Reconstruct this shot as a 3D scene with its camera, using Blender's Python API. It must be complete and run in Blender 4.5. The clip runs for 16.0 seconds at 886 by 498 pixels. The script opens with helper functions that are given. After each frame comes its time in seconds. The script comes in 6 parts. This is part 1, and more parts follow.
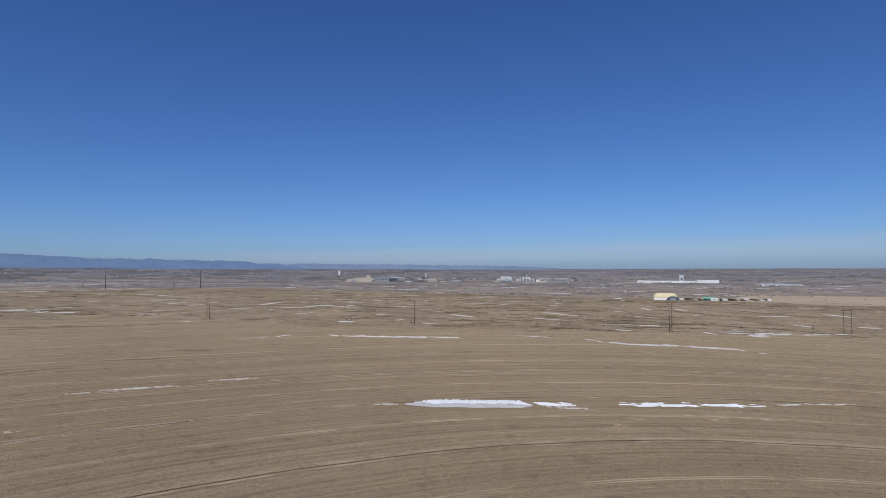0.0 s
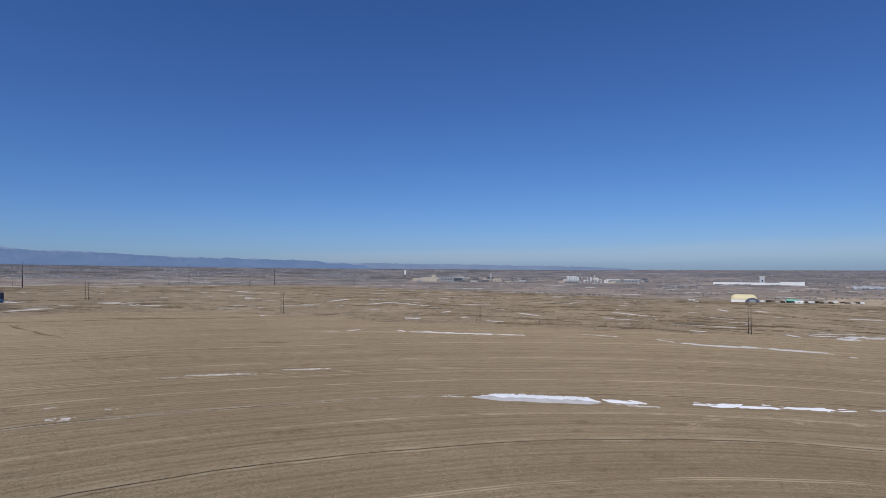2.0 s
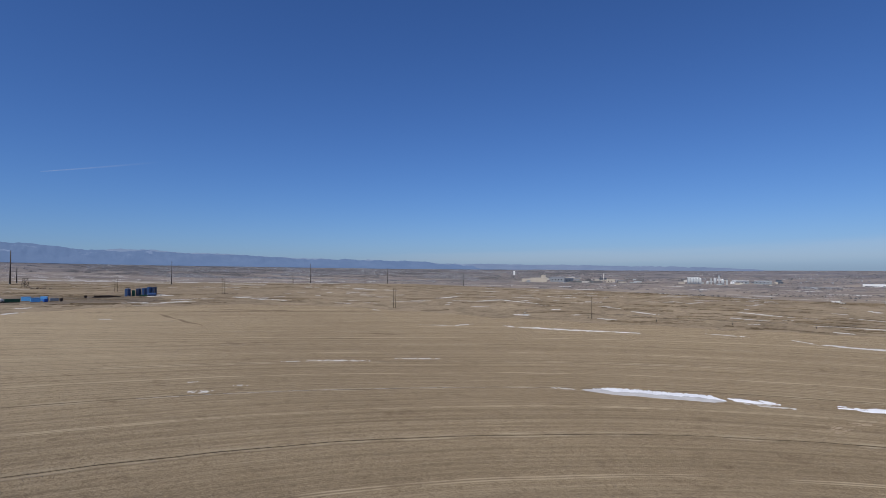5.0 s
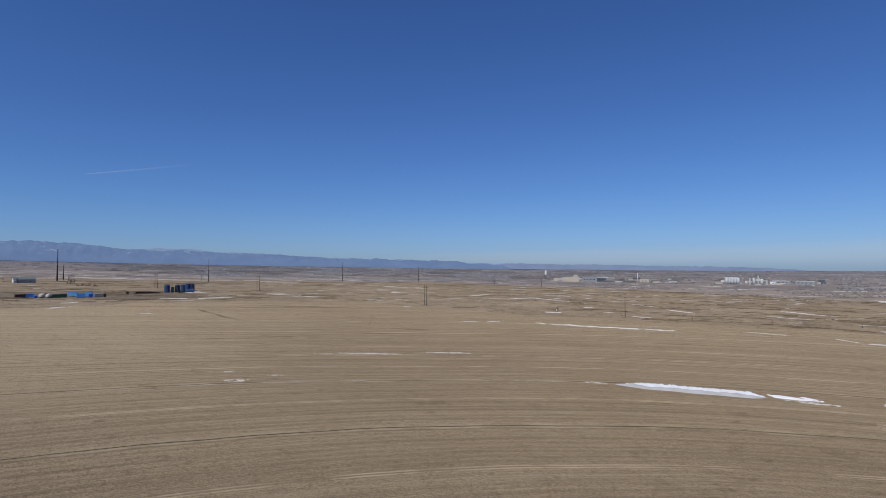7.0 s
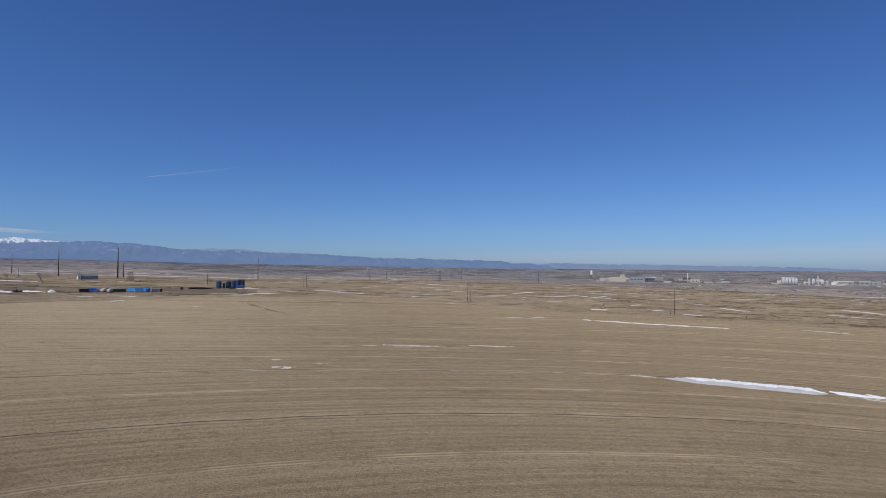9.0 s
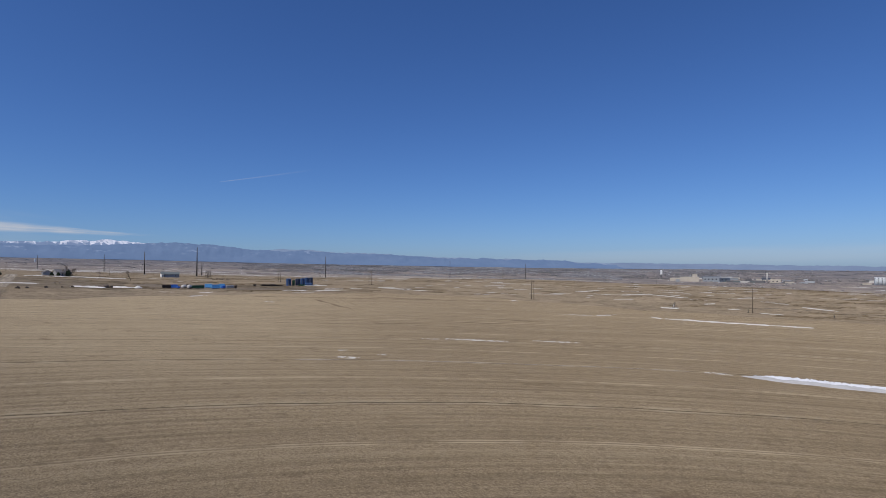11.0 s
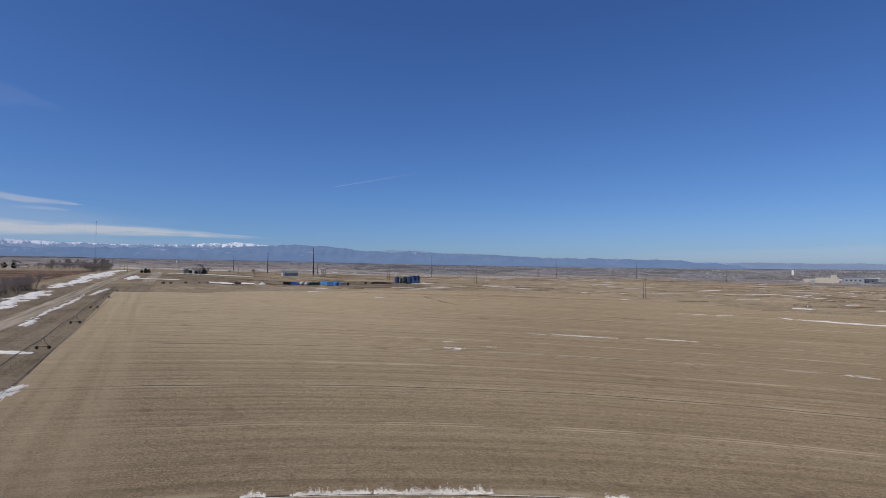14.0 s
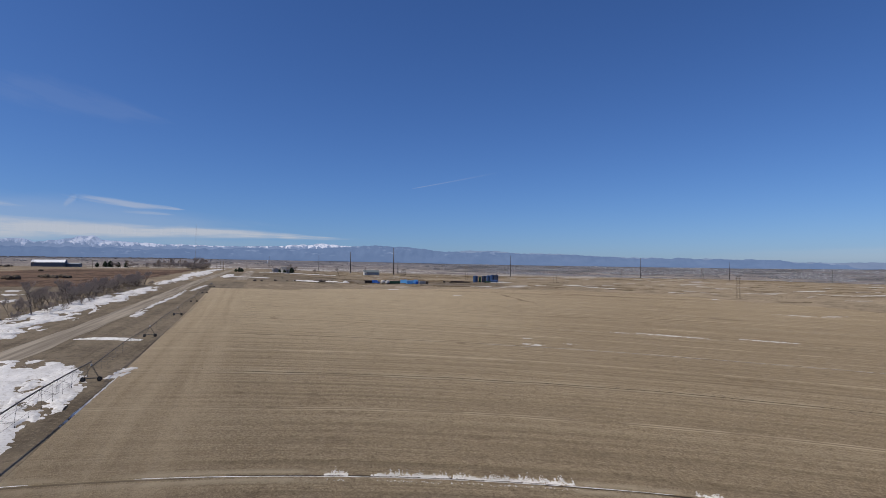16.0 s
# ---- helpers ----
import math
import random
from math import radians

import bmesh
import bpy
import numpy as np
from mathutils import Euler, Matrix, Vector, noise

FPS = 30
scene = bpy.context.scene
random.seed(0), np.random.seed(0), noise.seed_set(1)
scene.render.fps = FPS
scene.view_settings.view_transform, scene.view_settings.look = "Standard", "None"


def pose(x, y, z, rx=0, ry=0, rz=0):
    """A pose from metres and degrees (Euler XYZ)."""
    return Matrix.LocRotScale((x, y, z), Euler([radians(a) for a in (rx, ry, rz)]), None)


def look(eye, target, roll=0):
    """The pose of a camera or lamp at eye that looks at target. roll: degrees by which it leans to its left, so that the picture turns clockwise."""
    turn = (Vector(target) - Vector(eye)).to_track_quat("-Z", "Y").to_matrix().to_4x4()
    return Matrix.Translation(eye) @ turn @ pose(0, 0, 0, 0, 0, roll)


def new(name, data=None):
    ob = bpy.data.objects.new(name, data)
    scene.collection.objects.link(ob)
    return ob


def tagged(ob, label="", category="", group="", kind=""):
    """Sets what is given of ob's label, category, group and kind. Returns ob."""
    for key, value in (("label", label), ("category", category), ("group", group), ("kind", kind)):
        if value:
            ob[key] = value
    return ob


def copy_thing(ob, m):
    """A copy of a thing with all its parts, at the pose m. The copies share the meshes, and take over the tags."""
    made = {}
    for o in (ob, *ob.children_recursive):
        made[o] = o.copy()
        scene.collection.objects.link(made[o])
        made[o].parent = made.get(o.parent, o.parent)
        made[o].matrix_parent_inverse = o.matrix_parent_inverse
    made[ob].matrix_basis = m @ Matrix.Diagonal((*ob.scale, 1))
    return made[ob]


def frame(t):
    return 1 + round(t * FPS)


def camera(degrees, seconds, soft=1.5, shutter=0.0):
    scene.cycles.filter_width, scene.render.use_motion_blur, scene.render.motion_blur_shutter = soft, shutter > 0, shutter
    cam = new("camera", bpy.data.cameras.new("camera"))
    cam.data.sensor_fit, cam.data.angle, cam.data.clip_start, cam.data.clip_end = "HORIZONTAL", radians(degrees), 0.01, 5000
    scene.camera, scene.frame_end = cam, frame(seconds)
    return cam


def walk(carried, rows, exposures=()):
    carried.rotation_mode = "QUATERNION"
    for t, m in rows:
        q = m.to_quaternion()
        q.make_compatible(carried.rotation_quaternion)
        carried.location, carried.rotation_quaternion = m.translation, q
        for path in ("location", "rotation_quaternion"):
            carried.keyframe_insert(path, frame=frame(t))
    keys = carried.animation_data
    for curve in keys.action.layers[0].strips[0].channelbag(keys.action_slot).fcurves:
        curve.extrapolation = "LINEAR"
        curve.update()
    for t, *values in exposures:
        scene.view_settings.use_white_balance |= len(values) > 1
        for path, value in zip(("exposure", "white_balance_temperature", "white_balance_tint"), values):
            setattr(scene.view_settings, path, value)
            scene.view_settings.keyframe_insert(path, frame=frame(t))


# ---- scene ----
cam = camera(76.45, 16.0, soft=0.5)
PATH = [
    (0.0, pose(0.04, 0.02, 34.51, 91.73, 0.23, 0.00)),
    (0.5, pose(-0.16, -0.61, 34.17, 91.72, 0.11, 1.64)),
    (1.0, pose(-0.29, -1.00, 33.74, 91.73, 0.03, 3.49)),
    (1.5, pose(-0.38, -1.17, 33.26, 91.74, -0.01, 5.14)),
    (2.0, pose(-0.40, -1.18, 32.71, 91.76, -0.04, 6.59)),
    (2.5, pose(-0.37, -1.06, 32.11, 91.77, -0.06, 7.97)),
    (3.0, pose(-0.29, -0.88, 31.50, 91.79, -0.07, 9.78)),
    (3.5, pose(-0.19, -0.72, 30.90, 91.81, -0.06, 11.88)),
    (4.0, pose(-0.10, -0.59, 30.32, 91.85, -0.03, 14.03)),
    (4.5, pose(-0.02, -0.51, 29.74, 91.87, -0.00, 16.08)),
    (7.0, pose(0.01, -0.71, 27.21, 91.85, -0.07, 20.79)),
    (7.5, pose(-0.02, -0.65, 26.58, 91.86, -0.09, 21.51)),
    (8.0, pose(-0.06, -0.55, 25.88, 91.86, -0.12, 22.67)),
    (10.5, pose(-0.25, 0.62, 22.77, 91.84, -0.13, 29.83)),
    (11.0, pose(-0.20, 0.67, 22.35, 91.84, -0.11, 31.65)),
    (11.5, pose(-0.13, 0.68, 21.97, 91.84, -0.09, 33.09)),
    (12.0, pose(-0.07, 0.66, 21.63, 91.84, -0.08, 34.41)),
    (12.5, pose(-0.02, 0.63, 21.28, 91.85, -0.07, 36.13)),
    (13.0, pose(-0.00, 0.63, 20.90, 91.86, -0.07, 38.11)),
    (13.5, pose(-0.03, 0.66, 20.48, 91.88, -0.07, 40.22)),
    (14.0, pose(-0.07, 0.73, 20.07, 91.89, -0.07, 42.31)),
    (14.5, pose(-0.14, 0.81, 19.69, 91.90, -0.08, 44.34)),
    (15.0, pose(-0.20, 0.89, 19.34, 91.91, -0.09, 46.41)),
    (15.5, pose(-0.26, 0.98, 19.01, 91.92, -0.09, 48.45)),
    (16.0, pose(-0.31, 1.04, 18.67, 91.93, -0.07, 50.28)),
]
walk(cam, PATH, ((0.0, -0.09, 6260, 10), (4.0, -0.07, 6300, 10), (8.0, -0.04, 6390, 10), (12.0, -0.02, 6460, 10), (16.0, 0.0, 6550, 10)))

# ---- light ----
SUN_UP, SUN_BEARING = 52.0, 163.0          # degrees above the horizon; degrees left of north
world = bpy.data.worlds.new("World")
scene.world = world
world.use_nodes = True
wn, wl = world.node_tree.nodes, world.node_tree.links
wn.clear()
sky = wn.new("ShaderNodeTexSky")
sky.sky_type = "NISHITA"
sky.sun_disc = False
sky.sun_elevation = radians(SUN_UP)
sky.sun_rotation = radians(-SUN_BEARING)
sky.altitude, sky.air_density, sky.dust_density, sky.ozone_density = 1600, 1.0, 1.6, 3.0
wb = wn.new("ShaderNodeBackground")
wb.inputs["Strength"].default_value = 0.1
wo = wn.new("ShaderNodeOutputWorld")
split_sky, join_sky = wn.new("ShaderNodeSeparateColor"), wn.new("ShaderNodeCombineColor")
wl.new(sky.outputs[0], split_sky.inputs[0])
# a clearer, bluer zenith and a paler haze low down: each colour grows a little with its own brightness
for k, (gain, haze) in enumerate(((0.382, 0.017), (0.61, 0.003), (1.01, -0.010))):
    grow = wn.new("ShaderNodeMath")
    grow.operation = "MULTIPLY_ADD"
    wl.new(split_sky.outputs[k], grow.inputs[0])
    grow.inputs[1].default_value, grow.inputs[2].default_value = haze, gain
    held = wn.new("ShaderNodeMath")
    held.operation = "MULTIPLY"
    wl.new(split_sky.outputs[k], held.inputs[0])
    wl.new(grow.outputs[0], held.inputs[1])
    wl.new(held.outputs[0], join_sky.inputs[k])
wl.new(join_sky.outputs[0], wb.inputs[0])
wl.new(wb.outputs[0], wo.inputs[0])
lamp = bpy.data.lights.new("sun", "SUN")
lamp.energy, lamp.angle, lamp.color = 3.9, radians(0.5), (1.0, 0.94, 0.84)
sun = new("sun", lamp)
sb, se = radians(SUN_BEARING), radians(SUN_UP)
toward = Vector((-math.sin(sb) * math.cos(se), math.cos(sb) * math.cos(se), math.sin(se)))
sun.matrix_world = look(toward * 100, (0, 0, 0))

# heights of the hill and the valley by bearing (degrees left of north) and distance
BEARINGS = [-100, -60, -38, -15, 0, 22, 45, 60, 66, 75, 90, 130, 200, 260]
REACHES = [0, 100, 200, 300, 420, 550, 750, 1000, 1500, 2500, 3500, 4950]
PROFILES = {
    -60: (0, -4.2, -7.2, -8.6, -9.0, -9.5, -11, -15, -25, -34, -20, 8),
    -38: (0, -4.6, -7.8, -8.7, -7.4, -6.5, -11, -15, -28, -36, -22, 6),
    -15: (0, -4.4, -7.3, -7.6, -6.2, -4.0, -9.5, -24, -36, -38, -24, 4),
    0: (0, -3.9, -6.5, -7.0, -5.6, -3.2, -0.8, -14, -36, -36, -20, 8),
    22: (0, -2.8, -4.8, -5.4, -3.4, 0.2, 3.4, 1.8, -24, -28, -10, 22),
    45: (0, -1.0, -1.4, -0.9, 2.0, 4.8, 6.0, 5.0, -4, -5, 12, 52),
    60: (0, 0.4, 1.4, 3.4, 4.9, 5.8, 8.2, 10.0, 9.5, 16, 36, 78),
    66: (0, 0.9, 2.6, 5.2, 8.0, 10.8, 16.2, 17.4, 17, 22, 42, 86),
    75: (0, 1.7, 4.4, 7.7, 11.0, 14.0, 17.4, 18.6, 22, 36, 58, 95),
    90: (0, 2.6, 5.2, 8.2, 12.0, 15.0, 18.0, 20.5, 24, 38, 60, 100),
}
BACK = (0, 1.0, 2.0, 3.0, 4.0, 5.0, 6.0, 8, 10, 15, 20, 30)


def relief():
    """The heights on a fine polar net: bearings every degree, square-root spaced distances."""
    s = np.linspace(0, math.sqrt(4950), 281)
    rows = []
    for b in BEARINGS:
        rows.append(np.interp(s * s, REACHES, PROFILES.get(b, BACK)))
    rows = np.array(rows)
    degs = np.arange(-100, 261)
    net = np.array([np.interp(degs, BEARINGS, rows[:, k]) for k in range(len(s))]).T
    net = net[:360]
    for _ in range(3):
        k = 3
        net = sum(np.roll(net, j, 0) for j in range(-k, k + 1)) / (2 * k + 1)
        wide = np.pad(net, ((0, 0), (2, 2)), mode="reflect", reflect_type="odd")
        net = sum(wide[:, 2 + j:2 + j + net.shape[1]] for j in range(-2, 3)) / 5
    return net


NET = relief()
LUMPS = [(0.9, 1.7, 0.018, 0.011, 0.22), (2.1, 0.4, 0.007, -0.013, 0.35), (4.0, 1.1, -0.004, 0.005, 0.5)]


def height(x, y):
    """The ground's height at a place; takes numbers or arrays."""
    x, y = np.asarray(x, float), np.asarray(y, float)
    r = np.hypot(x, y)
    b = (np.degrees(np.arctan2(-x, y)) + 100) % 360
    s = np.minimum(np.sqrt(r) / math.sqrt(4950) * 280, 279.999)
    i, j = b.astype(int) % 360, s.astype(int)
    u, v = b - b.astype(int), s - j
    n = (i + 1) % 360
    z = (NET[i, j] * (1 - u) + NET[n, j] * u) * (1 - v) + (NET[i, j + 1] * (1 - u) + NET[n, j + 1] * u) * v
    far = np.clip((r - 450) / 500, 0, 1)
    for p, q, fx, fy, size in LUMPS:
        z = z + size * (0.25 + far) * np.sin(x * fx + y * fy + p) * np.sin(x * fy - y * fx * 0.7 + q)
    return z


# ---- materials ----
class Nodes:
    """A small writer of node trees."""

    def __init__(self, name, rough=0.9, spec=0.2, metal=0.0):
        self.m = bpy.data.materials.new(name)
        self.m.use_nodes = True
        self.t = self.m.node_tree
        self.bsdf = self.t.nodes["Principled BSDF"]
        self.bsdf.inputs["Roughness"].default_value = rough
        self.bsdf.inputs["Specular IOR Level"].default_value = spec
        self.bsdf.inputs["Metallic"].default_value = metal
        if rough > 0.9:
            self.bsdf.inputs["Diffuse Roughness"].default_value = 0.3
        self.coords = self.t.nodes.new("ShaderNodeTexCoord")

    def put(self, socket, value):
        if isinstance(value, bpy.types.NodeSocket):
            self.t.links.new(value, socket)
        else:
            socket.default_value = value

    def node(self, kind, **ins):
        n = self.t.nodes.new(kind)
        for k, v in ins.items():
            self.put(n.inputs[k], v)
        return n

    def math(self, op, a, b=0.0, c=None, clamp=False):
        n = self.t.nodes.new("ShaderNodeMath")
        n.operation, n.use_clamp = op, clamp
        self.put(n.inputs[0], a)
        self.put(n.inputs[1], b)
        if c is not None:
            self.put(n.inputs[2], c)
        return n.outputs[0]

    def split(self, v):
        n = self.node("ShaderNodeSeparateXYZ", Vector=v)
        return n.outputs[0], n.outputs[1], n.outputs[2]

    def join(self, x, y, z=0.0):
        return self.node("ShaderNodeCombineXYZ", X=x, Y=y, Z=z).outputs[0]

    def noise(self, scale, detail=4.0, rough=0.55, vector=None):
        n = self.node("ShaderNodeTexNoise", Scale=scale, Detail=detail, Roughness=rough)
        self.put(n.inputs["Vector"], vector if vector is not None else self.coords.outputs["Object"])
        return n.outputs["Fac"]

    def scaled(self, x, y, z=1.0, vector=None):
        n = self.t.nodes.new("ShaderNodeVectorMath")
        n.operation = "MULTIPLY"
        self.put(n.inputs[0], vector if vector is not None else self.coords.outputs["Object"])
        n.inputs[1].default_value = (x, y, z)
        return n.outputs[0]

    def ramp(self, fac, *stops):
        n = self.t.nodes.new("ShaderNodeValToRGB")
        e = n.color_ramp.elements
        while len(e) < len(stops):
            e.new(0.5)
        for k, (p, c) in enumerate(stops):
            e[k].position = p
            e[k].color = (*c, 1) if isinstance(c, tuple) else (c, c, c, 1)
        self.put(n.inputs[0], fac)
        return n.outputs[0]

    def mix(self, fac, a, b, how="MIX"):
        n = self.t.nodes.new("ShaderNodeMix")
        n.data_type, n.blend_type = "RGBA", how
        self.put(n.inputs[0], fac)
        for i, v in ((6, a), (7, b)):
            self.put(n.inputs[i], (*v, 1) if isinstance(v, tuple) else v)
        return n.outputs[2]

    def done(self, colour, bump=None, strength=0.3, distance=0.1, rough=None):
        self.put(self.bsdf.inputs["Base Color"], (*colour, 1) if isinstance(colour, tuple) else colour)
        if rough is not None:
            self.put(self.bsdf.inputs["Roughness"], rough)
        if bump is not None:
            b = self.node("ShaderNodeBump", Strength=strength, Distance=distance, Height=bump)
            self.t.links.new(b.outputs[0], self.bsdf.inputs["Normal"])
        return self.m


def plain(name, colour, rough=0.6, spec=0.4, metal=0.0, vary=0.25, scale=1.5):
    """Paint, metal or earth of one colour with stains at two scales."""
    n = Nodes(name, rough, spec, metal)
    big, small = n.noise(scale, 3), n.noise(scale * 9, 5)
    f = n.math("ADD", n.math("MULTIPLY", big, 0.65), n.math("MULTIPLY", small, 0.35))
    dark, light = tuple(c * (1 - vary) for c in colour), tuple(min(1, c * (1 + vary)) for c in colour)
    return n.done(n.ramp(f, (0.3, dark), (0.7, light)), small, 0.15, 0.02)


PIVOT, ARM = (60.0, -43.0), 159.4          # the field's centre and the bearing of the parked arm, degrees from east


def field_material():
    n = Nodes("tilled_soil", 0.95, 0.1)
    x, y, z = n.split(n.coords.outputs["Object"])
    r = n.math("SQRT", n.math("ADD", n.math("MULTIPLY", x, x), n.math("MULTIPLY", y, y)))
    arc = n.math("MULTIPLY", n.math("ARCTAN2", y, x), 200.0)
    ring = n.join(r, n.math("MULTIPLY", arc, 0.03))
    wob = n.noise(0.03, 2)
    rows = n.noise(1.0, 3, 0.65, ring)
    rows_fine = n.noise(2.6, 3, 0.6, n.join(r, n.math("MULTIPLY", arc, 0.012)))
    bands = n.noise(0.09, 3, 0.6, ring)
    patch = n.noise(0.012, 5, 0.6)
    rows_mid = n.noise(0.30, 4, 0.7, n.join(r, n.math("MULTIPLY", arc, 0.006)))
    clods = n.noise(0.8, 6, 0.8)
    grain = n.math("ADD", n.math("MULTIPLY", n.noise(4.6, 5, 0.8, n.join(r, n.math("MULTIPLY", arc, 0.8))), 0.5), n.math("MULTIPLY", n.noise(3.1, 6, 0.85), 0.5))
    base = n.ramp(patch, (0.30, (0.205, 0.146, 0.084)), (0.52, (0.258, 0.190, 0.113)), (0.72, (0.300, 0.228, 0.142)))
    base = n.mix(0.5, base, n.ramp(bands, (0.3, (0.195, 0.142, 0.084)), (0.7, (0.325, 0.252, 0.160))))
    # upper slopes painted paler for the brighter far light, most towards the arm
    round_by = n.math("ADD", n.math("DIVIDE", arc, -200.0), n.math("MULTIPLY", n.math("SUBTRACT", patch, 0.5), 0.5))
    paled = n.math("MULTIPLY", n.ramp(n.math("DIVIDE", n.math("ADD", r, n.math("MULTIPLY", n.math("SUBTRACT", patch, 0.5), 220.0)), 500.0), (0.20, 0.22), (0.40, 0.5), (0.66, 0.92)), n.ramp(n.math("DIVIDE", round_by, 2.0), (0.12, 1.0), (0.30, 0.42)))
    base = n.mix(paled, base, (0.49, 0.388, 0.247))
    # soil near the pivot painted darker, for clod shade and lens falloff
    by_arm = n.ramp(n.math("DIVIDE", n.math("MULTIPLY", y, -1.0), 60.0), (0.3, 1.0), (0.7, 0.0))
    near_dark = n.ramp(n.math("DIVIDE", n.math("ADD", r, n.math("MULTIPLY", n.math("SUBTRACT", patch, 0.5), 60.0)), 500.0), (0.22, 1.0), (0.42, 0.0))
    base = n.mix(n.math("MULTIPLY", near_dark, n.math("ADD", n.math("MULTIPLY", by_arm, 0.28), 0.14)), base, (0.105, 0.075, 0.044))
    # a broad stretch of darker soil
    dark_stretch = n.math("MULTIPLY", n.ramp(n.math("DIVIDE", round_by, 2.0), (0.15, 0.0), (0.26, 0.30), (0.40, 0.30), (0.55, 0.15)), n.ramp(n.math("DIVIDE", r, 500.0), (0.34, 0.0), (0.46, 1.0), (0.62, 1.0), (0.85, 0.5)))
    base = n.mix(dark_stretch, base, (0.14, 0.096, 0.056))
    # straw lying in lines along the rows
    straw = n.math("MULTIPLY", n.ramp(rows, (0.54, 0.0), (0.66, 1.0)), n.ramp(n.noise(0.05, 4, 0.7), (0.42, 0.0), (0.62, 1.0)))
    base = n.mix(n.math("MULTIPLY", straw, 0.42), base, (0.50, 0.405, 0.27))
    base = n.mix(n.math("MULTIPLY", n.ramp(rows_fine, (0.36, 1.0), (0.5, 0.0)), 0.28), base, (0.125, 0.088, 0.05))
    base = n.mix(n.math("MULTIPLY", n.ramp(rows_fine, (0.56, 0.0), (0.68, 1.0)), 0.2), base, (0.42, 0.34, 0.225))
    base = n.mix(n.math("MULTIPLY", n.ramp(clods, (0.34, 1.0), (0.46, 0.0)), 0.3), base, (0.105, 0.073, 0.043))
    base = n.mix(n.math("MULTIPLY", n.ramp(grain, (0.44, 1.0), (0.485, 0.0)), 0.72), base, (0.105, 0.074, 0.044))
    base = n.mix(n.math("MULTIPLY", n.ramp(grain, (0.52, 0.0), (0.57, 1.0)), 0.58), base, (0.50, 0.40, 0.26))
    base = n.mix(n.math("MULTIPLY", n.ramp(rows_mid, (0.40, 1.0), (0.47, 0.0)), 0.22), base, (0.13, 0.092, 0.054))
    base = n.mix(n.math("MULTIPLY", n.ramp(rows_mid, (0.55, 0.0), (0.62, 1.0)), 0.24), base, (0.41, 0.33, 0.215))
    ringr = n.math("ADD", r, n.math("MULTIPLY", n.math("SUBTRACT", wob, 0.5), 3.0))
    # seams between passes of the tillage tool
    seam = n.math("PINGPONG", n.math("ADD", ringr, n.math("MULTIPLY", n.noise(0.02, 3), 2.0)), 3.6)
    seam = n.math("MULTIPLY", n.ramp(n.math("DIVIDE", seam, 3.6), (0.08, 1.0), (0.3, 0.0)), n.ramp(n.noise(0.04, 4, 0.7), (0.36, 0.35), (0.6, 1.0)))
    base = n.mix(n.math("MULTIPLY", seam, 0.32), base, (0.125, 0.09, 0.052))
    # damp spots of redder soil
    damp = n.math("MULTIPLY", n.ramp(n.noise(0.15, 4, 0.6, n.join(x, y, 31.0)), (0.60, 0.0), (0.70, 1.0)), n.ramp(n.noise(1.1, 5, 0.8), (0.42, 0.25), (0.56, 1.0)))
    base = n.mix(n.math("MULTIPLY", damp, 0.5), base, (0.105, 0.064, 0.037))
    # the fine lines that the shanks drew
    shank = n.math("DIVIDE", n.math("PINGPONG", n.math("ADD", ringr, n.math("MULTIPLY", n.noise(0.05, 3), 1.5)), 1.25), 1.25)
    worn = n.ramp(n.noise(0.035, 5, 0.7), (0.36, 0.2), (0.6, 1.0))
    base = n.mix(n.math("MULTIPLY", n.math("MULTIPLY", n.ramp(shank, (0.0, 1.0), (0.38, 0.0)), worn), 0.22), base, (0.125, 0.09, 0.052))
    base = n.mix(n.math("MULTIPLY", n.math("MULTIPLY", n.ramp(shank, (0.66, 0.0), (0.9, 1.0)), worn), 0.16), base, (0.45, 0.36, 0.235))
    heaps = n.noise(1.5, 5, 0.75, n.join(r, n.math("MULTIPLY", arc, 0.9), 5.0))
    base = n.mix(n.math("MULTIPLY", n.ramp(heaps, (0.40, 1.0), (0.45, 0.0)), 0.42), base, (0.115, 0.082, 0.048))
    base = n.mix(n.math("MULTIPLY", n.ramp(heaps, (0.56, 0.0), (0.62, 1.0)), 0.28), base, (0.46, 0.37, 0.24))
    # wheel ruts, one ring for each tower
    off = n.math("PINGPONG", n.math("SUBTRACT", ringr, 29.4), 24.0)
    rut = n.ramp(n.math("DIVIDE", off, 2.0), (0.05, 1.0), (0.13, 0.0))
    side = n.ramp(n.math("DIVIDE", off, 4.0), (0.12, 0.0), (0.18, 1.0), (0.26, 1.0), (0.5, 0.0))
    base = n.mix(n.math("MULTIPLY", n.math("MULTIPLY", side, n.ramp(n.noise(0.07, 4, 0.7), (0.45, 0.0), (0.58, 1.0))), 0.6), base, (0.46, 0.38, 0.26))
    base = n.mix(n.math("MULTIPLY", rut, n.ramp(n.noise(0.08, 4, 0.7), (0.3, 0.6), (0.6, 1.0))), base, (0.05, 0.035, 0.022))
    # a second, paler set of lines between the ruts
    off2 = n.math("PINGPONG", n.math("SUBTRACT", ringr, 53.4), 24.0)
    pale = n.math("MULTIPLY", n.ramp(n.math("DIVIDE", off2, 2.0), (0.06, 0.1), (0.22, 1.0), (0.30, 1.0), (0.44, 0.0)), n.ramp(n.noise(0.05, 5, 0.7), (0.40, 0.0), (0.56, 1.0)))
    base = n.mix(n.math("MULTIPLY", pale, 0.75), base, (0.52, 0.42, 0.28))
    # headland along the parked arm: driven along, not round
    lane = n.math("MULTIPLY", y, -1.0)
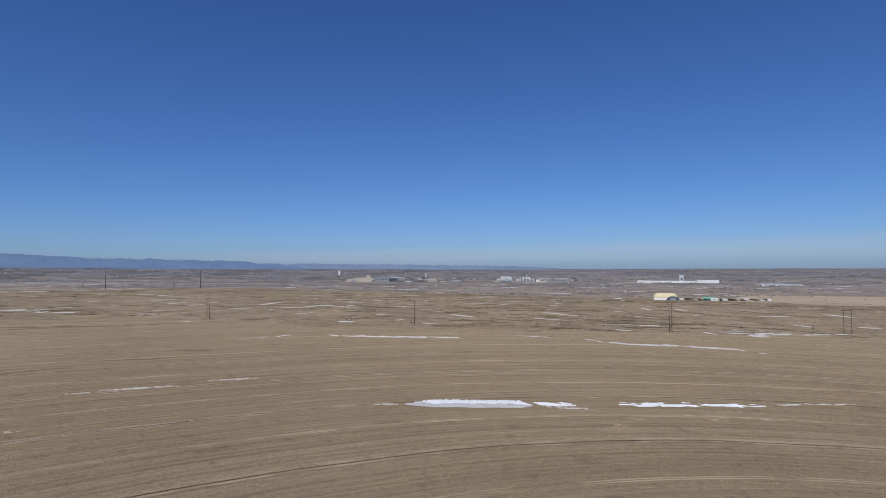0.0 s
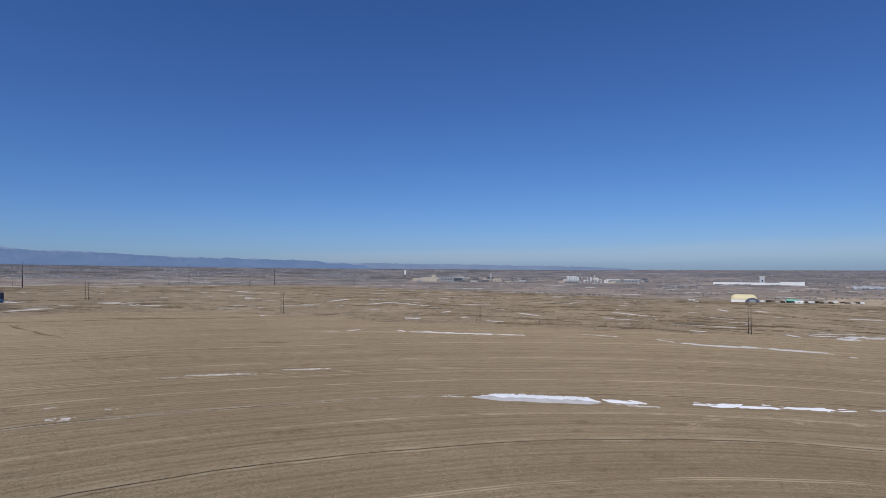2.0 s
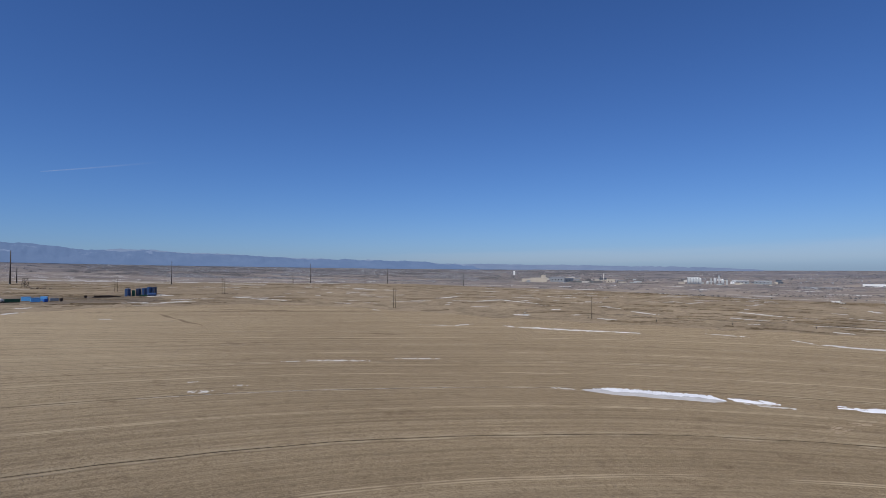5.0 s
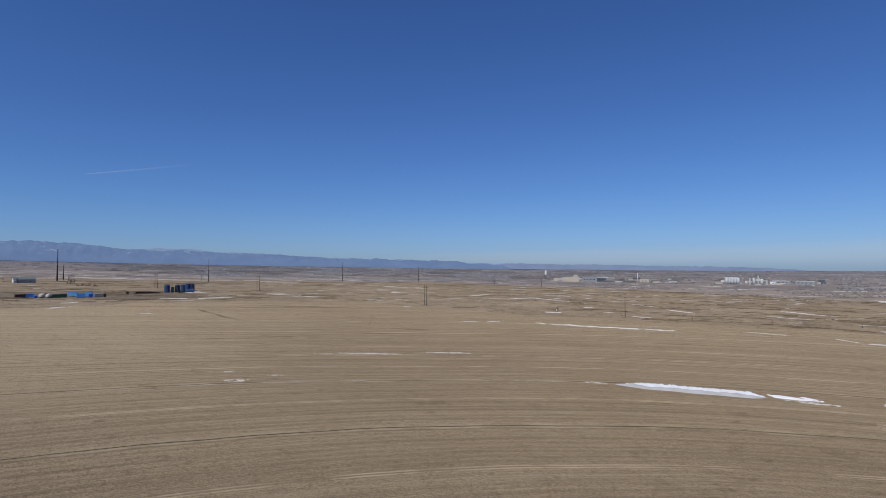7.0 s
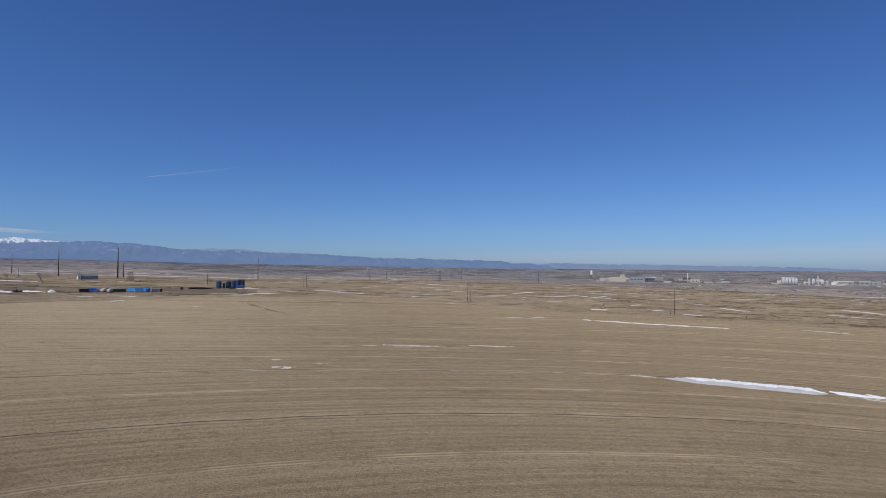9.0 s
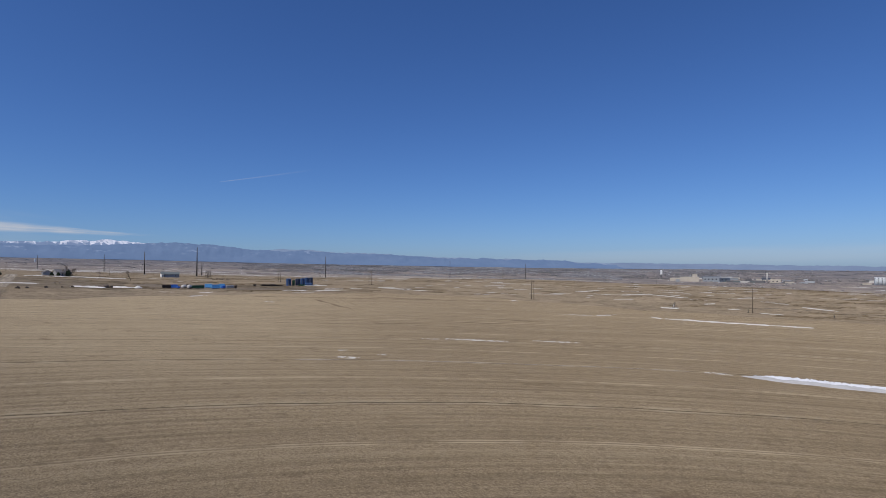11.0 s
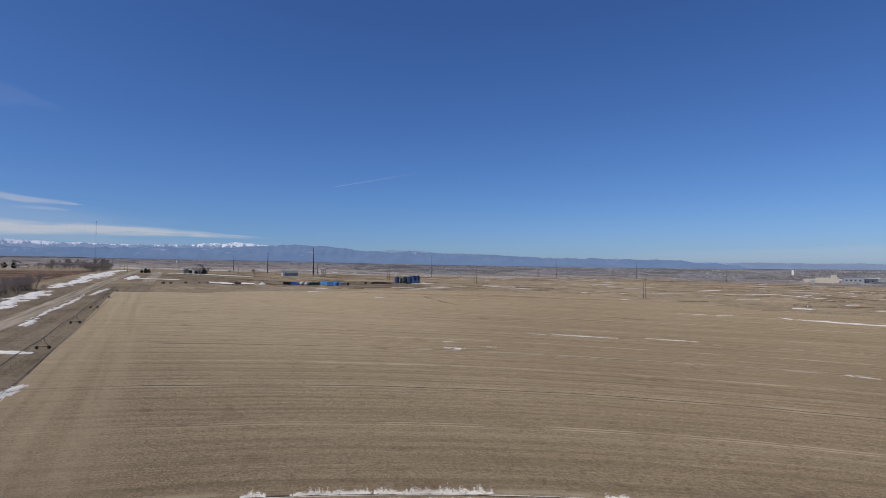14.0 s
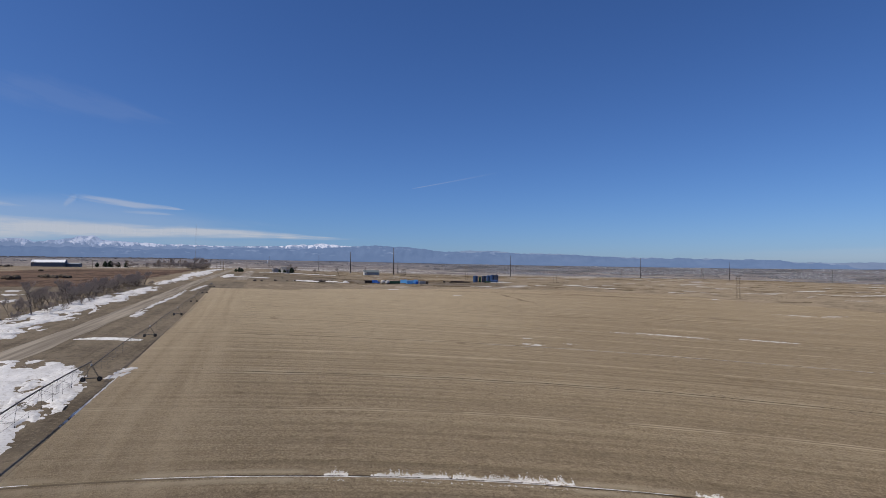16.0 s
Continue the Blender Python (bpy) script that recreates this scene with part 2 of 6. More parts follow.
    head = n.math("MULTIPLY", n.ramp(n.math("DIVIDE", lane, 60.0), (0.06, 1.0), (0.22, 0.9), (0.32, 0.0)), 0.85)
    along = n.noise(0.35, 3, 0.6, n.join(n.math("MULTIPLY", x, 0.02), y))
    base = n.mix(head, base, n.mix(0.5, n.ramp(along, (0.36, (0.30, 0.228, 0.14)), (0.60, (0.46, 0.362, 0.235))), base))
    height_ = n.math("ADD", n.math("MULTIPLY", rows_fine, 1.0), n.math("ADD", n.math("MULTIPLY", grain, 1.6), n.math("MULTIPLY", rut, -1.2)))
    return n.done(base, height_, 1.0, 0.22)


def land_material():
    """Winter grassland on the hill and the fields, pastures and scrub of the valley."""
    n = Nodes("dry_grassland", 0.95, 0.1)
    x, y, z = n.split(n.coords.outputs["Object"])
    r = n.math("SQRT", n.math("ADD", n.math("MULTIPLY", x, x), n.math("MULTIPLY", y, y)))
    big, mid, fine = n.noise(0.006, 5, 0.65), n.noise(0.05, 6, 0.7), n.noise(0.45, 5, 0.75)
    round_ = n.math("MULTIPLY", n.math("ARCTAN2", x, y), 550.0)
    hill = n.ramp(big, (0.3, (0.215, 0.165, 0.108)), (0.55, (0.275, 0.214, 0.142)), (0.75, (0.325, 0.258, 0.176)))
    # clumps of darker sage, dead weeds and paler tufts
    hill = n.mix(n.math("MULTIPLY", n.ramp(mid, (0.40, 1.0), (0.46, 0.0)), 0.42), hill, (0.115, 0.086, 0.052))
    hill = n.mix(n.math("MULTIPLY", n.ramp(mid, (0.56, 0.0), (0.62, 1.0)), 0.35), hill, (0.40, 0.32, 0.205))
    # thin crisp darker lines
    v = n.noise(0.03, 5, 0.7, n.join(n.math("MULTIPLY", round_, 0.8), r, 27.0))
    hill = n.mix(n.math("MULTIPLY", n.ramp(n.math("ABSOLUTE", n.math("SUBTRACT", v, 0.5)), (0.010, 1.0), (0.020, 0.0)), 0.5), hill, (0.085, 0.064, 0.040))
    hill = n.mix(n.math("MULTIPLY", n.ramp(fine, (0.40, 1.0), (0.47, 0.0)), 0.45), hill, (0.105, 0.078, 0.048))
    hill = n.mix(n.math("MULTIPLY", n.ramp(fine, (0.55, 0.0), (0.62, 1.0)), 0.3), hill, (0.38, 0.305, 0.20))
    # the valley: winter crops, fallow and pasture in blocks, with lines of scrub
    cells = n.node("ShaderNodeTexVoronoi", Scale=0.0036)
    cells.distance = "CHEBYCHEV"
    n.put(cells.inputs["Vector"], n.coords.outputs["Object"])
    pick = n.split(cells.outputs["Color"])[0]
    # block tones greyed towards the haze of distance
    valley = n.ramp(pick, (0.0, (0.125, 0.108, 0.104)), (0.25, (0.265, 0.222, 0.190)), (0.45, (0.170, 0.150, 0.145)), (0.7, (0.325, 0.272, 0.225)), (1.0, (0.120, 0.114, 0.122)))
    streaks = n.noise(0.011, 6, 0.75, n.join(n.math("MULTIPLY", round_, 2.2), r))
    valley = n.mix(0.5, valley, n.ramp(streaks, (0.40, (0.080, 0.078, 0.084)), (0.48, (0.185, 0.160, 0.145)), (0.58, (0.310, 0.262, 0.215))))
    bars = n.noise(0.016, 6, 0.8, n.join(n.math("MULTIPLY", round_, 5.0), r, 7.0))
    valley = n.mix(n.math("MULTIPLY", n.ramp(bars, (0.40, 1.0), (0.45, 0.0)), 0.5), valley, (0.052, 0.052, 0.062))
    valley = n.mix(n.math("MULTIPLY", n.ramp(bars, (0.57, 0.0), (0.63, 1.0)), 0.45), valley, (0.36, 0.31, 0.265))
    # bluish haze painted in, thickening in patches towards the horizon
    haze_tint = n.math("MULTIPLY", n.ramp(n.math("DIVIDE", r, 5000.0), (0.50, 0.0), (0.80, 0.75)), n.ramp(n.noise(0.013, 5, 0.75, n.join(n.math("MULTIPLY", round_, 3.0), r, 3.0)), (0.40, 1.0), (0.58, 0.2)))
    valley = n.mix(haze_tint, valley, (0.108, 0.120, 0.156))
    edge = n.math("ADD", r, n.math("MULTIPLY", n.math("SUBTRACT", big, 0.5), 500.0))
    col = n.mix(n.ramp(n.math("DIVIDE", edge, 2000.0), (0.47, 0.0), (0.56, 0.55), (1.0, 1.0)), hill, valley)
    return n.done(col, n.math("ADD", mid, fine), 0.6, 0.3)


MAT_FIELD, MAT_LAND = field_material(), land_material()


def mesh_object(name, verts, faces, material, smooth=False, parent=None):
    me = bpy.data.meshes.new(name)
    me.from_pydata([tuple(map(float, v)) for v in verts], [], [tuple(map(int, f)) for f in faces])
    me.update()
    if smooth:
        me.polygons.foreach_set("use_smooth", [True] * len(me.polygons))
    me.materials.append(material)
    ob = new(name, me)
    ob.parent = parent
    return ob


def grid_faces(nu, nv, wrap=False):
    out = []
    for i in range(nu if wrap else nu - 1):
        k = (i + 1) % nu
        for j in range(nv - 1):
            out.append((i * nv + j, k * nv + j, k * nv + j + 1, i * nv + j + 1))
    return out


EDGE = [(-60, 415), (40, 415), (65, 411), (73, 400), (88, 397), (98, 411), (105, 430), (110, 448), (115, 475), (120, 503), (125, 521),
        (130, 522), (135, 512), (140, 498), (145, 475), (150, 447), (154, 413), (159, 396), (240, 400)]


def outer(degrees_):
    """The field's reach from its pivot by direction, degrees from east."""
    return np.interp(degrees_, [e[0] for e in EDGE], [e[1] for e in EDGE])


def in_field(x, y, margin=0.0):
    """Whether a place lies in the tilled part circle."""
    a = radians(ARM)
    dx, dy = x - PIVOT[0], y - PIVOT[1]
    u, v = dx * math.cos(a) + dy * math.sin(a), -dx * math.sin(a) + dy * math.cos(a)
    return (np.hypot(dx, dy) < outer(np.degrees(np.arctan2(dy, dx))) - margin) & (v < -4 - margin)


# ---- ground ----
def build_ground():
    bear = np.concatenate([np.arange(-50, 100, 0.5), np.arange(100, 310, 5)])
    reach = np.concatenate([np.arange(0.5, 60, 6), np.arange(60, 1200, 9), np.geomspace(1200, 4950, 120)])
    a, r = np.meshgrid(np.radians(bear), reach, indexing="ij")
    x, y = -np.sin(a) * r, np.cos(a) * r
    z = height(x, y) - np.where(in_field(x, y, 12), 0.8, 0.0)
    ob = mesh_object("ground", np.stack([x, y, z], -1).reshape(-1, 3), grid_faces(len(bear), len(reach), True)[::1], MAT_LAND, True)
    return tagged(ob, "dry brown winter grassland running down to a wide valley", "ground", kind="structure")


def build_field():
    a0 = radians(ARM)
    rr, vv = np.linspace(0.02, 1, 170), np.linspace(0, 1, 300)
    r, th = np.meshgrid(rr, vv, indexing="ij")
    r = r * outer(ARM - 195 * th)
    th = np.arcsin(1.5 / r) + th * (radians(195) - np.arcsin(1.5 / r))
    r = np.where(rr[:, None] > 0.99, r + 3.0 * np.sin(th * 41) + 2.0 * np.sin(th * 97 + 1), r)
    lx, ly = r * np.cos(th), -r * np.sin(th)
    x = PIVOT[0] + lx * math.cos(a0) - ly * math.sin(a0)
    y = PIVOT[1] + lx * math.sin(a0) + ly * math.cos(a0)
    z = height(x, y) + 0.10
    ob = mesh_object("tilled_field", np.stack([lx, ly, z], -1).reshape(-1, 3), grid_faces(len(rr), len(vv)), MAT_FIELD, True)
    ob.matrix_world = pose(PIVOT[0], PIVOT[1], 0, 0, 0, ARM)
    return tagged(ob, "bare tan tilled field with rows curving round a pivot", "field", kind="structure")


build_ground()
build_field()


# ---- mountains ----
def profile(bearing, table):
    return np.interp(bearing, [p[0] for p in table], [p[1] for p in table])


FRONT = [(-12, 12), (-6, 30), (0, 40), (5, 48), (10, 54), (17, 62), (18.5, 67), (19.5, 79), (20.6, 78), (23, 80), (24, 86), (26, 87), (27.5, 98), (29, 93),
         (31, 96), (33, 104), (35, 116), (36.4, 124), (38, 132), (40, 129), (42, 134), (44, 149), (46, 159), (47.3, 151), (49, 151), (50.4, 157), (52.4, 176),
         (54, 194), (56, 203), (58, 203), (59.7, 199), (61, 187), (63, 175), (66, 172), (70, 174), (74, 164), (78, 158), (82, 166), (86, 164), (92, 170), (100, 170)]
MIDDLE = [(15, 52), (19, 66), (22, 82), (25, 90), (28, 93), (30, 103), (33, 110), (36, 122), (38.5, 139), (41, 141), (43, 146), (45.2, 167), (47.5, 166), (49.5, 152),
          (52, 160), (55, 186), (58, 198), (62, 178)]
BACKS = [(42, 120), (46, 166), (49, 158), (52, 150), (56, 190), (60, 206), (62.4, 225), (64.5, 213), (66, 201), (70, 194), (74, 199), (78.5, 207), (80.4, 214), (81.6, 230), (82.3, 258),
         (82.7, 247), (83.1, 253), (83.6, 241), (84.5, 222), (86.3, 197), (87.1, 226), (88.5, 216), (90, 210), (100, 210)]


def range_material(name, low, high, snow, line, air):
    """Far rock, wood and snow, with the haze in front of them put in as emission."""
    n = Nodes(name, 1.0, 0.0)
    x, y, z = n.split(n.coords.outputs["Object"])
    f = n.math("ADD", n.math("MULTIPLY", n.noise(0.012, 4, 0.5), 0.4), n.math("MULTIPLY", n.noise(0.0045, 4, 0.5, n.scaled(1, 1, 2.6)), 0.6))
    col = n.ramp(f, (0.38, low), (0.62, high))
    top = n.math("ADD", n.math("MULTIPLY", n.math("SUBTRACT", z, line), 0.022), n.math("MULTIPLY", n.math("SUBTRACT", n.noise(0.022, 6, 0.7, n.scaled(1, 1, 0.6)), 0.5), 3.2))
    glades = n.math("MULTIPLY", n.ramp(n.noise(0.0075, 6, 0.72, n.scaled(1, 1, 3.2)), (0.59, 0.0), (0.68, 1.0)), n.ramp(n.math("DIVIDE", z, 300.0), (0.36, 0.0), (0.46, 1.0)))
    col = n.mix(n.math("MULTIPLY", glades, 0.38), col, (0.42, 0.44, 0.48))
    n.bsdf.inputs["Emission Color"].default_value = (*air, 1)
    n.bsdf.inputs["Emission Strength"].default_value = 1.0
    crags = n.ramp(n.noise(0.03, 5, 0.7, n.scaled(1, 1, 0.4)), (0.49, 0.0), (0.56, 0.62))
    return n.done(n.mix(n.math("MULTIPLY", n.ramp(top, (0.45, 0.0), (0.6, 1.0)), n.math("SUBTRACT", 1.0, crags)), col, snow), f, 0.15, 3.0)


def build_range(name, table, d0, d1, foot, material, rough, label, lo, hi, jag=1.0):
    bear = np.arange(lo, hi, 0.09)
    depth = np.linspace(0, 1, 26)
    verts = []
    for b in bear:
        top = profile(b, table)
        for t in depth:
            d = d0 + (d1 - d0) * t
            a = radians(b)
            x, y = -math.sin(a) * d, math.cos(a) * d
            base = profile(b, foot)
            rise = t ** 0.8
            spur = noise.fractal(Vector((b * 0.8, t * 1.3, rough)), 0.8, 2.1, 5)
            fine = noise.fractal(Vector((b * 2.2, t * 2.0, rough + 5)), 1.0, 2.1, 4)
            peak = 0.35 - abs(noise.fractal(Vector((b * 0.75, 0.0, rough + 11)), 1.0, 2.0, 2)) + 0.35 * (0.3 - abs(noise.noise(Vector((b * 2.3, t * 0.6, rough + 31)))))
            gully = abs(noise.noise(Vector((b * 3.0 + t * 2.5, t * 1.5, rough + 21))))
            z = base + (top - base) * min(1.0, max(0.0, rise + 0.5 * spur * (1 - t) * t)) + t * (6.0 * spur + 3.0 * fine) + t * jag * (26.0 * peak - 22.0 * gully * (1.0 - t))
            verts.append((x, y, z))
    ob = mesh_object(name, verts, grid_faces(len(bear), len(depth)), material, True)
    return tagged(ob, label, "mountains", kind="structure")


FOOT = [(-12, 0), (0, 4), (22, 16), (45, 44), (60, 70), (75, 86), (100, 92)]
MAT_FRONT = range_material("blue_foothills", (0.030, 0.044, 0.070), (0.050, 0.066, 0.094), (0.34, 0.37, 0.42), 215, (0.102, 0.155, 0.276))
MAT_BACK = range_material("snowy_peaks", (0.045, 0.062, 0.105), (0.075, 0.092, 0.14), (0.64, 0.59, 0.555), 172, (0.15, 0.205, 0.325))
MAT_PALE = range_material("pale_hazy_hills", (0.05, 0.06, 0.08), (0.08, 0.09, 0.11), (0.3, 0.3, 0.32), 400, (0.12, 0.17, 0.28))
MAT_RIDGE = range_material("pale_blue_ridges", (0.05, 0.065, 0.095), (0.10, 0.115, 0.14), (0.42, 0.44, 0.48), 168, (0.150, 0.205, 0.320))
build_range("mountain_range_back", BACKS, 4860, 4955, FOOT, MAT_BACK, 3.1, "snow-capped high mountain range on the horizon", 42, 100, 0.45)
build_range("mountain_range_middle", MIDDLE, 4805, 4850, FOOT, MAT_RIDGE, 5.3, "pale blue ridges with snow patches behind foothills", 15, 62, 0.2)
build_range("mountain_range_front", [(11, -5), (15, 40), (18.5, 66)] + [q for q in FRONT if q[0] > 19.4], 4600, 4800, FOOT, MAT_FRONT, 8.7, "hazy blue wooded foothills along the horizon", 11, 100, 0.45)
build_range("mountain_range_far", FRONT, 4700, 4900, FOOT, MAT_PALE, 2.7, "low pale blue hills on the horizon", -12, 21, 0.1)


# ---- things: helpers ----
def part(name, bm, material, parent=None, label="", smooth=False):
    me = bpy.data.meshes.new(name)
    bm.to_mesh(me)
    bm.free()
    if smooth:
        me.polygons.foreach_set("use_smooth", [True] * len(me.polygons))
    me.materials.append(material)
    ob = new(name, me)
    ob.parent = parent
    if label:
        ob["label"] = label
    return ob


def tube(bm, a, b, r0, r1=None, sides=8):
    """A closed tapered bar from a to b."""
    a, b = Vector(a), Vector(b)
    r1 = r0 if r1 is None else r1
    q = (b - a).to_track_quat("Z", "Y")
    rings = []
    for p, r in ((a, r0), (b, r1)):
        rings.append([bm.verts.new(p + q @ Vector((r * math.cos(2 * math.pi * k / sides), r * math.sin(2 * math.pi * k / sides), 0))) for k in range(sides)])
    for k in range(sides):
        bm.faces.new((rings[0][k], rings[0][(k + 1) % sides], rings[1][(k + 1) % sides], rings[1][k]))
    bm.faces.new(rings[0][::-1])
    bm.faces.new(rings[1])


def pipe_run(bm, points, r, sides=8):
    """One continuous pipe through the points."""
    pts = [Vector(q) for q in points]
    rings = []
    for i, q in enumerate(pts):
        way = (pts[min(i + 1, len(pts) - 1)] - pts[max(i - 1, 0)]).to_track_quat("Z", "Y")
        rings.append([bm.verts.new(q + way @ Vector((r * math.cos(2 * math.pi * k / sides), r * math.sin(2 * math.pi * k / sides), 0))) for k in range(sides)])
    for a, b in zip(rings, rings[1:]):
        for k in range(sides):
            bm.faces.new((a[k], a[(k + 1) % sides], b[(k + 1) % sides], b[k]))
    bm.faces.new(rings[0][::-1])
    bm.faces.new(rings[-1])


def box(bm, lo, hi, bevel=0.0):
    """A box between two corners, with its edges eased."""
    made = bmesh.ops.create_cube(bm, size=1)["verts"]
    lo, hi = Vector(lo), Vector(hi)
    for v in made:
        v.co = Vector([lo[k] + (v.co[k] + 0.5) * (hi[k] - lo[k]) for k in range(3)])
    if bevel:
        edges = list({e for v in made for e in v.link_edges})
        bmesh.ops.bevel(bm, geom=edges, offset=bevel, segments=1, affect="EDGES")


def ground_z(x, y):
    return float(height(x, y))


def thing(name, x, y, turn, label, category, group="", sink=0.0):
    ob = new(name)
    ob.matrix_world = pose(x, y, ground_z(x, y) - sink, 0, 0, turn)
    return tagged(ob, label, category, group)

# ---- more materials ----
MAT_STEEL = plain("galvanised_steel", (0.105, 0.095, 0.085), 0.75, 0.2, 0.0, 0.3)
MAT_TYRE = plain("black_rubber", (0.022, 0.021, 0.02), 0.85, 0.3)
MAT_RIM = plain("grey_rim_steel", (0.06, 0.055, 0.05), 0.5, 0.5, 0.5)
MAT_WOOD = plain("weathered_pole_wood", (0.115, 0.085, 0.062), 0.9, 0.2, 0.0, 0.4)
MAT_POLE = plain("dark_weathering_steel", (0.060, 0.052, 0.048), 0.75, 0.3, 0.2, 0.3)
MAT_GLASSY = plain("insulator_porcelain", (0.20, 0.18, 0.17), 0.3, 0.5)
MAT_BLUE = plain("blue_tank_paint", (0.022, 0.058, 0.15), 0.45, 0.5, 0.0, 0.25)
MAT_NAVY = plain("navy_tank_paint", (0.016, 0.030, 0.075), 0.5, 0.5, 0.0, 0.3)
MAT_SKYBLUE = plain("bright_blue_container_paint", (0.11, 0.35, 0.68), 0.5, 0.5, 0.0, 0.18)
MAT_MIDBLUE = plain("mid_blue_container_paint", (0.03, 0.14, 0.52), 0.5, 0.5, 0.0, 0.2)
MAT_GREEN = plain("dark_green_paint", (0.012, 0.060, 0.034), 0.55, 0.4, 0.0, 0.3)
MAT_TEAL = plain("pale_teal_roof_sheet", (0.125, 0.145, 0.145), 0.6, 0.4, 0.0, 0.15)
MAT_BLACK = plain("black_plastic_pipe", (0.012, 0.011, 0.011), 0.6, 0.4)
MAT_DARK = plain("dark_rusty_steel", (0.05, 0.038, 0.032), 0.8, 0.3, 0.1, 0.4)
MAT_WHITE = plain("white_sheet_metal", (0.78, 0.78, 0.77), 0.5, 0.4, 0.0, 0.08)
MAT_OFFWHITE = plain("dusty_white_paint", (0.55, 0.52, 0.48), 0.6, 0.4, 0.0, 0.15)
MAT_GREY = plain("grey_sheet_metal", (0.26, 0.28, 0.30), 0.6, 0.4, 0.0, 0.2)
MAT_SLATE = plain("blue_grey_wall_sheet", (0.075, 0.095, 0.13), 0.6, 0.4, 0.0, 0.2)
MAT_CREAM = plain("pale_yellow_roof_sheet", (0.62, 0.54, 0.33), 0.55, 0.4, 0.0, 0.1)
MAT_BEIGE = plain("beige_concrete_wall", (0.47, 0.42, 0.35), 0.8, 0.3, 0.0, 0.12, 0.1)
MAT_CONCRETE = plain("pale_grey_concrete", (0.42, 0.44, 0.45), 0.8, 0.3, 0.0, 0.15, 0.2)
MAT_SHINGLE = plain("grey_roof_shingles", (0.15, 0.145, 0.15), 0.85, 0.2, 0.0, 0.25)
MAT_SIDING = plain("pale_grey_siding", (0.30, 0.30, 0.30), 0.7, 0.3, 0.0, 0.12)
MAT_WINDOW = plain("dark_window_glass", (0.03, 0.035, 0.045), 0.12, 0.6, 0.0, 0.1)
MAT_BARK = plain("grey_brown_bark", (0.14, 0.112, 0.092), 0.95, 0.1, 0.0, 0.35, 3.0)
MAT_TWIG = plain("dry_twigs", (0.33, 0.28, 0.245), 0.95, 0.1, 0.0, 0.3, 2.0)
MAT_NEEDLE = plain("dark_conifer_needles", (0.020, 0.030, 0.017), 0.9, 0.15, 0.0, 0.4, 1.0)
MAT_BALE = plain("weathered_straw_bales", (0.125, 0.098, 0.070), 0.95, 0.1, 0.0, 0.4, 0.6)
MAT_SOILPILE = plain("grey_brown_spoil", (0.17, 0.135, 0.105), 0.95, 0.1, 0.0, 0.3, 0.3)


def snow_material(name, dirt, low, high):
    n = Nodes(name, 0.6, 0.3)
    a, b = n.noise(0.25, 4), n.noise(2.0, 5, 0.7)
    col = n.ramp(a, (0.3, low), (0.6, high))
    col = n.mix(n.math("MULTIPLY", n.ramp(b, (0.36, 1.0), (0.49, 0.0)), dirt), col, (0.34, 0.29, 0.23))
    return n.done(col, n.math("ADD", a, b), 0.5, 0.08)


def gravel_material():
    n = Nodes("gravel_road", 0.95, 0.15)
    x, y, z = n.split(n.coords.outputs["Object"])
    lane = n.noise(0.6, 3, 0.6, n.join(n.math("MULTIPLY", x, 0.03), y))
    col = n.ramp(lane, (0.34, (0.175, 0.143, 0.105)), (0.64, (0.36, 0.305, 0.23)))
    g = n.noise(3.0, 6, 0.7)
    col = n.mix(n.math("MULTIPLY", n.ramp(g, (0.3, 1.0), (0.5, 0.0)), 0.4), col, (0.17, 0.135, 0.10))
    return n.done(col, g, 0.4, 0.05)


def earth_material(name, low, high, dark, scale, span=(0.36, 0.64)):
    n = Nodes(name, 0.95, 0.1)
    x, y, z = n.split(n.coords.outputs["Object"])
    rows = n.noise(0.35, 4, 0.6, n.join(n.math("MULTIPLY", x, 0.06), y))
    patch, g = n.noise(scale, 5, 0.6), n.noise(0.8, 5, 0.7)
    col = n.ramp(n.math("ADD", n.math("MULTIPLY", rows, 0.5), n.math("MULTIPLY", patch, 0.5)), (span[0], low), (span[1], high))
    tufts = n.noise(1.7, 5, 0.8)
    col = n.mix(n.math("MULTIPLY", n.ramp(tufts, (0.54, 0.0), (0.60, 1.0)), 0.4), col, tuple(min(1.0, 1.35 * c) for c in high))
    col = n.mix(n.math("MULTIPLY", n.ramp(g, (0.35, 1.0), (0.5, 0.0)), 0.5), col, dark)
    return n.done(col, n.math("ADD", rows, g), 0.6, 0.25)


def island_material(name, *colours, rough=0.8):
    """One colour for each loose piece of a mesh."""
    n = Nodes(name, rough, 0.3)
    g = n.t.nodes.new("ShaderNodeNewGeometry")
    stops = [((k + 0.5) / len(colours), c) for k, c in enumerate(colours)]
    col = n.ramp(g.outputs["Random Per Island"], *stops)
    col_node = col.node
    col_node.color_ramp.interpolation = "CONSTANT"
    return n.done(n.mix(0.25, col, n.ramp(n.noise(0.3, 4), (0.3, (0.1, 0.09, 0.08)), (0.7, (0.5, 0.48, 0.45)))))


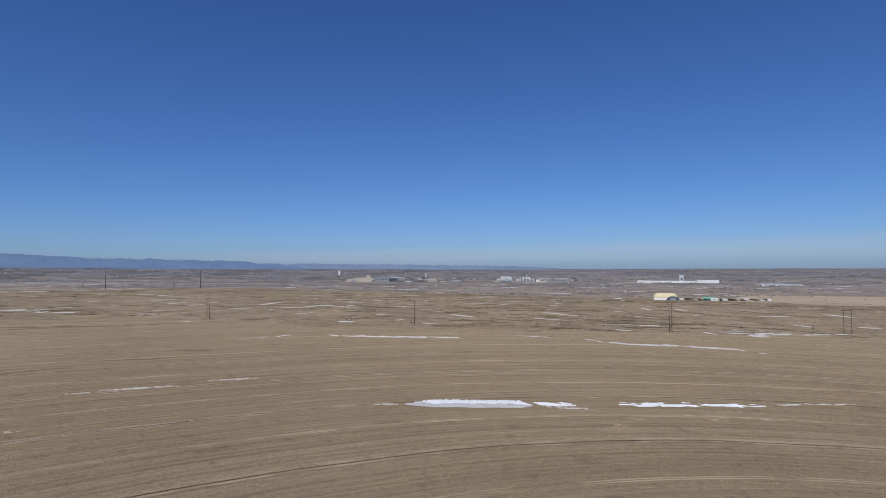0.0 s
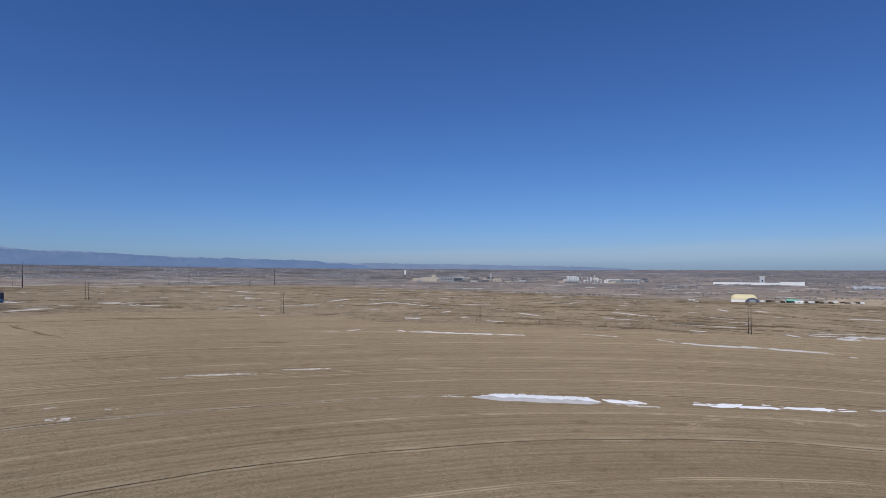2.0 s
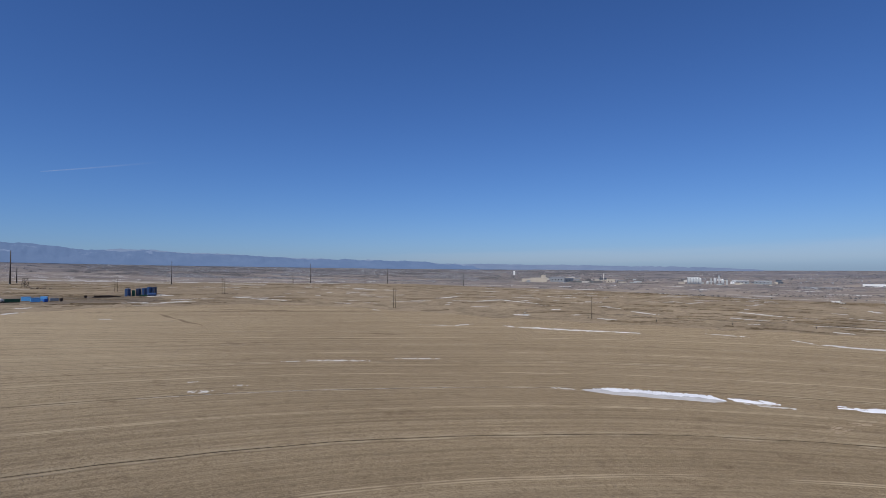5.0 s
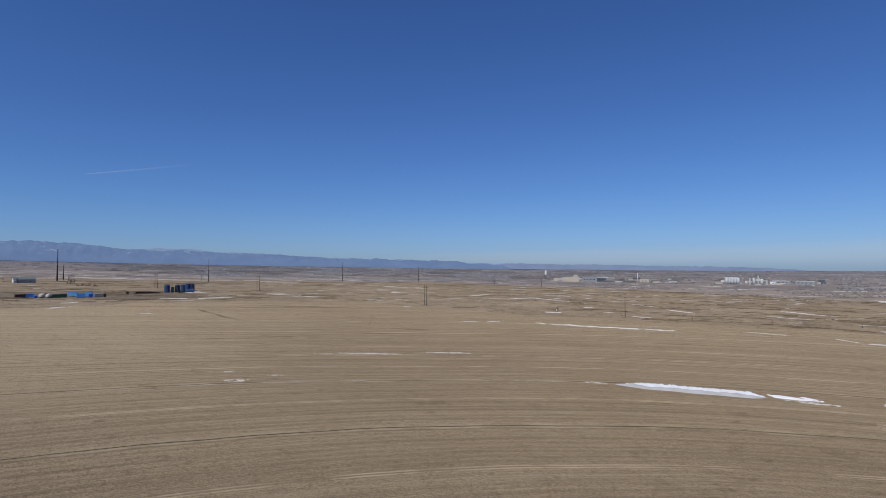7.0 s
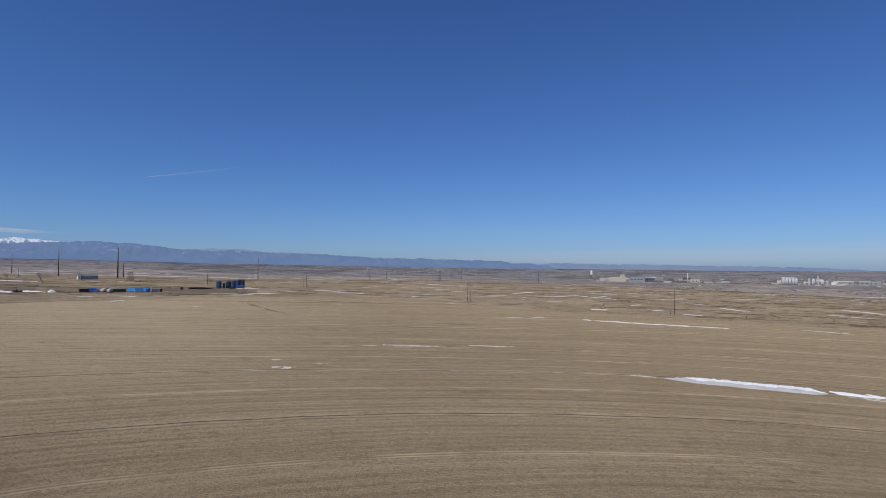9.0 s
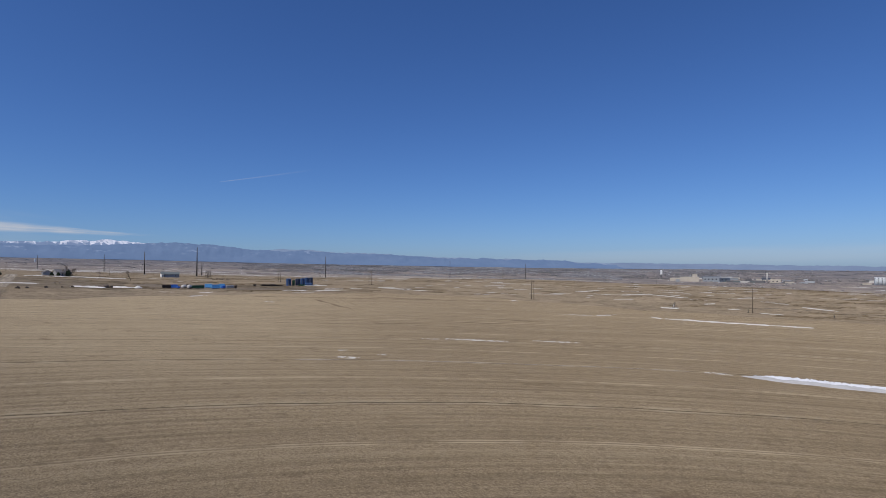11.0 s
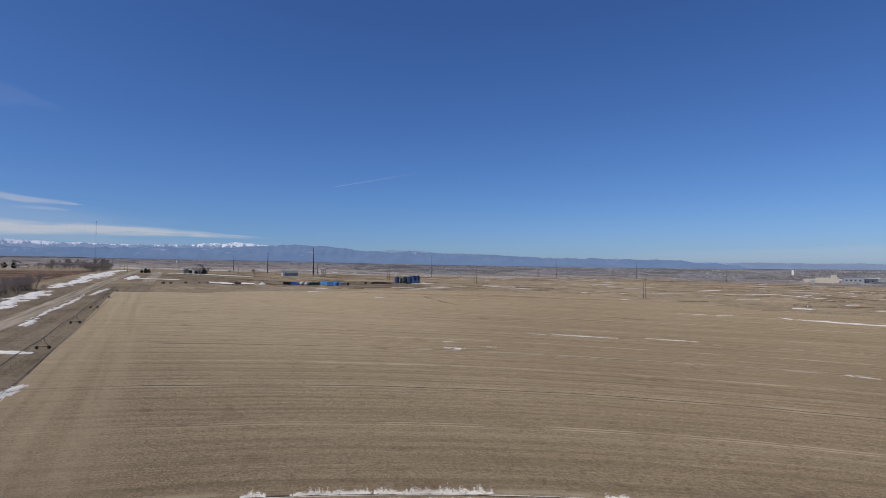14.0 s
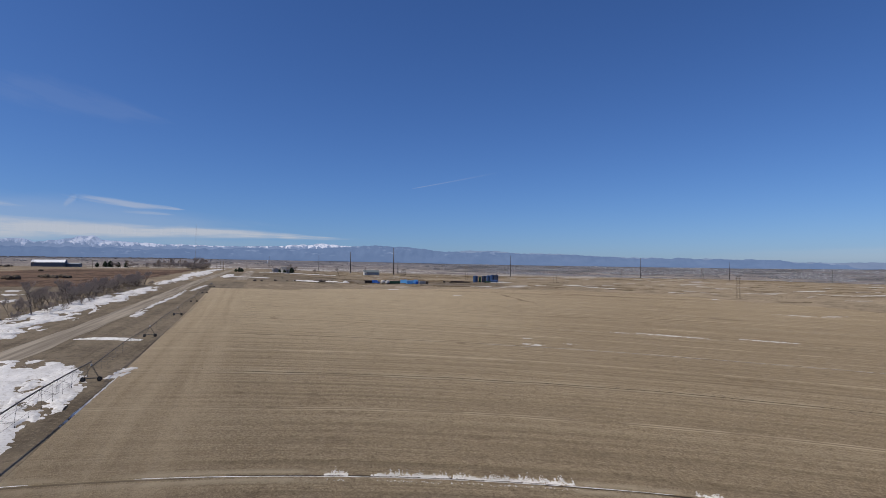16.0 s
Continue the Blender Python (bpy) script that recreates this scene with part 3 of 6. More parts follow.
MAT_SNOW, MAT_GRAVEL = snow_material("old_snow", 0.6, (0.52, 0.50, 0.47), (0.70, 0.675, 0.64)), gravel_material()
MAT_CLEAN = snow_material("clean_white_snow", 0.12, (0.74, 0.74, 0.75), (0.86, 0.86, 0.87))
MAT_GREYSNOW = snow_material("grey_snow", 0.35, (0.40, 0.385, 0.37), (0.52, 0.505, 0.49))
MAT_THIN = snow_material("thin_dirty_snow", 0.75, (0.42, 0.39, 0.35), (0.62, 0.60, 0.57))
MAT_FOLD = earth_material("dark_strip_soil", (0.150, 0.108, 0.066), (0.215, 0.158, 0.098), (0.10, 0.07, 0.043), 0.05)
MAT_PLOUGH = earth_material("dark_ploughed_soil", (0.066, 0.040, 0.026), (0.19, 0.122, 0.078), (0.050, 0.032, 0.021), 0.03, (0.43, 0.57))
MAT_STUBBLE = earth_material("pale_stubble", (0.30, 0.235, 0.16), (0.40, 0.32, 0.23), (0.22, 0.17, 0.11), 0.006)
MAT_YARD = earth_material("trampled_yard_soil", (0.095, 0.075, 0.054), (0.24, 0.192, 0.138), (0.055, 0.044, 0.033), 0.08)
MAT_VERGE = earth_material("trampled_verge_grass", (0.112, 0.087, 0.058), (0.235, 0.187, 0.128), (0.055, 0.042, 0.028), 0.06)


# ---- draped ground pieces ----
ROAD_TURN = 157.4
ROAD_N = (0.385, 0.923)


def polar(b, r):
    return -math.sin(radians(b)) * r, math.cos(radians(b)) * r


def along_road(s, n):
    """A place s metres west along the road's line and n metres north of it (the line through the origin)."""
    a = radians(ROAD_TURN)
    return s * math.cos(a) + n * ROAD_N[0], s * math.sin(a) + n * ROAD_N[1]


def drape(name, s0, s1, n0, n1, material, lift, label, category, step=6.0, ragged=0.0, cols=5, kind="structure"):
    """A strip laid on the ground along the road's line."""
    steps = max(2, int(abs(s1 - s0) / step))
    verts = []
    for i in range(steps + 1):
        s = s0 + (s1 - s0) * i / steps
        for j in range(cols):
            t = j / (cols - 1)
            n = n0 + (n1 - n0) * t + ragged * (noise.noise(Vector((s * 0.07, t * 9, n0))) if j in (0, cols - 1) else 0)
            x, y = along_road(s, n)
            a = radians(ROAD_TURN)
            verts.append((x * math.cos(a) + y * math.sin(a), -x * math.sin(a) + y * math.cos(a), ground_z(x, y) + lift))
    ob = mesh_object(name, verts, grid_faces(steps + 1, cols), material, True)
    ob.matrix_world = pose(0, 0, 0, 0, 0, ROAD_TURN)
    return tagged(ob, label, category, kind=kind)


drape("verge", 20, 402, -62, -14, MAT_VERGE, 0.05, "trampled brown grass verge between road and field", "verge", cols=9, ragged=2.0)
drape("road", -60, 1500, -45.3, -39.2, MAT_GRAVEL, 0.10, "pale gravel farm road with wheel lanes", "road", ragged=0.8)
drape("pasture", 60, 340, -175, -60, MAT_VERGE, 0.03, "grey-brown pasture beyond the tree row", "pasture", step=10, cols=12, ragged=5)
drape("ploughed_field", 320, 690, -215, -78, MAT_PLOUGH, 0.16, "dark red-brown ploughed field", "field", step=12, cols=12, ragged=6)
drape("farm_yard_track", 440, 690, -24, -15, MAT_GRAVEL, 0.15, "pale dirt farm track beside the road", "track", ragged=1.5)


def patch_sheet(name, b0, b1, r0, r1, material, lift, label, category):
    """A sheet laid on the ground between two bearings and two distances, with uneven ends."""
    bs, rs = np.linspace(b0, b1, 110), np.linspace(0, 1, 50)
    verts = []
    for b in bs:
        k = 1 + 0.05 * noise.noise(Vector((b * 0.3, 1.7, r0)))
        k2 = 1 + 0.05 * noise.noise(Vector((b * 0.23, 7.7, r0)))
        for t in rs:
            r = r0 * k + (r1 * k2 - r0 * k) * t
            side = 2 * (b - b0) / (b1 - b0) - 1
            bb = b + side ** 5 * 0.09 * abs(b1 - b0) * noise.fractal(Vector((t * 6, 3.3 if side > 0 else 8.1, r0)), 0.7, 2.1, 4)
            x, y = polar(bb, r)
            edge = min(1.0, 9 * (1 - abs(side)), 9 * t, 9 * (1 - t))
            verts.append((x, y, ground_z(x, y) + lift - 0.14 * (1 - edge) * (1 + noise.fractal(Vector((x * 0.15, y * 0.15, 0.0)), 0.7, 2.1, 4))))
    return tagged(mesh_object(name, verts, grid_faces(len(bs), len(rs)), material, True), label, category, kind="structure")


patch_sheet("yard_ground", 43.5, 61, 462, 590, MAT_YARD, 0.04, "trampled dark bare ground of a works yard", "yard")
patch_sheet("farm_ground", 60.5, 72, 425, 640, MAT_VERGE, 0.03, "trampled brown ground about the farmhouse", "yard")
patch_sheet("stubble_field", -46, -27.5, 760, 1230, MAT_STUBBLE, 0.25, "pale tan stubble field on a far slope", "field")


# ---- snow ----
HILL_SNOW = "thin streak of old snow in brown grass"
def snow(x0, y0, x1, y1, width, thick=0.16, bend=0.06, label="patch of old white snow remaining on tilled soil"):
    """A drift along a line, with a ragged rim, fingers and gaps, thinning to its edge."""
    a, b = Vector((x0, y0)), Vector((x1, y1))
    length = (b - a).length
    way = (b - a).normalized()
    side = Vector((-way.y, way.x))
    thin = label == HILL_SNOW or width < 3
    near = math.hypot(x0, y0) < 135
    step = max(0.22 if near else 0.45, width / (30 if near else 16))
    nu, nv = max(14, min(240, int(length / step))), max(10, int(1.5 * width / step))
    scale = 1.0 / max(1.2, width * 0.42)
    verts, above = [], []
    for i in range(nu + 1):
        t = i / nu * 1.06 - 0.03
        end = min(1.0, 5 * t, 5 * (1 - t))
        mid = bend * length * 0.3 * noise.noise(Vector((t * 2.2, x0 * 0.1, y0 * 0.1)))
        for j in range(nv + 1):
            v = (j / nv * 2 - 1) * 1.5
            p = a + way * (t * length) + side * (mid + v * width * 0.5)
            q = Vector((t * length * scale * 0.42, v * width * 0.5 * scale, x0 * 0.37 + y0))
            f = 0.5 * end - 0.62 * abs(v) ** 1.3 - (0.12 if thin else 0.06) + (1.0 if width > 1 else 0.35) * noise.fractal(q, 0.7, 2.15, 5)
            f += (0.34 if thin else 0.2) * noise.noise(Vector((p.x * 1.1, p.y * 1.9, 5.0)))
            rise = max(-0.3, min(thick * (0.7 + 0.5 * noise.noise(Vector((p.x * 0.5, p.y * 0.5, 2.0)))), f * max(0.45, thick * 1.6)))
            verts.append((p.x - x0, p.y - y0, ground_z(p.x, p.y) + 0.11 + rise))
            above.append(rise > -0.25)
    faces = [q for q in grid_faces(nu + 1, nv + 1) if any(above[k] for k in q)]
    made = None
    for piece in loose_pieces(faces, len(verts)):
        used_ = sorted({k for q in piece for k in q})
        at = {k: i for i, k in enumerate(used_)}
        if made is None or len(piece) > 0.05 * len(faces):
            made = snow_piece([verts[k] for k in used_], [tuple(at[k] for k in q) for q in piece], x0, y0, thin, label)
    return made


def loose_pieces(faces, count):
    """Faces sorted into connected pieces, the largest first."""
    boss = list(range(count))

    def top(k):
        while boss[k] != k:
            boss[k] = boss[boss[k]]
            k = boss[k]
        return k

    for q in faces:
        for k in q[1:]:
            boss[top(k)] = top(q[0])
    pieces = {}
    for q in faces:
        pieces.setdefault(top(q[0]), []).append(q)
    return sorted(pieces.values(), key=len, reverse=True)


def snow_piece(verts, faces, x0, y0, thin, label):
    ob = mesh_object("snow_patch", verts, faces, MAT_THIN if thin else MAT_CLEAN if "clean" in label or label == FIELD_SNOW else MAT_SNOW, True)
    ob.location = (x0, y0, 0)
    return tagged(ob, label, "snow", "snow patches")


FIELD_SNOW = "long drift of old white snow on the tilled field"


def snow_bank(x0, x1, near_y, far_y, lean, tall):
    """A long drift: a grey bank on its near side, a clean top that frays into fingers along the far rim."""
    t = new("snow_drift")
    t.location = (x0, near_y, ground_z(x0, near_y))
    tagged(t, FIELD_SNOW, "snow", "snow patches")
    nu, nv = 230, 26
    rows = {}
    for i in range(nu + 1):
        u = i / nu
        x = x0 + (x1 - x0) * u
        grow = min(1.0, (u / 0.22) ** 0.7) * min(1.0, ((1 - u) / 0.10) ** 0.6)
        near = near_y + lean * u + (1 - grow) * 3.6 + 0.5 * noise.fractal(Vector((x * 0.16, 1.0, 0.0)), 0.8, 2.1, 4)
        fray = 2.2 * noise.fractal(Vector((x * 0.8, 4.0, 0.0)), 0.55, 2.2, 5) + 1.1 * noise.noise(Vector((x * 2.6, 9.0, 0.0)))
        far = near + (far_y - near_y - (1 - grow) * 3.0) * grow + fray * min(1.0, 3 * grow)
        split_at = near + (far - near) * (0.34 + 0.22 * noise.fractal(Vector((x * 0.12, 7.0, 0.0)), 0.7, 2.1, 4)) + (0.55 * max(0.0, 0.22 - u) / 0.22) * (far - near)
        for k, (a, b) in enumerate(((near, split_at), (split_at, far))):
            for j in range(nv + 1):
                v = j / nv
                y = a + (b - a) * v
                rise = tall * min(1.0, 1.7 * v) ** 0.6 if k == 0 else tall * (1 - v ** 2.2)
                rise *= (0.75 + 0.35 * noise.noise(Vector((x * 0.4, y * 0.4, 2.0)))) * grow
                rows.setdefault(k, []).append((x - x0, y - near_y, ground_z(x, y) + 0.09 + rise - t.location.z))
    mesh_object("near_bank", rows[0], [f[::-1] for f in grid_faces(nu + 1, nv + 1)][::1], MAT_GREYSNOW, True, t)["label"] = "grey near side"
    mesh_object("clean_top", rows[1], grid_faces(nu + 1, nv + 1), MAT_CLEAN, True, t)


snow_bank(-11.3, 26.0, 160.4, 170.6, 1.0, 0.45)
snow(27.0, 168.2, 38.5, 166.0, 5.6, 0.25, 0.02, "short tongue of clean white snow on tilled soil")
snow(53, 168, 94, 168, 4.4, 0.2, 0.03, FIELD_SNOW)
snow(100, 170, 108, 170, 2.4, 0.15, 0.03, FIELD_SNOW)


def snow_crumbs(x0, y0, x1, y1, spread, count, size, seed, label="ragged crumbs of old snow on tilled soil", material=None):
    """A melted-out patch: many small flat crumbs along a line, thick in the middle."""
    rng = random.Random(seed)
    a = math.atan2(y1 - y0, x1 - x0)
    verts, faces, made = [], [], 0
    while made < count:
        t, off = min(1.0, max(0.0, rng.gauss(0.5, 0.26))), rng.gauss(0, spread)
        cx, cy = x0 + (x1 - x0) * t - off * math.sin(a), y0 + (y1 - y0) * t + off * math.cos(a)
        if noise.fractal(Vector((cx * 0.55, cy * 0.9, seed)), 0.6, 2.1, 4) < 0.02:
            continue
        made += 1
        ln, wd, turn = size * rng.uniform(0.5, 1.7), size * rng.uniform(0.25, 0.7), a + rng.gauss(0, 0.35)
        k, n = len(verts), 8
        verts.append((cx, cy, ground_z(cx, cy) + 0.20))
        for i in range(n):
            q, w = 2 * math.pi * i / n, rng.uniform(0.5, 1.3)
            px, py = ln * math.cos(q) * w, wd * math.sin(q) * w
            vx, vy = cx + px * math.cos(turn) - py * math.sin(turn), cy + px * math.sin(turn) + py * math.cos(turn)
            verts.append((vx, vy, ground_z(vx, vy) + 0.10))
        faces += [(k, k + 1 + i, k + 1 + (i + 1) % n) for i in range(n)]
    tagged(mesh_object("straw_clods" if material == MAT_STUBBLE else "snow_crumbs", verts, faces, material or MAT_SNOW, True), label, "soil" if material == MAT_STUBBLE else "snow", kind="stuff")


snow_crumbs(-19.5, 163.0, -13.5, 163.8, 0.5, 70, 0.3, 21, material=MAT_THIN)
snow_crumbs(30, 163.4, 41, 161.8, 0.6, 150, 0.3, 22, material=MAT_THIN)
snow_crumbs(108, 171.4, 124, 171.2, 0.4, 110, 0.3, 23, material=MAT_THIN)
snow_crumbs(-106, 174.5, -87, 185.5, 0.7, 420, 0.30, 1, material=MAT_THIN)
snow_crumbs(-81, 195.5, -66, 202.5, 0.6, 240, 0.28, 2, material=MAT_THIN)
snow_crumbs(-114, 166, -105, 173, 0.5, 40, 0.28, 3, material=MAT_THIN)
snow_crumbs(-102.5, 113.8, -98.2, 117.2, 0.7, 90, 0.24, 4, material=MAT_THIN)
snow_crumbs(-99.0, 125.8, -95.6, 127.6, 0.4, 32, 0.2, 5, material=MAT_THIN)
snow_crumbs(-111.6, 123.4, -109.4, 125.4, 0.4, 24, 0.2, 6, material=MAT_THIN)
STRAW = "pale trampled straw clods on tilled soil"
snow_crumbs(43.0, 139.0, 46.2, 146.0, 0.9, 90, 0.3, 7, STRAW, MAT_STUBBLE)
snow_crumbs(49, 150.8, 54, 149.6, 0.6, 60, 0.3, 8, STRAW, MAT_STUBBLE)
snow_crumbs(70, 151.2, 75, 150.4, 0.7, 60, 0.3, 9, STRAW, MAT_STUBBLE)
snow_crumbs(83, 152.2, 90, 151.2, 0.8, 80, 0.3, 10, STRAW, MAT_STUBBLE)
snow(-60, 327, 7, 324, 5.0, 0.3)
snow(-67, 332, -61, 327, 3.0)
snow(-95, 319, -87, 332, 2.8)
snow(-115, 315, -96, 319, 1.4)
snow(85, 306, 126, 293, 6.5, 0.16, 0.1, HILL_SNOW)
snow(80, 319, 87, 306, 2.8, 0.16, 0.1, HILL_SNOW)
snow(124, 294, 150, 281, 6.0, 0.16, 0.1, HILL_SNOW)
snow(43, 333, 62, 326, 2.2)
snow(152, 272, 155, 270, 2.2)
snow(180, 332, 207, 343, 14.0, 0.3, 0.06, HILL_SNOW)
snow(209, 335, 244, 338, 2.8, 0.2, 0.06, HILL_SNOW)
snow(239, 388, 244, 372, 2.5, 0.2, 0.06, HILL_SNOW)
snow(273, 371, 284, 366, 3.7, 0.2, 0.06, HILL_SNOW)
snow(312, 461, 315, 432, 4.3, 0.2, 0.06, HILL_SNOW)
snow(247, 444, 269, 440, 3.1, 0.2, 0.06, HILL_SNOW)
snow(161, 351, 163, 338, 2.5, 0.2, 0.06, HILL_SNOW)
snow(172, 346, 187, 343, 2.5, 0.2, 0.06, HILL_SNOW)
snow(-127, 499, -109, 530, 4.3, 0.2, 0.06, HILL_SNOW)
snow(-110, 526, -73, 503, 4.3, 0.2, 0.06, HILL_SNOW)
snow(-308, 416, -287, 413, 9, 0.3, 0.06, HILL_SNOW)
snow(-287, 413, -269, 414, 3.1, 0.2, 0.06, HILL_SNOW)
snow(-326, 415, -317, 428, 3.7, 0.2, 0.06, HILL_SNOW)
snow(-227, 419, -214, 419, 3.7, 0.2, 0.06, HILL_SNOW)
snow(-252, 516, -242, 519, 3.7, 0.2, 0.06, HILL_SNOW)
snow(-311, 616, -305, 637, 3.7, 0.2, 0.06, HILL_SNOW)
snow(-171, 510, -158, 545, 4.3, 0.2, 0.06, HILL_SNOW)
snow(-137, 549, -122, 560, 4.3, 0.2, 0.06, HILL_SNOW)
snow(-74, 593, -50, 590, 3.7, 0.2, 0.06, HILL_SNOW)
snow(84, 474, 107, 449, 3.7, 0.2, 0.06, HILL_SNOW)
snow(7, 458, 25, 438, 3.7, 0.2, 0.06, HILL_SNOW)
snow(182, 515, 183, 497, 3.7, 0.2, 0.06, HILL_SNOW)
snow(208, 504, 213, 493, 3.7, 0.2, 0.06, HILL_SNOW)
snow(111, 362, 119, 357, 2.5, 0.2, 0.06, HILL_SNOW)
snow(133, 384, 146, 384, 2.5, 0.2, 0.06, HILL_SNOW)
snow(-35, 415, -29, 419, 2.5, 0.2, 0.06, HILL_SNOW)
snow(-16, 398, -4, 392, 2.5, 0.2, 0.06, HILL_SNOW)
snow(-74, 402, -64, 401, 5, 0.3, 0.06, "snow piled at the foot of a pivot")
snow(-178, 384, -170, 382, 2.5, 0.2, 0.06, HILL_SNOW)
snow(-54, 449, -47, 459, 3.1, 0.2, 0.06, HILL_SNOW)
snow(-268, 232, -262, 235, 2.5, 0.2, 0.06, HILL_SNOW)
snow(-320, 215, -326, 234, 3.1, 0.2, 0.06, HILL_SNOW)
snow(-353, 248, -353, 258, 3.7, 0.2, 0.06, HILL_SNOW)
snow(-349, 316, -334, 330, 4.3, 0.2, 0.06, HILL_SNOW)
snow(-328, 336, -321, 359, 3.7, 0.2, 0.06, HILL_SNOW)
snow(-399, 388, -392, 406, 3.7, 0.2, 0.06, HILL_SNOW)
snow(-326, 417, -299, 415, 3.1, 0.2, 0.06, HILL_SNOW)
snow(-541, 690, -490, 742, 7, 0.2, 0.06, HILL_SNOW)
snow(-490, 742, -440, 800, 6, 0.2, 0.06, HILL_SNOW)
snow(-386, 379, -380, 402, 5.0, 0.25, 0.06, "trampled snow round the foot of blue tanks")
YARD_SNOW = "ploughed-up snow bank beside the farm yard"


def snow_ridge(points, width, tall, label):
    """A bank of pushed-up snow along a line: steep, lumpy, thinning at both ends."""
    way = [Vector(q) for q in points]
    verts, n, m = [], 40, 9
    for i in range(n + 1):
        f = i / n * (len(way) - 1)
        k = min(int(f), len(way) - 2)
        p = way[k].lerp(way[k + 1], f - k)
        d = (way[k + 1] - way[k]).normalized()
        side = Vector((-d.y, d.x))
        end = min(1.0, 6 * i / n, 6 * (1 - i / n)) ** 0.6
        for j in range(m + 1):
            v = j / m * 2 - 1
            q = p + side * (v * width * 0.5 * (0.6 + 0.4 * end) * (1 + 0.35 * noise.noise(Vector((i * 0.3, v, tall)))))
            rise = tall * end * max(0.0, 1 - abs(v) ** 1.6) * (0.8 + 0.5 * noise.noise(Vector((q.x * 0.3, q.y * 0.3, 1.0))))
            verts.append((q.x - way[0].x, q.y - way[0].y, ground_z(q.x, q.y) + 0.06 + rise))
    ob = mesh_object("snow_bank", verts, grid_faces(n + 1, m + 1), MAT_SNOW, True)
    ob.location = (way[0].x, way[0].y, 0)
    return tagged(ob, label, "snow", "snow patches")


snow_ridge(((-428, 199), (-424, 207), (-414, 216)), 7.0, 1.1, YARD_SNOW)
snow_ridge(((-432, 226), (-421, 229), (-412, 236)), 4.0, 1.3, YARD_SNOW)
snow_ridge(((-412, 236), (-420, 243), (-436, 251)), 5.0, 1.5, YARD_SNOW)
snow(-610, 235, -600, 330, 10, 0.4, 0.03, YARD_SNOW)
snow(-470, 165, -466, 195, 9, 0.3, 0.06, YARD_SNOW)


def dark_streak(x0, y0, x1, y1, width):
    """A ragged strip of dark colour for fold shade, gullies and redder spots in the field."""
    a, b = Vector((x0, y0)), Vector((x1, y1))
    way = (b - a).normalized()
    side = Vector((-way.y, way.x))
    n, verts = 40, []
    for i in range(n + 1):
        t = i / n
        end = min(1.0, 3 * t, 3 * (1 - t))
        for j, v in enumerate((-1, 0, 1)):
            k = 0.6 + 0.9 * noise.fractal(Vector((x0 + t * 7, y0 + v, 1.0)), 0.8, 2.1, 4)
            q = a + (b - a) * t + side * (v * width * 0.5 * end * max(0.05, k) + 0.5 * width * noise.noise(Vector((t * 3, x0, 3.0))))
            verts.append((q.x, q.y, ground_z(q.x, q.y) + (0.19 if v == 0 else 0.115)))
    tagged(mesh_object("dark_soil_streak", verts, grid_faces(n + 1, 3), MAT_FOLD, True), "dark strip for fold shade, gully and redder soil across the tilled field", "soil", kind="structure")


# the first three and the 9 m strip paint a terrain fold's shade
dark_streak(-270, 290, -226, 330, 7)
dark_streak(-236, 322, -168, 374, 6)
dark_streak(-318, 242, -262, 298, 6)
dark_streak(-269, 274, -240, 257, 3.5)
dark_streak(-244, 260, -207, 241, 4)
dark_streak(-128, 262, -104, 270, 6)
dark_streak(-140, 230, -112, 246, 4)
dark_streak(-266, 316, -203, 348, 9)
dark_streak(-160, 189, -143, 211, 4)
dark_streak(-150, 204, -139, 214, 3)


def road_snow(s0, s1, n0, n1, width, thick=0.25, label="strip of old snow lying along the gravel road"):
    a, b = along_road(s0, n0), along_road(s1, n1)
    snow(a[0], a[1], b[0], b[1], width, thick, 0.04, label)


for s, n, w in ((178, -74, 5), (205, -82, 6), (232, -88, 5), (262, -98, 6), (215, -92, 4), (285, -106, 5), (168, -84, 5), (196, -98, 5)):
    road_snow(s, s + 11, n, n - 1, w, 0.15, HILL_SNOW)
DITCH_SNOW = "broad bank of old snow in the roadside ditch"
road_snow(118, 215, -57, -58, 11, 0.5, DITCH_SNOW)
road_snow(205, 325, -58, -57, 10, 0.5, DITCH_SNOW)
road_snow(170, 260, -64, -64, 5, 0.4, DITCH_SNOW)
road_snow(120, 170, -66, -66, 5, 0.2, DITCH_SNOW)
road_snow(350, 455, -58, -57, 7, 0.4, DITCH_SNOW)
road_snow(460, 640, -58, -60, 13, 0.5, DITCH_SNOW)
road_snow(640, 760, -62, -58, 9, 0.4, DITCH_SNOW)
road_snow(205, 300, -37.5, -38, 1.8, 0.12, HILL_SNOW)
snow(-182, 35.6, -202, 43.6, 2.4, 0.2, 0.03, "strip of old snow lying along the gravel road")
road_snow(300, 350, -36, -34, 2.0, 0.12, HILL_SNOW)
snow(-143.5, 18.5, -136.5, 29, 3.2, 0.2, 0.03, "strip of old snow lying along the gravel road")
road_snow(470, 560, -33, -33, 6, 0.3)
ARM_SNOW = "wide sheet of old snow under the irrigation arm"
snow(-62, -4, -117, 8.5, 13.5, 0.25, 0.0, ARM_SNOW)
snow(-72, 2, -104, 12, 6, 0.2, 0.0, ARM_SNOW)



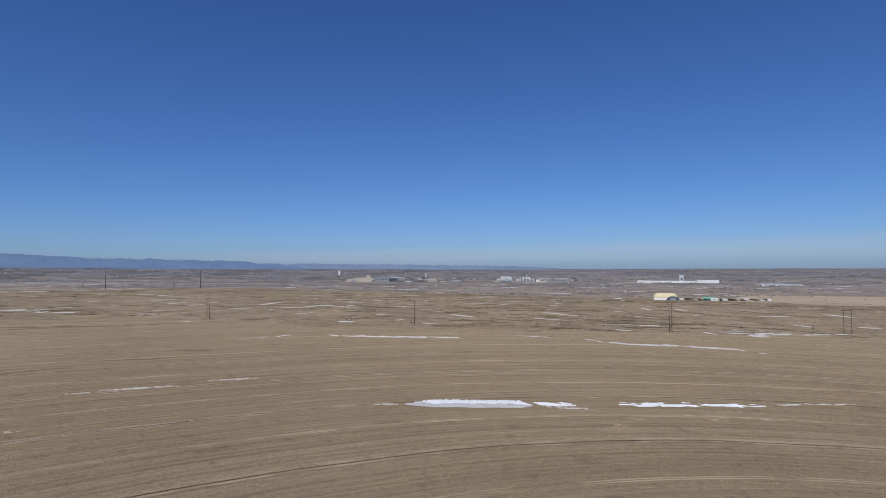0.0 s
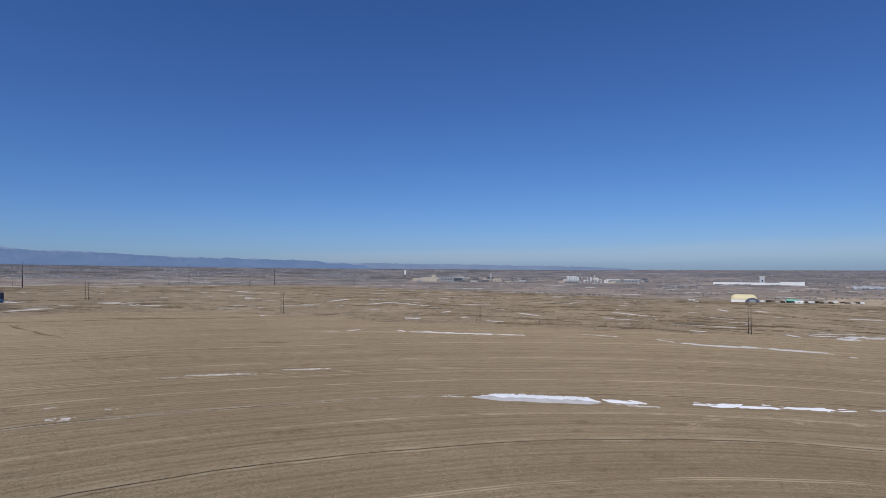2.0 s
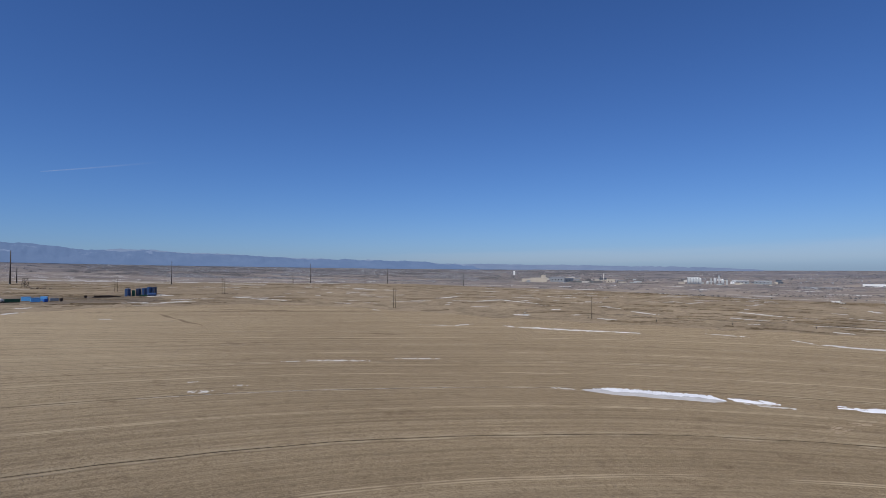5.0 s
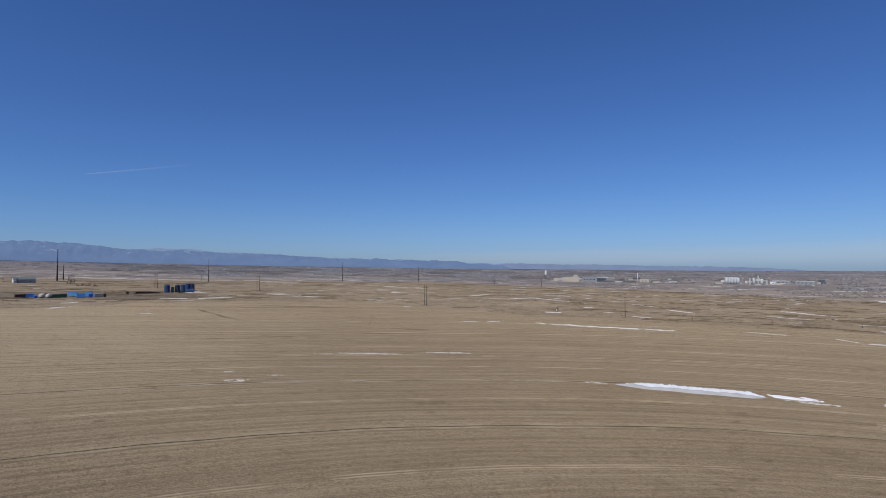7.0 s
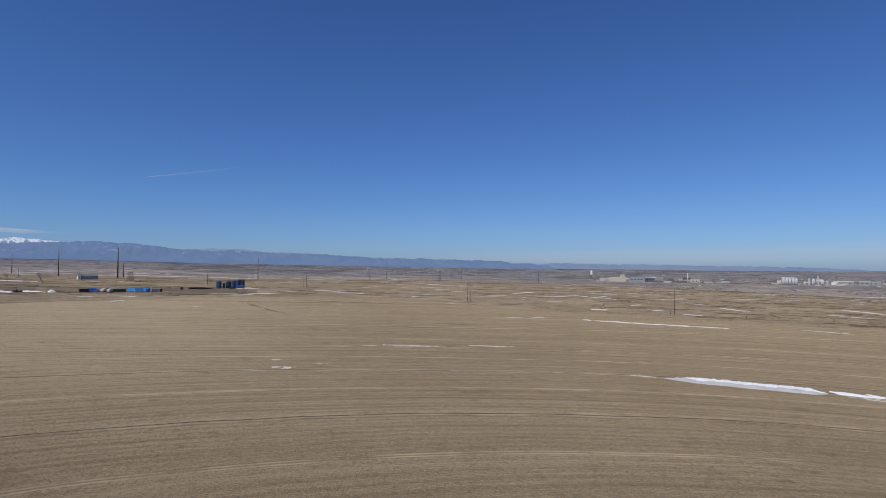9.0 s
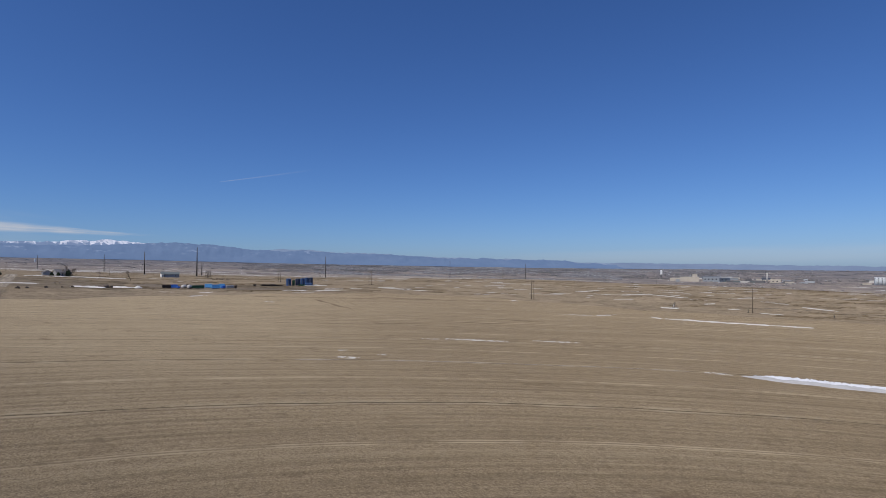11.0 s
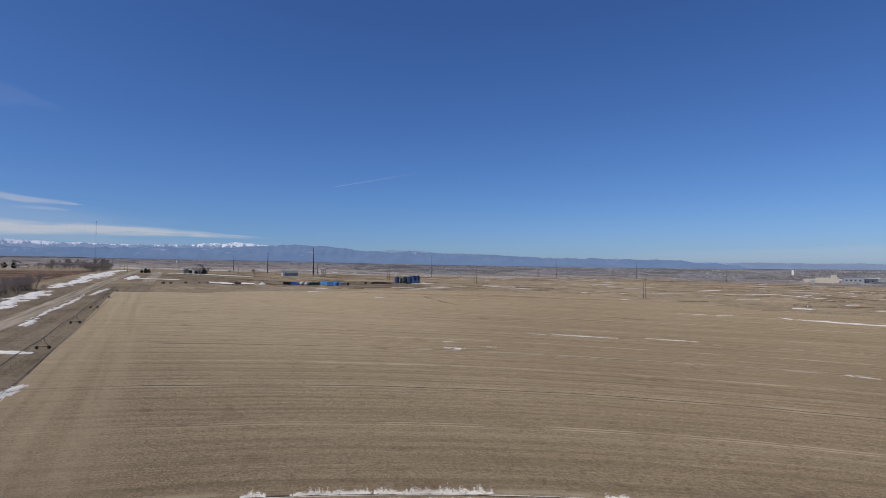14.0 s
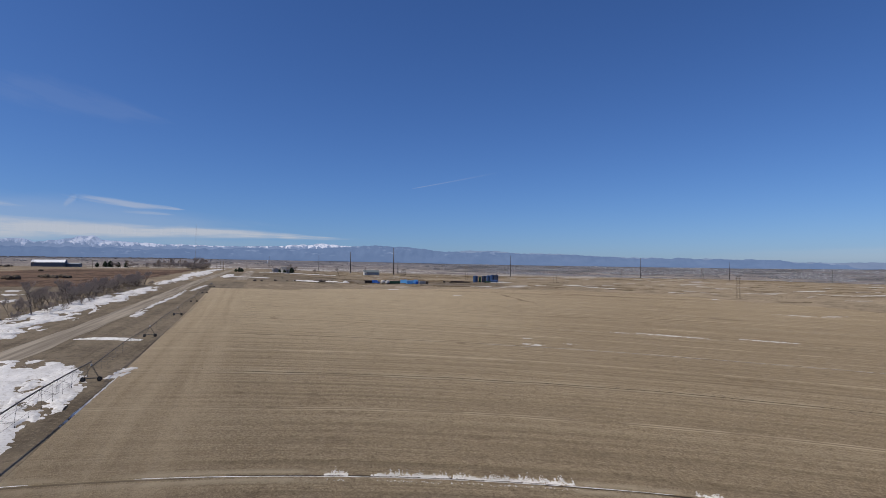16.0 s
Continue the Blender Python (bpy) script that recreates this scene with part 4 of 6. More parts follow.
def rut_snow(radius, a0, a1, count, seed, spread, size):
    """Crumbs of snow caught in and beside a wheel rut, one mesh for all."""
    rng = random.Random(seed)
    verts, faces = [], []
    made = 0
    while made < count:
        a = rng.uniform(a0, a1)
        thin = noise.fractal(Vector((a * 1.6, seed, 0.0)), 0.6, 2.2, 4)
        if thin < rng.uniform(-0.8, -0.1):
            continue
        made += 1
        reach = max(0.25, min(1.5, 0.75 + 1.3 * noise.fractal(Vector((a * 2.6, seed + 4.0, 0.0)), 0.6, 2.2, 4)))
        off = abs(rng.gauss(0, spread * reach)) * (1 if spread > 0.2 else rng.choice((-1, 1)))
        if rng.random() < 0.03:
            off = -0.9 - abs(rng.gauss(0, 0.25))
        r = radius + 0.25 + off
        ln, wd = size * rng.uniform(0.4, 1.6), size * rng.uniform(0.15, 0.5)
        cx, cy = PIVOT[0] + r * math.cos(radians(a)), PIVOT[1] + r * math.sin(radians(a))
        t = radians(a + 90 + rng.uniform(-25, 25))
        k, n = len(verts), 9
        verts.append((cx, cy, ground_z(cx, cy) + 0.20))
        for i in range(n):
            q = 2 * math.pi * i / n
            w = rng.uniform(0.5, 1.25)
            px, py = ln * math.cos(q) * w, wd * math.sin(q) * w
            vx, vy = cx + px * math.cos(t) - py * math.sin(t), cy + px * math.sin(t) + py * math.cos(t)
            verts.append((vx, vy, ground_z(vx, vy) + 0.095))
        faces += [(k, k + 1 + i, k + 1 + (i + 1) % n) for i in range(n)]
    tagged(mesh_object("rut_snow", verts, faces, MAT_SNOW, True), "crumbs of old snow along a wheel rut", "snow", kind="stuff")


def rut_ribbon(radius, a0, a1, width, seed, material=None):
    """Snow lying in the bottom of a rut, a thin broken line."""
    verts, n = [], int((a1 - a0) * 14)
    for i in range(n + 1):
        a = radians(a0 + (a1 - a0) * i / n)
        f = noise.fractal(Vector((i * 0.09, seed, 0.0)), 0.8, 2.1, 4)
        half = 0.5 * width * max(0.0, min(1.0, 0.75 + 1.3 * f)) * min(1.0, i / 6, (n - i) / 6)
        for v in (-1, 0, 1):
            r = radius + v * half + 0.05 * noise.noise(Vector((i * 0.3, v, seed)))
            x, y = PIVOT[0] + r * math.cos(a), PIVOT[1] + r * math.sin(a)
            verts.append((x, y, ground_z(x, y) + (0.125 if v == 0 and half > 0.02 else 0.085)))
    tagged(mesh_object("rut_snow_line", verts, grid_faces(n + 1, 3), material or MAT_SNOW, True), "thin line of old snow in a wheel rut", "snow", "snow patches")


rut_ribbon(125.55, 133.0, 154.3, 0.30, 3.0)
rut_ribbon(125.5, 157.6, 159.2, 0.3, 7.0)
rut_snow(125.5, 137.0, 145.4, 2500, 3, 0.62, 0.058)
rut_snow(125.5, 146.25, 147.2, 300, 13, 0.6, 0.058)
rut_snow(125.5, 131.2, 132.2, 160, 14, 0.35, 0.085)
rut_snow(125.2, 112, 132, 60, 4, 0.2, 0.14)
rut_ribbon(221.35, 112, 139, 0.32, 9.0, MAT_THIN)
# snow kept in the shade of the pipe
snow(-72, 7.9, -101, 19.2, 0.42, 0.03, 0.0, "narrow strip of snow kept in the pipe's shade")
snow(-97, 16.8, -105, 21.6, 2.4, 0.1, 0.0, "ragged snow beside an irrigation tower")


# ---- irrigation arm ----
def span_thing(length, drops=True):
    """One span of the arm: bowed pipe, two truss rods, braces and drop hoses."""
    span = new("irrigation_span")
    tagged(span, "galvanised irrigation span with bowed pipe and truss rods", "irrigation", "irrigation spans")
    rise = lambda x: 3.75 + 0.75 * math.sin(math.pi * x / length)
    bays = 8
    bm = bmesh.new()
    pipe_run(bm, [(length * k / 16, 0, rise(length * k / 16)) for k in range(17)], 0.11)
    part("pipe", bm, MAT_STEEL, span, "", True)
    low = lambda x: rise(x) - 1.55 * min(1.0, 4.2 * min(x, length - x) / length)
    for s in (-1, 1):
        bm = bmesh.new()
        steps = [length * k / bays for k in range(bays + 1)]
        pipe_run(bm, [(x, s * 0.95 * min(1.0, 4.2 * min(x, length - x) / length), low(x)) for x in steps], 0.018, 4)
        part("truss_rod", bm, MAT_STEEL, span)
    for k in range(1, bays):
        x = length * k / bays
        for s in (-1, 1):
            for d in (-0.5, 0.5):
                bm = bmesh.new()
                tube(bm, (x + d * length / bays, 0, rise(x + d * length / bays)), (x, s * 0.95, low(x)), 0.02, sides=4)
                part("brace", bm, MAT_STEEL, span)
        bm = bmesh.new()
        tube(bm, (x, -0.95, low(x)), (x, 0.95, low(x)), 0.02, sides=4)
        part("cross_strut", bm, MAT_STEEL, span)
    if drops:
        for k in range(13):
            x = length * (k + 0.7) / 13
            bm = bmesh.new()
            tube(bm, (x, 0.0, rise(x) + 0.12), (x, 0.28, rise(x) + 0.05), 0.02, sides=4)
            tube(bm, (x, 0.28, rise(x) + 0.05), (x, 0.28, 1.5), 0.016, sides=4)
            tube(bm, (x, 0.28, 1.5), (x, 0.28, 1.25), 0.06, sides=5)
            part("drop_hose", bm, MAT_BLACK, span, "black drop hose with sprinkler head")
    return span


def tower_thing(base=3.2):
    t = new("irrigation_tower")
    tagged(t, "steel irrigation tower on two black wheels", "irrigation", "irrigation towers")
    h = base / 2
    bm = bmesh.new()
    box(bm, (-0.09, -h, 0.72), (0.09, h, 0.94), 0.02)
    part("base_beam", bm, MAT_STEEL, t)
    for y in (-h, h):
        bm = bmesh.new()
        box(bm, (-0.16, y - 0.14, 0.44), (0.16, y + 0.14, 0.74), 0.03)
        part("gearbox", bm, MAT_RIM, t)
    for y in (-h, h):
        bm = bmesh.new()
        prof = [(-0.17, 0.46), (-0.19, 0.55), (-0.10, 0.58), (0.10, 0.58), (0.19, 0.55), (0.17, 0.46), (0.12, 0.38), (-0.12, 0.38)]
        n = 18
        rings = [[bm.verts.new((q * math.cos(2 * math.pi * k / n), v, 0.58 + q * math.sin(2 * math.pi * k / n))) for v, q in prof] for k in range(n)]
        for k in range(n):
            for j in range(len(prof)):
                bm.faces.new((rings[k][j], rings[(k + 1) % n][j], rings[(k + 1) % n][(j + 1) % len(prof)], rings[k][(j + 1) % len(prof)]))
        for k in range(0, n, 2):
            a = 2 * math.pi * k / n
            cx, cz = 0.58 * math.cos(a), 0.58 + 0.58 * math.sin(a)
            box(bm, (cx - 0.05, -0.17, cz - 0.05), (cx + 0.05, 0.17, cz + 0.05))
        w = part("wheel", bm, MAT_TYRE, t, "black lugged tyre")
        w.matrix_local = pose(0, y, 0, 0, 0, 90)
        bm = bmesh.new()
        tube(bm, (0, -0.07, 0.58), (0, 0.07, 0.58), 0.40, sides=14)
        tube(bm, (0, -0.14, 0.58), (0, 0.14, 0.58), 0.11, sides=8)
        part("rim", bm, MAT_RIM, w)
    for x, y in ((-0.45, -1), (0.45, -1), (-0.45, 1), (0.45, 1)):
        bm = bmesh.new()
        tube(bm, (x * 0.25, y * (h - 0.15), 0.9), (x, y * 0.16, 3.72), 0.05, sides=6)
        part("leg", bm, MAT_STEEL, t)
    for y in (-1, 1):
        bm = bmesh.new()
        tube(bm, (-0.3, y * h * 0.52, 2.25), (0.3, y * h * 0.52, 2.25), 0.035, sides=5)
        part("cross_brace", bm, MAT_STEEL, t)
    bm = bmesh.new()
    box(bm, (-0.35, -0.18, 3.95), (0.1, 0.18, 4.45), 0.04)
    part("control_box", bm, MAT_GREY, t, "grey control box")
    return t


def place_arm(x, y, turn, length, count, start, span_src, tower_src, last=True):
    """Towers every length metres from (x, y) along turn, joined by spans. The first tower stands at start."""
    a = radians(turn)
    pts = [(x + math.cos(a) * (start + k * length), y + math.sin(a) * (start + k * length)) for k in range(count)]
    for k, (px, py) in enumerate(pts):
        z = ground_z(px, py) + 0.13
        m = pose(px, py, z, 0, 0, turn) @ Matrix.Scale(0.76, 4)
        if k == 0 and tower_src.get("placed") is None:
            tower_src.matrix_basis = m
            tower_src["placed"] = 1
        else:
            copy_thing(tower_src, m)
        if k + 1 < count:
            qx, qy = pts[k + 1]
            tilt = -math.degrees(math.atan2(ground_z(qx, qy) + 0.13 - z, length))
            m = pose(px, py, z, 0, tilt, turn) @ Matrix.Diagonal((1.0, 0.76, 0.76, 1.0))
            if k == 0 and span_src.get("placed") is None:
                span_src.matrix_basis = m
                span_src["placed"] = 1
            else:
                copy_thing(span_src, m)


tower_a = tower_thing(3.7)
place_arm(-95.9, 14.3, 158.7, 47.5, 7, -47.5, span_thing(47.5), tower_a)
FAR_TURN = math.degrees(math.atan2(-44, 348))
place_arm(-66, 402, FAR_TURN, 43.8, 9, 43.8, span_thing(43.8, False), tower_a)

for x, y in ((478, 780), (512, 755), (572, 764)):
    copy_thing(tower_a, pose(x, y, ground_z(x, y) + 0.3, 0, 0, 12) @ Matrix.Scale(1.0, 4))


def pivot_point(x, y):
    t = thing("pivot_point", x, y, 10, "steel pyramid pivot point on a concrete pad", "irrigation")
    bm = bmesh.new()
    box(bm, (-2.2, -2.2, -0.3), (2.2, 2.2, 0.35), 0.08)
    part("concrete_pad", bm, MAT_CONCRETE, t)
    for sx in (-1, 1):
        for sy in (-1, 1):
            bm = bmesh.new()
            tube(bm, (sx * 1.7, sy * 1.7, 0.3), (sx * 0.35, sy * 0.35, 3.9), 0.09, sides=6)
            part("leg", bm, MAT_STEEL, t)
    bm = bmesh.new()
    tube(bm, (0, 0, 0.3), (0, 0, 4.2), 0.16)
    tube(bm, (0, 0, 4.2), (4, 0, 4.3), 0.11)
    part("riser_pipe", bm, MAT_STEEL, t)
    bm = bmesh.new()
    box(bm, (-0.9, 1.0, 1.2), (-0.3, 1.3, 2.2), 0.03)
    part("control_panel", bm, MAT_OFFWHITE, t)


pivot_point(-66, 402)

# ---- poles ----
def h_frame(x, y, turn, top=15.5, gap=4.2, label="weathered wooden two-pole power line frame in grass"):
    t = thing("power_pole_pair", x, y, turn, label, "utility pole", "pole frames")
    for s in (-1, 1):
        bm = bmesh.new()
        tube(bm, (s * gap / 2, 0, -0.5), (s * gap / 2, 0, top), 0.22, 0.15)
        part("pole", bm, MAT_WOOD, t, "", True)
    bm = bmesh.new()
    box(bm, (-gap * 0.9, -0.10, top - 1.6), (gap * 0.9, 0.10, top - 1.34), 0.02)
    part("crossarm", bm, MAT_WOOD, t)
    for s in (-1, 1):
        bm = bmesh.new()
        tube(bm, (-s * gap / 2, 0.14 * s, top * 0.40), (s * gap / 2, 0.14 * s, top * 0.62), 0.05, sides=5)
        part("cross_brace", bm, MAT_WOOD, t)
    for px in (-gap * 0.82, 0, gap * 0.82):
        bm = bmesh.new()
        for k in range(4):
            tube(bm, (px, 0, top - 1.66 - k * 0.2), (px, 0, top - 1.76 - k * 0.2), 0.11, 0.07, 8)
        part("insulator", bm, MAT_GLASSY, t)
    return t


def bearing_turn(x, y, apparent, gap=4.2):
    """The turn that shows a frame's two poles that far apart from the field."""
    view = math.degrees(math.atan2(y, x))
    return view + math.degrees(math.asin(min(1.0, apparent / gap)))


for x, y, app in ((-169, 406, 1.8), (141, 350, 1.5), (243, 339, 3.9), (-361, 446, 2.3), (-470, 426, 2.4), (-700, 726, 2.6), (-532, 832, 2.2), (-405, 848, 2.0)):
    h_frame(x, y, bearing_turn(x, y, app), 18.4 if x == 141 else 15.5)


def single_pole(x, y, top, radius, material, label, group, foot=True):
    t = thing("utility_pole", x, y, 0, label, "utility pole", group)
    bm = bmesh.new()
    tube(bm, (0, 0, -0.6), (0, 0, top), radius, radius * 0.49, 12)
    part("shaft", bm, material, t, "", True)
    bm = bmesh.new()
    tube(bm, (0, 0, top), (0, 0, top + radius * 0.5), radius * 0.55, radius * 0.2, 12)
    part("cap", bm, material, t)
    if foot:
        bm = bmesh.new()
        tube(bm, (0, 0, -0.4), (0, 0, 0.35), radius * 1.9, radius * 1.9, 12)
        part("foundation", bm, MAT_CONCRETE, t)
    return t


def wooden_single(x, y, top):
    t = single_pole(x, y, top, 0.24, MAT_WOOD, "single weathered wooden utility pole in grass", "wooden poles", False)
    bm = bmesh.new()
    box(bm, (-1.1, -0.08, top - 0.9), (1.1, 0.08, top - 0.7), 0.02)
    ob = part("crossarm", bm, MAT_WOOD, t)
    ob.rotation_euler = (0, 0, radians(80))
    for s in (-0.9, 0.0, 0.9):
        bm = bmesh.new()
        tube(bm, (s, 0, top - 0.7), (s, 0, top - 0.42), 0.06, 0.04, 6)
        part("insulator", bm, MAT_GLASSY, t).rotation_euler = (0, 0, radians(80))
    return t


wooden_single(-20, 395, 15.5)
STEEL_POLE = "tall dark steel transmission pole on grassland"
for x, y, top, rad in ((-735, 510, 42, 0.95), (-766, 540, 20, 0.8), (-800, 470, 33, 0.8), (-615, 650, 33, 0.6), (-502, 838, 33, 0.5), (-420, 975, 31, 0.5),
                       (-322, 1154, 29, 0.45), (-252, 1312, 26, 0.4), (-1030, 532, 30, 0.6), (-1130, 470, 26, 0.5)):
    single_pole(x, y, top, rad, MAT_POLE, STEEL_POLE, "steel poles")
for x, y in ((-640, 214), (-700, 226), (-760, 250), (-880, 262), (-800, 300), (-760, 400), (-690, 430), (-980, 350), (-1000, 120), (-1030, 30), (-870, 120)):
    wooden_single(x, y, 11)


def radio_mast(x, y, top):
    t = thing("radio_mast", x, y, 0, "very tall thin guyed radio mast on the plain", "mast")
    bm = bmesh.new()
    for k in range(3):
        a = 2 * math.pi * k / 3
        tube(bm, (1.1 * math.cos(a), 1.1 * math.sin(a), 0), (1.1 * math.cos(a), 1.1 * math.sin(a), top), 0.22, sides=4)
    for k in range(int(top / 6)):
        for j in range(3):
            a, b = 2 * math.pi * j / 3, 2 * math.pi * (j + 1) / 3
            tube(bm, (1.1 * math.cos(a), 1.1 * math.sin(a), k * 6), (1.1 * math.cos(b), 1.1 * math.sin(b), k * 6 + 6), 0.1, sides=3)
    part("lattice_shaft", bm, MAT_GREY, t)
    for j in range(3):
        a = 2 * math.pi * j / 3 + 0.4
        for f in (0.5, 0.95):
            bm = bmesh.new()
            tube(bm, (0, 0, top * f), (90 * math.cos(a), 90 * math.sin(a), -1), 0.05, sides=3)
            part("guy_wire", bm, MAT_GREY, t)



def lattice_frame(x, y, wide, tall):
    """A small lattice stand: four splayed legs with cross braces."""
    t = thing("lattice_stand", x, y, 20, "small dark lattice stand by the pole line", "mast")
    for sx in (-1, 1):
        for sy in (-1, 1):
            bm = bmesh.new()
            tube(bm, (sx * wide / 2, sy * wide / 2, -0.3), (sx * wide * 0.28, sy * wide * 0.28, tall), 0.22, 0.15, 6)
            part("leg", bm, MAT_POLE, t)
    for k in range(3):
        for s_ in (-1, 1):
            for across in (0, 1):
                z0, z1 = tall * k / 3, tall * (k + 1) / 3
                w0, w1 = wide * (0.5 - 0.22 * k / 3), wide * (0.5 - 0.22 * (k + 1) / 3)
                a, b = (-w0, s_ * w0, z0), (w1, s_ * w1, z1)
                if across:
                    a, b = (a[1], a[0], a[2]), (b[1], b[0], b[2])
                bm = bmesh.new()
                tube(bm, a, b, 0.12, sides=4)
                part("brace", bm, MAT_POLE, t)
    bm = bmesh.new()
    box(bm, (-wide * 0.4, -wide * 0.4, tall), (wide * 0.4, wide * 0.4, tall + 0.4), 0.05)
    part("platform", bm, MAT_POLE, t)


lattice_frame(-617, 444, 5.5, 9.5)

radio_mast(-3510, 1006, 216)


# ---- oil yard ----
def upright_tank(b, r, dia, tall, material, label):
    x, y = polar(b, r)
    t = thing("storage_tank", x, y, b, label, "tank", "storage tanks")
    bm = bmesh.new()
    tube(bm, (0, 0, -0.1), (0, 0, tall), dia / 2, sides=28)
    for k in range(1, 4):
        tube(bm, (0, 0, tall * k / 4 - 0.05), (0, 0, tall * k / 4 + 0.05), dia / 2 + 0.04, sides=28)
    part("shell", bm, material, t)
    bm = bmesh.new()
    tube(bm, (0, 0, tall), (0, 0, tall + 0.45), dia / 2 + 0.05, 0.25, 28)
    tube(bm, (0.4, 0, tall + 0.3), (0.4, 0, tall + 0.9), 0.2, sides=8)
    part("roof", bm, material, t)
    bm = bmesh.new()
    for s in (-0.25, 0.25):
        tube(bm, (s, -dia / 2 - 0.15, 0), (s, -dia / 2 - 0.15, tall + 0.9), 0.04, sides=4)
    for k in range(14):
        tube(bm, (-0.25, -dia / 2 - 0.15, 0.4 * k + 0.3), (0.25, -dia / 2 - 0.15, 0.4 * k + 0.3), 0.03, sides=4)
    part("ladder", bm, MAT_STEEL, t)
    bm = bmesh.new()
    tube(bm, (0.9, -dia / 2 - 0.25, 0.5), (0.9, -dia / 2 + 0.3, 0.5), 0.35, sides=10)
    part("hatch", bm, MAT_STEEL, t)


def lying_tank(b, r, dia, length, material, label, turn=0):
    x, y = polar(b, r)
    t = thing("horizontal_tank", x, y, b + turn, label, "tank")
    bm = bmesh.new()
    z = dia / 2 + 0.35
    tube(bm, (-length / 2, 0, z), (length / 2, 0, z), dia / 2, sides=22)
    for s in (-1, 1):
        tube(bm, (s * length / 2, 0, z), (s * (length / 2 + dia * 0.14), 0, z), dia / 2, dia * 0.3, 22)
    part("shell", bm, material, t, "", False)
    for s in (-0.32, 0.32):
        bm = bmesh.new()
        box(bm, (s * length - 0.2, -dia * 0.4, -0.1), (s * length + 0.2, dia * 0.4, dia * 0.3 + 0.3), 0.03)
        part("saddle", bm, MAT_DARK, t)
    bm = bmesh.new()
    tube(bm, (0, 0, z + dia / 2 - 0.05), (0, 0, z + dia / 2 + 0.35), 0.3, sides=10)
    part("manway", bm, material, t)


def container(b, r, length, deep, tall, material, label, turn=0, name="steel_container", category="container"):
    """A ribbed steel box on skids, with end doors."""
    x, y = polar(b, r)
    t = thing(name, x, y, b + turn, label, category, "yard containers")
    bm = bmesh.new()
    box(bm, (-length / 2, -deep / 2, 0.3), (length / 2, deep / 2, tall), 0.05)
    k = -length / 2 + 0.4
    while k < length / 2:
        for s in (-1, 1):
            box(bm, (k - 0.08, s * deep / 2 - 0.07, 0.4), (k + 0.08, s * deep / 2 + 0.07, tall - 0.15))
        k += 0.95
    part("body", bm, material, t)
    bm = bmesh.new()
    box(bm, (-length / 2 - 0.1, -deep / 2 - 0.1, tall - 0.02), (length / 2 + 0.1, deep / 2 + 0.1, tall + 0.12), 0.03)
    part("top_rail", bm, material, t)
    for s in (-1, 1):
        bm = bmesh.new()
        box(bm, (-length / 2, s * deep * 0.33 - 0.12, -0.12), (length / 2, s * deep * 0.33 + 0.12, 0.3), 0.02)
        part("skid", bm, MAT_DARK, t)
    for s in (-1, 1):
        bm = bmesh.new()
        box(bm, (length / 2 + 0.01, s * deep * 0.25 - deep * 0.22, 0.45), (length / 2 + 0.09, s * deep * 0.25 + deep * 0.22, tall - 0.15), 0.02)
        door = part("door", bm, material, t)
        bm = bmesh.new()
        tube(bm, (length / 2 + 0.13, s * 0.25, 0.6), (length / 2 + 0.13, s * 0.25, tall - 0.3), 0.03, sides=5)
        part("lock_bar", bm, MAT_STEEL, door)


for b, r, dia, tall, m, label in ((46.93, 548, 4.6, 6.3, MAT_BLUE, "tall blue steel storage tank with a ladder"), (46.08, 552, 4.3, 6.1, MAT_NAVY, "dark navy steel storage tank"),
                                  (45.62, 550, 4.1, 6.6, MAT_BLUE, "tall blue steel storage tank with a ladder"), (45.22, 562, 4.0, 6.9, MAT_BLUE, "tall blue steel storage tank with a ladder"),
                                  (44.82, 562, 3.8, 6.9, MAT_NAVY, "dark navy steel storage tank")):
    upright_tank(b, r, dia, tall, m, label)
container(46.48, 549, 2.3, 2.4, 4.9, MAT_GREEN, "dark green separator unit between blue tanks", 0, "separator_unit", "machine")
lying_tank(45.0, 545, 2.5, 6.0, MAT_BLUE, "blue horizontal tank on steel saddles")
container(45.7, 543, 6.0, 2.2, 1.3, MAT_GREEN, "low dark green skid beside blue tanks", 0, "pump_skid", "machine")
container(44.3, 548, 1.4, 1.2, 1.3, MAT_OFFWHITE, "small white cabinet at the tank battery", 0, "control_cabinet", "cabinet")


def pipe_stack(b, r, length, label):
    x, y = polar(b, r)
    t = thing("pipe_stack", x, y, b + 4, label, "pipes")
    rng = random.Random(5)
    for k in range(16):
        bm = bmesh.new()
        lx = rng.uniform(-0.3, 0.3) * length
        ln = rng.uniform(0.2, 0.32) * length
        ty, tz = rng.uniform(-2.0, 2.0), 0.25 + 0.42 * (k % 4)
        tube(bm, (lx - ln, ty, tz), (lx + ln, ty + rng.uniform(-0.4, 0.4), tz + rng.uniform(-0.1, 0.15)), rng.uniform(0.22, 0.34), sides=8)
        part("pipe", bm, MAT_DARK, t)


pipe_stack(48.55, 536, 17, "long low stack of dark rusty pipes")
container(50.1, 536, 1.72, 1.8, 1.68, MAT_DARK, "small dark rusty machine in the grass", 20, "pump_unit", "machine")

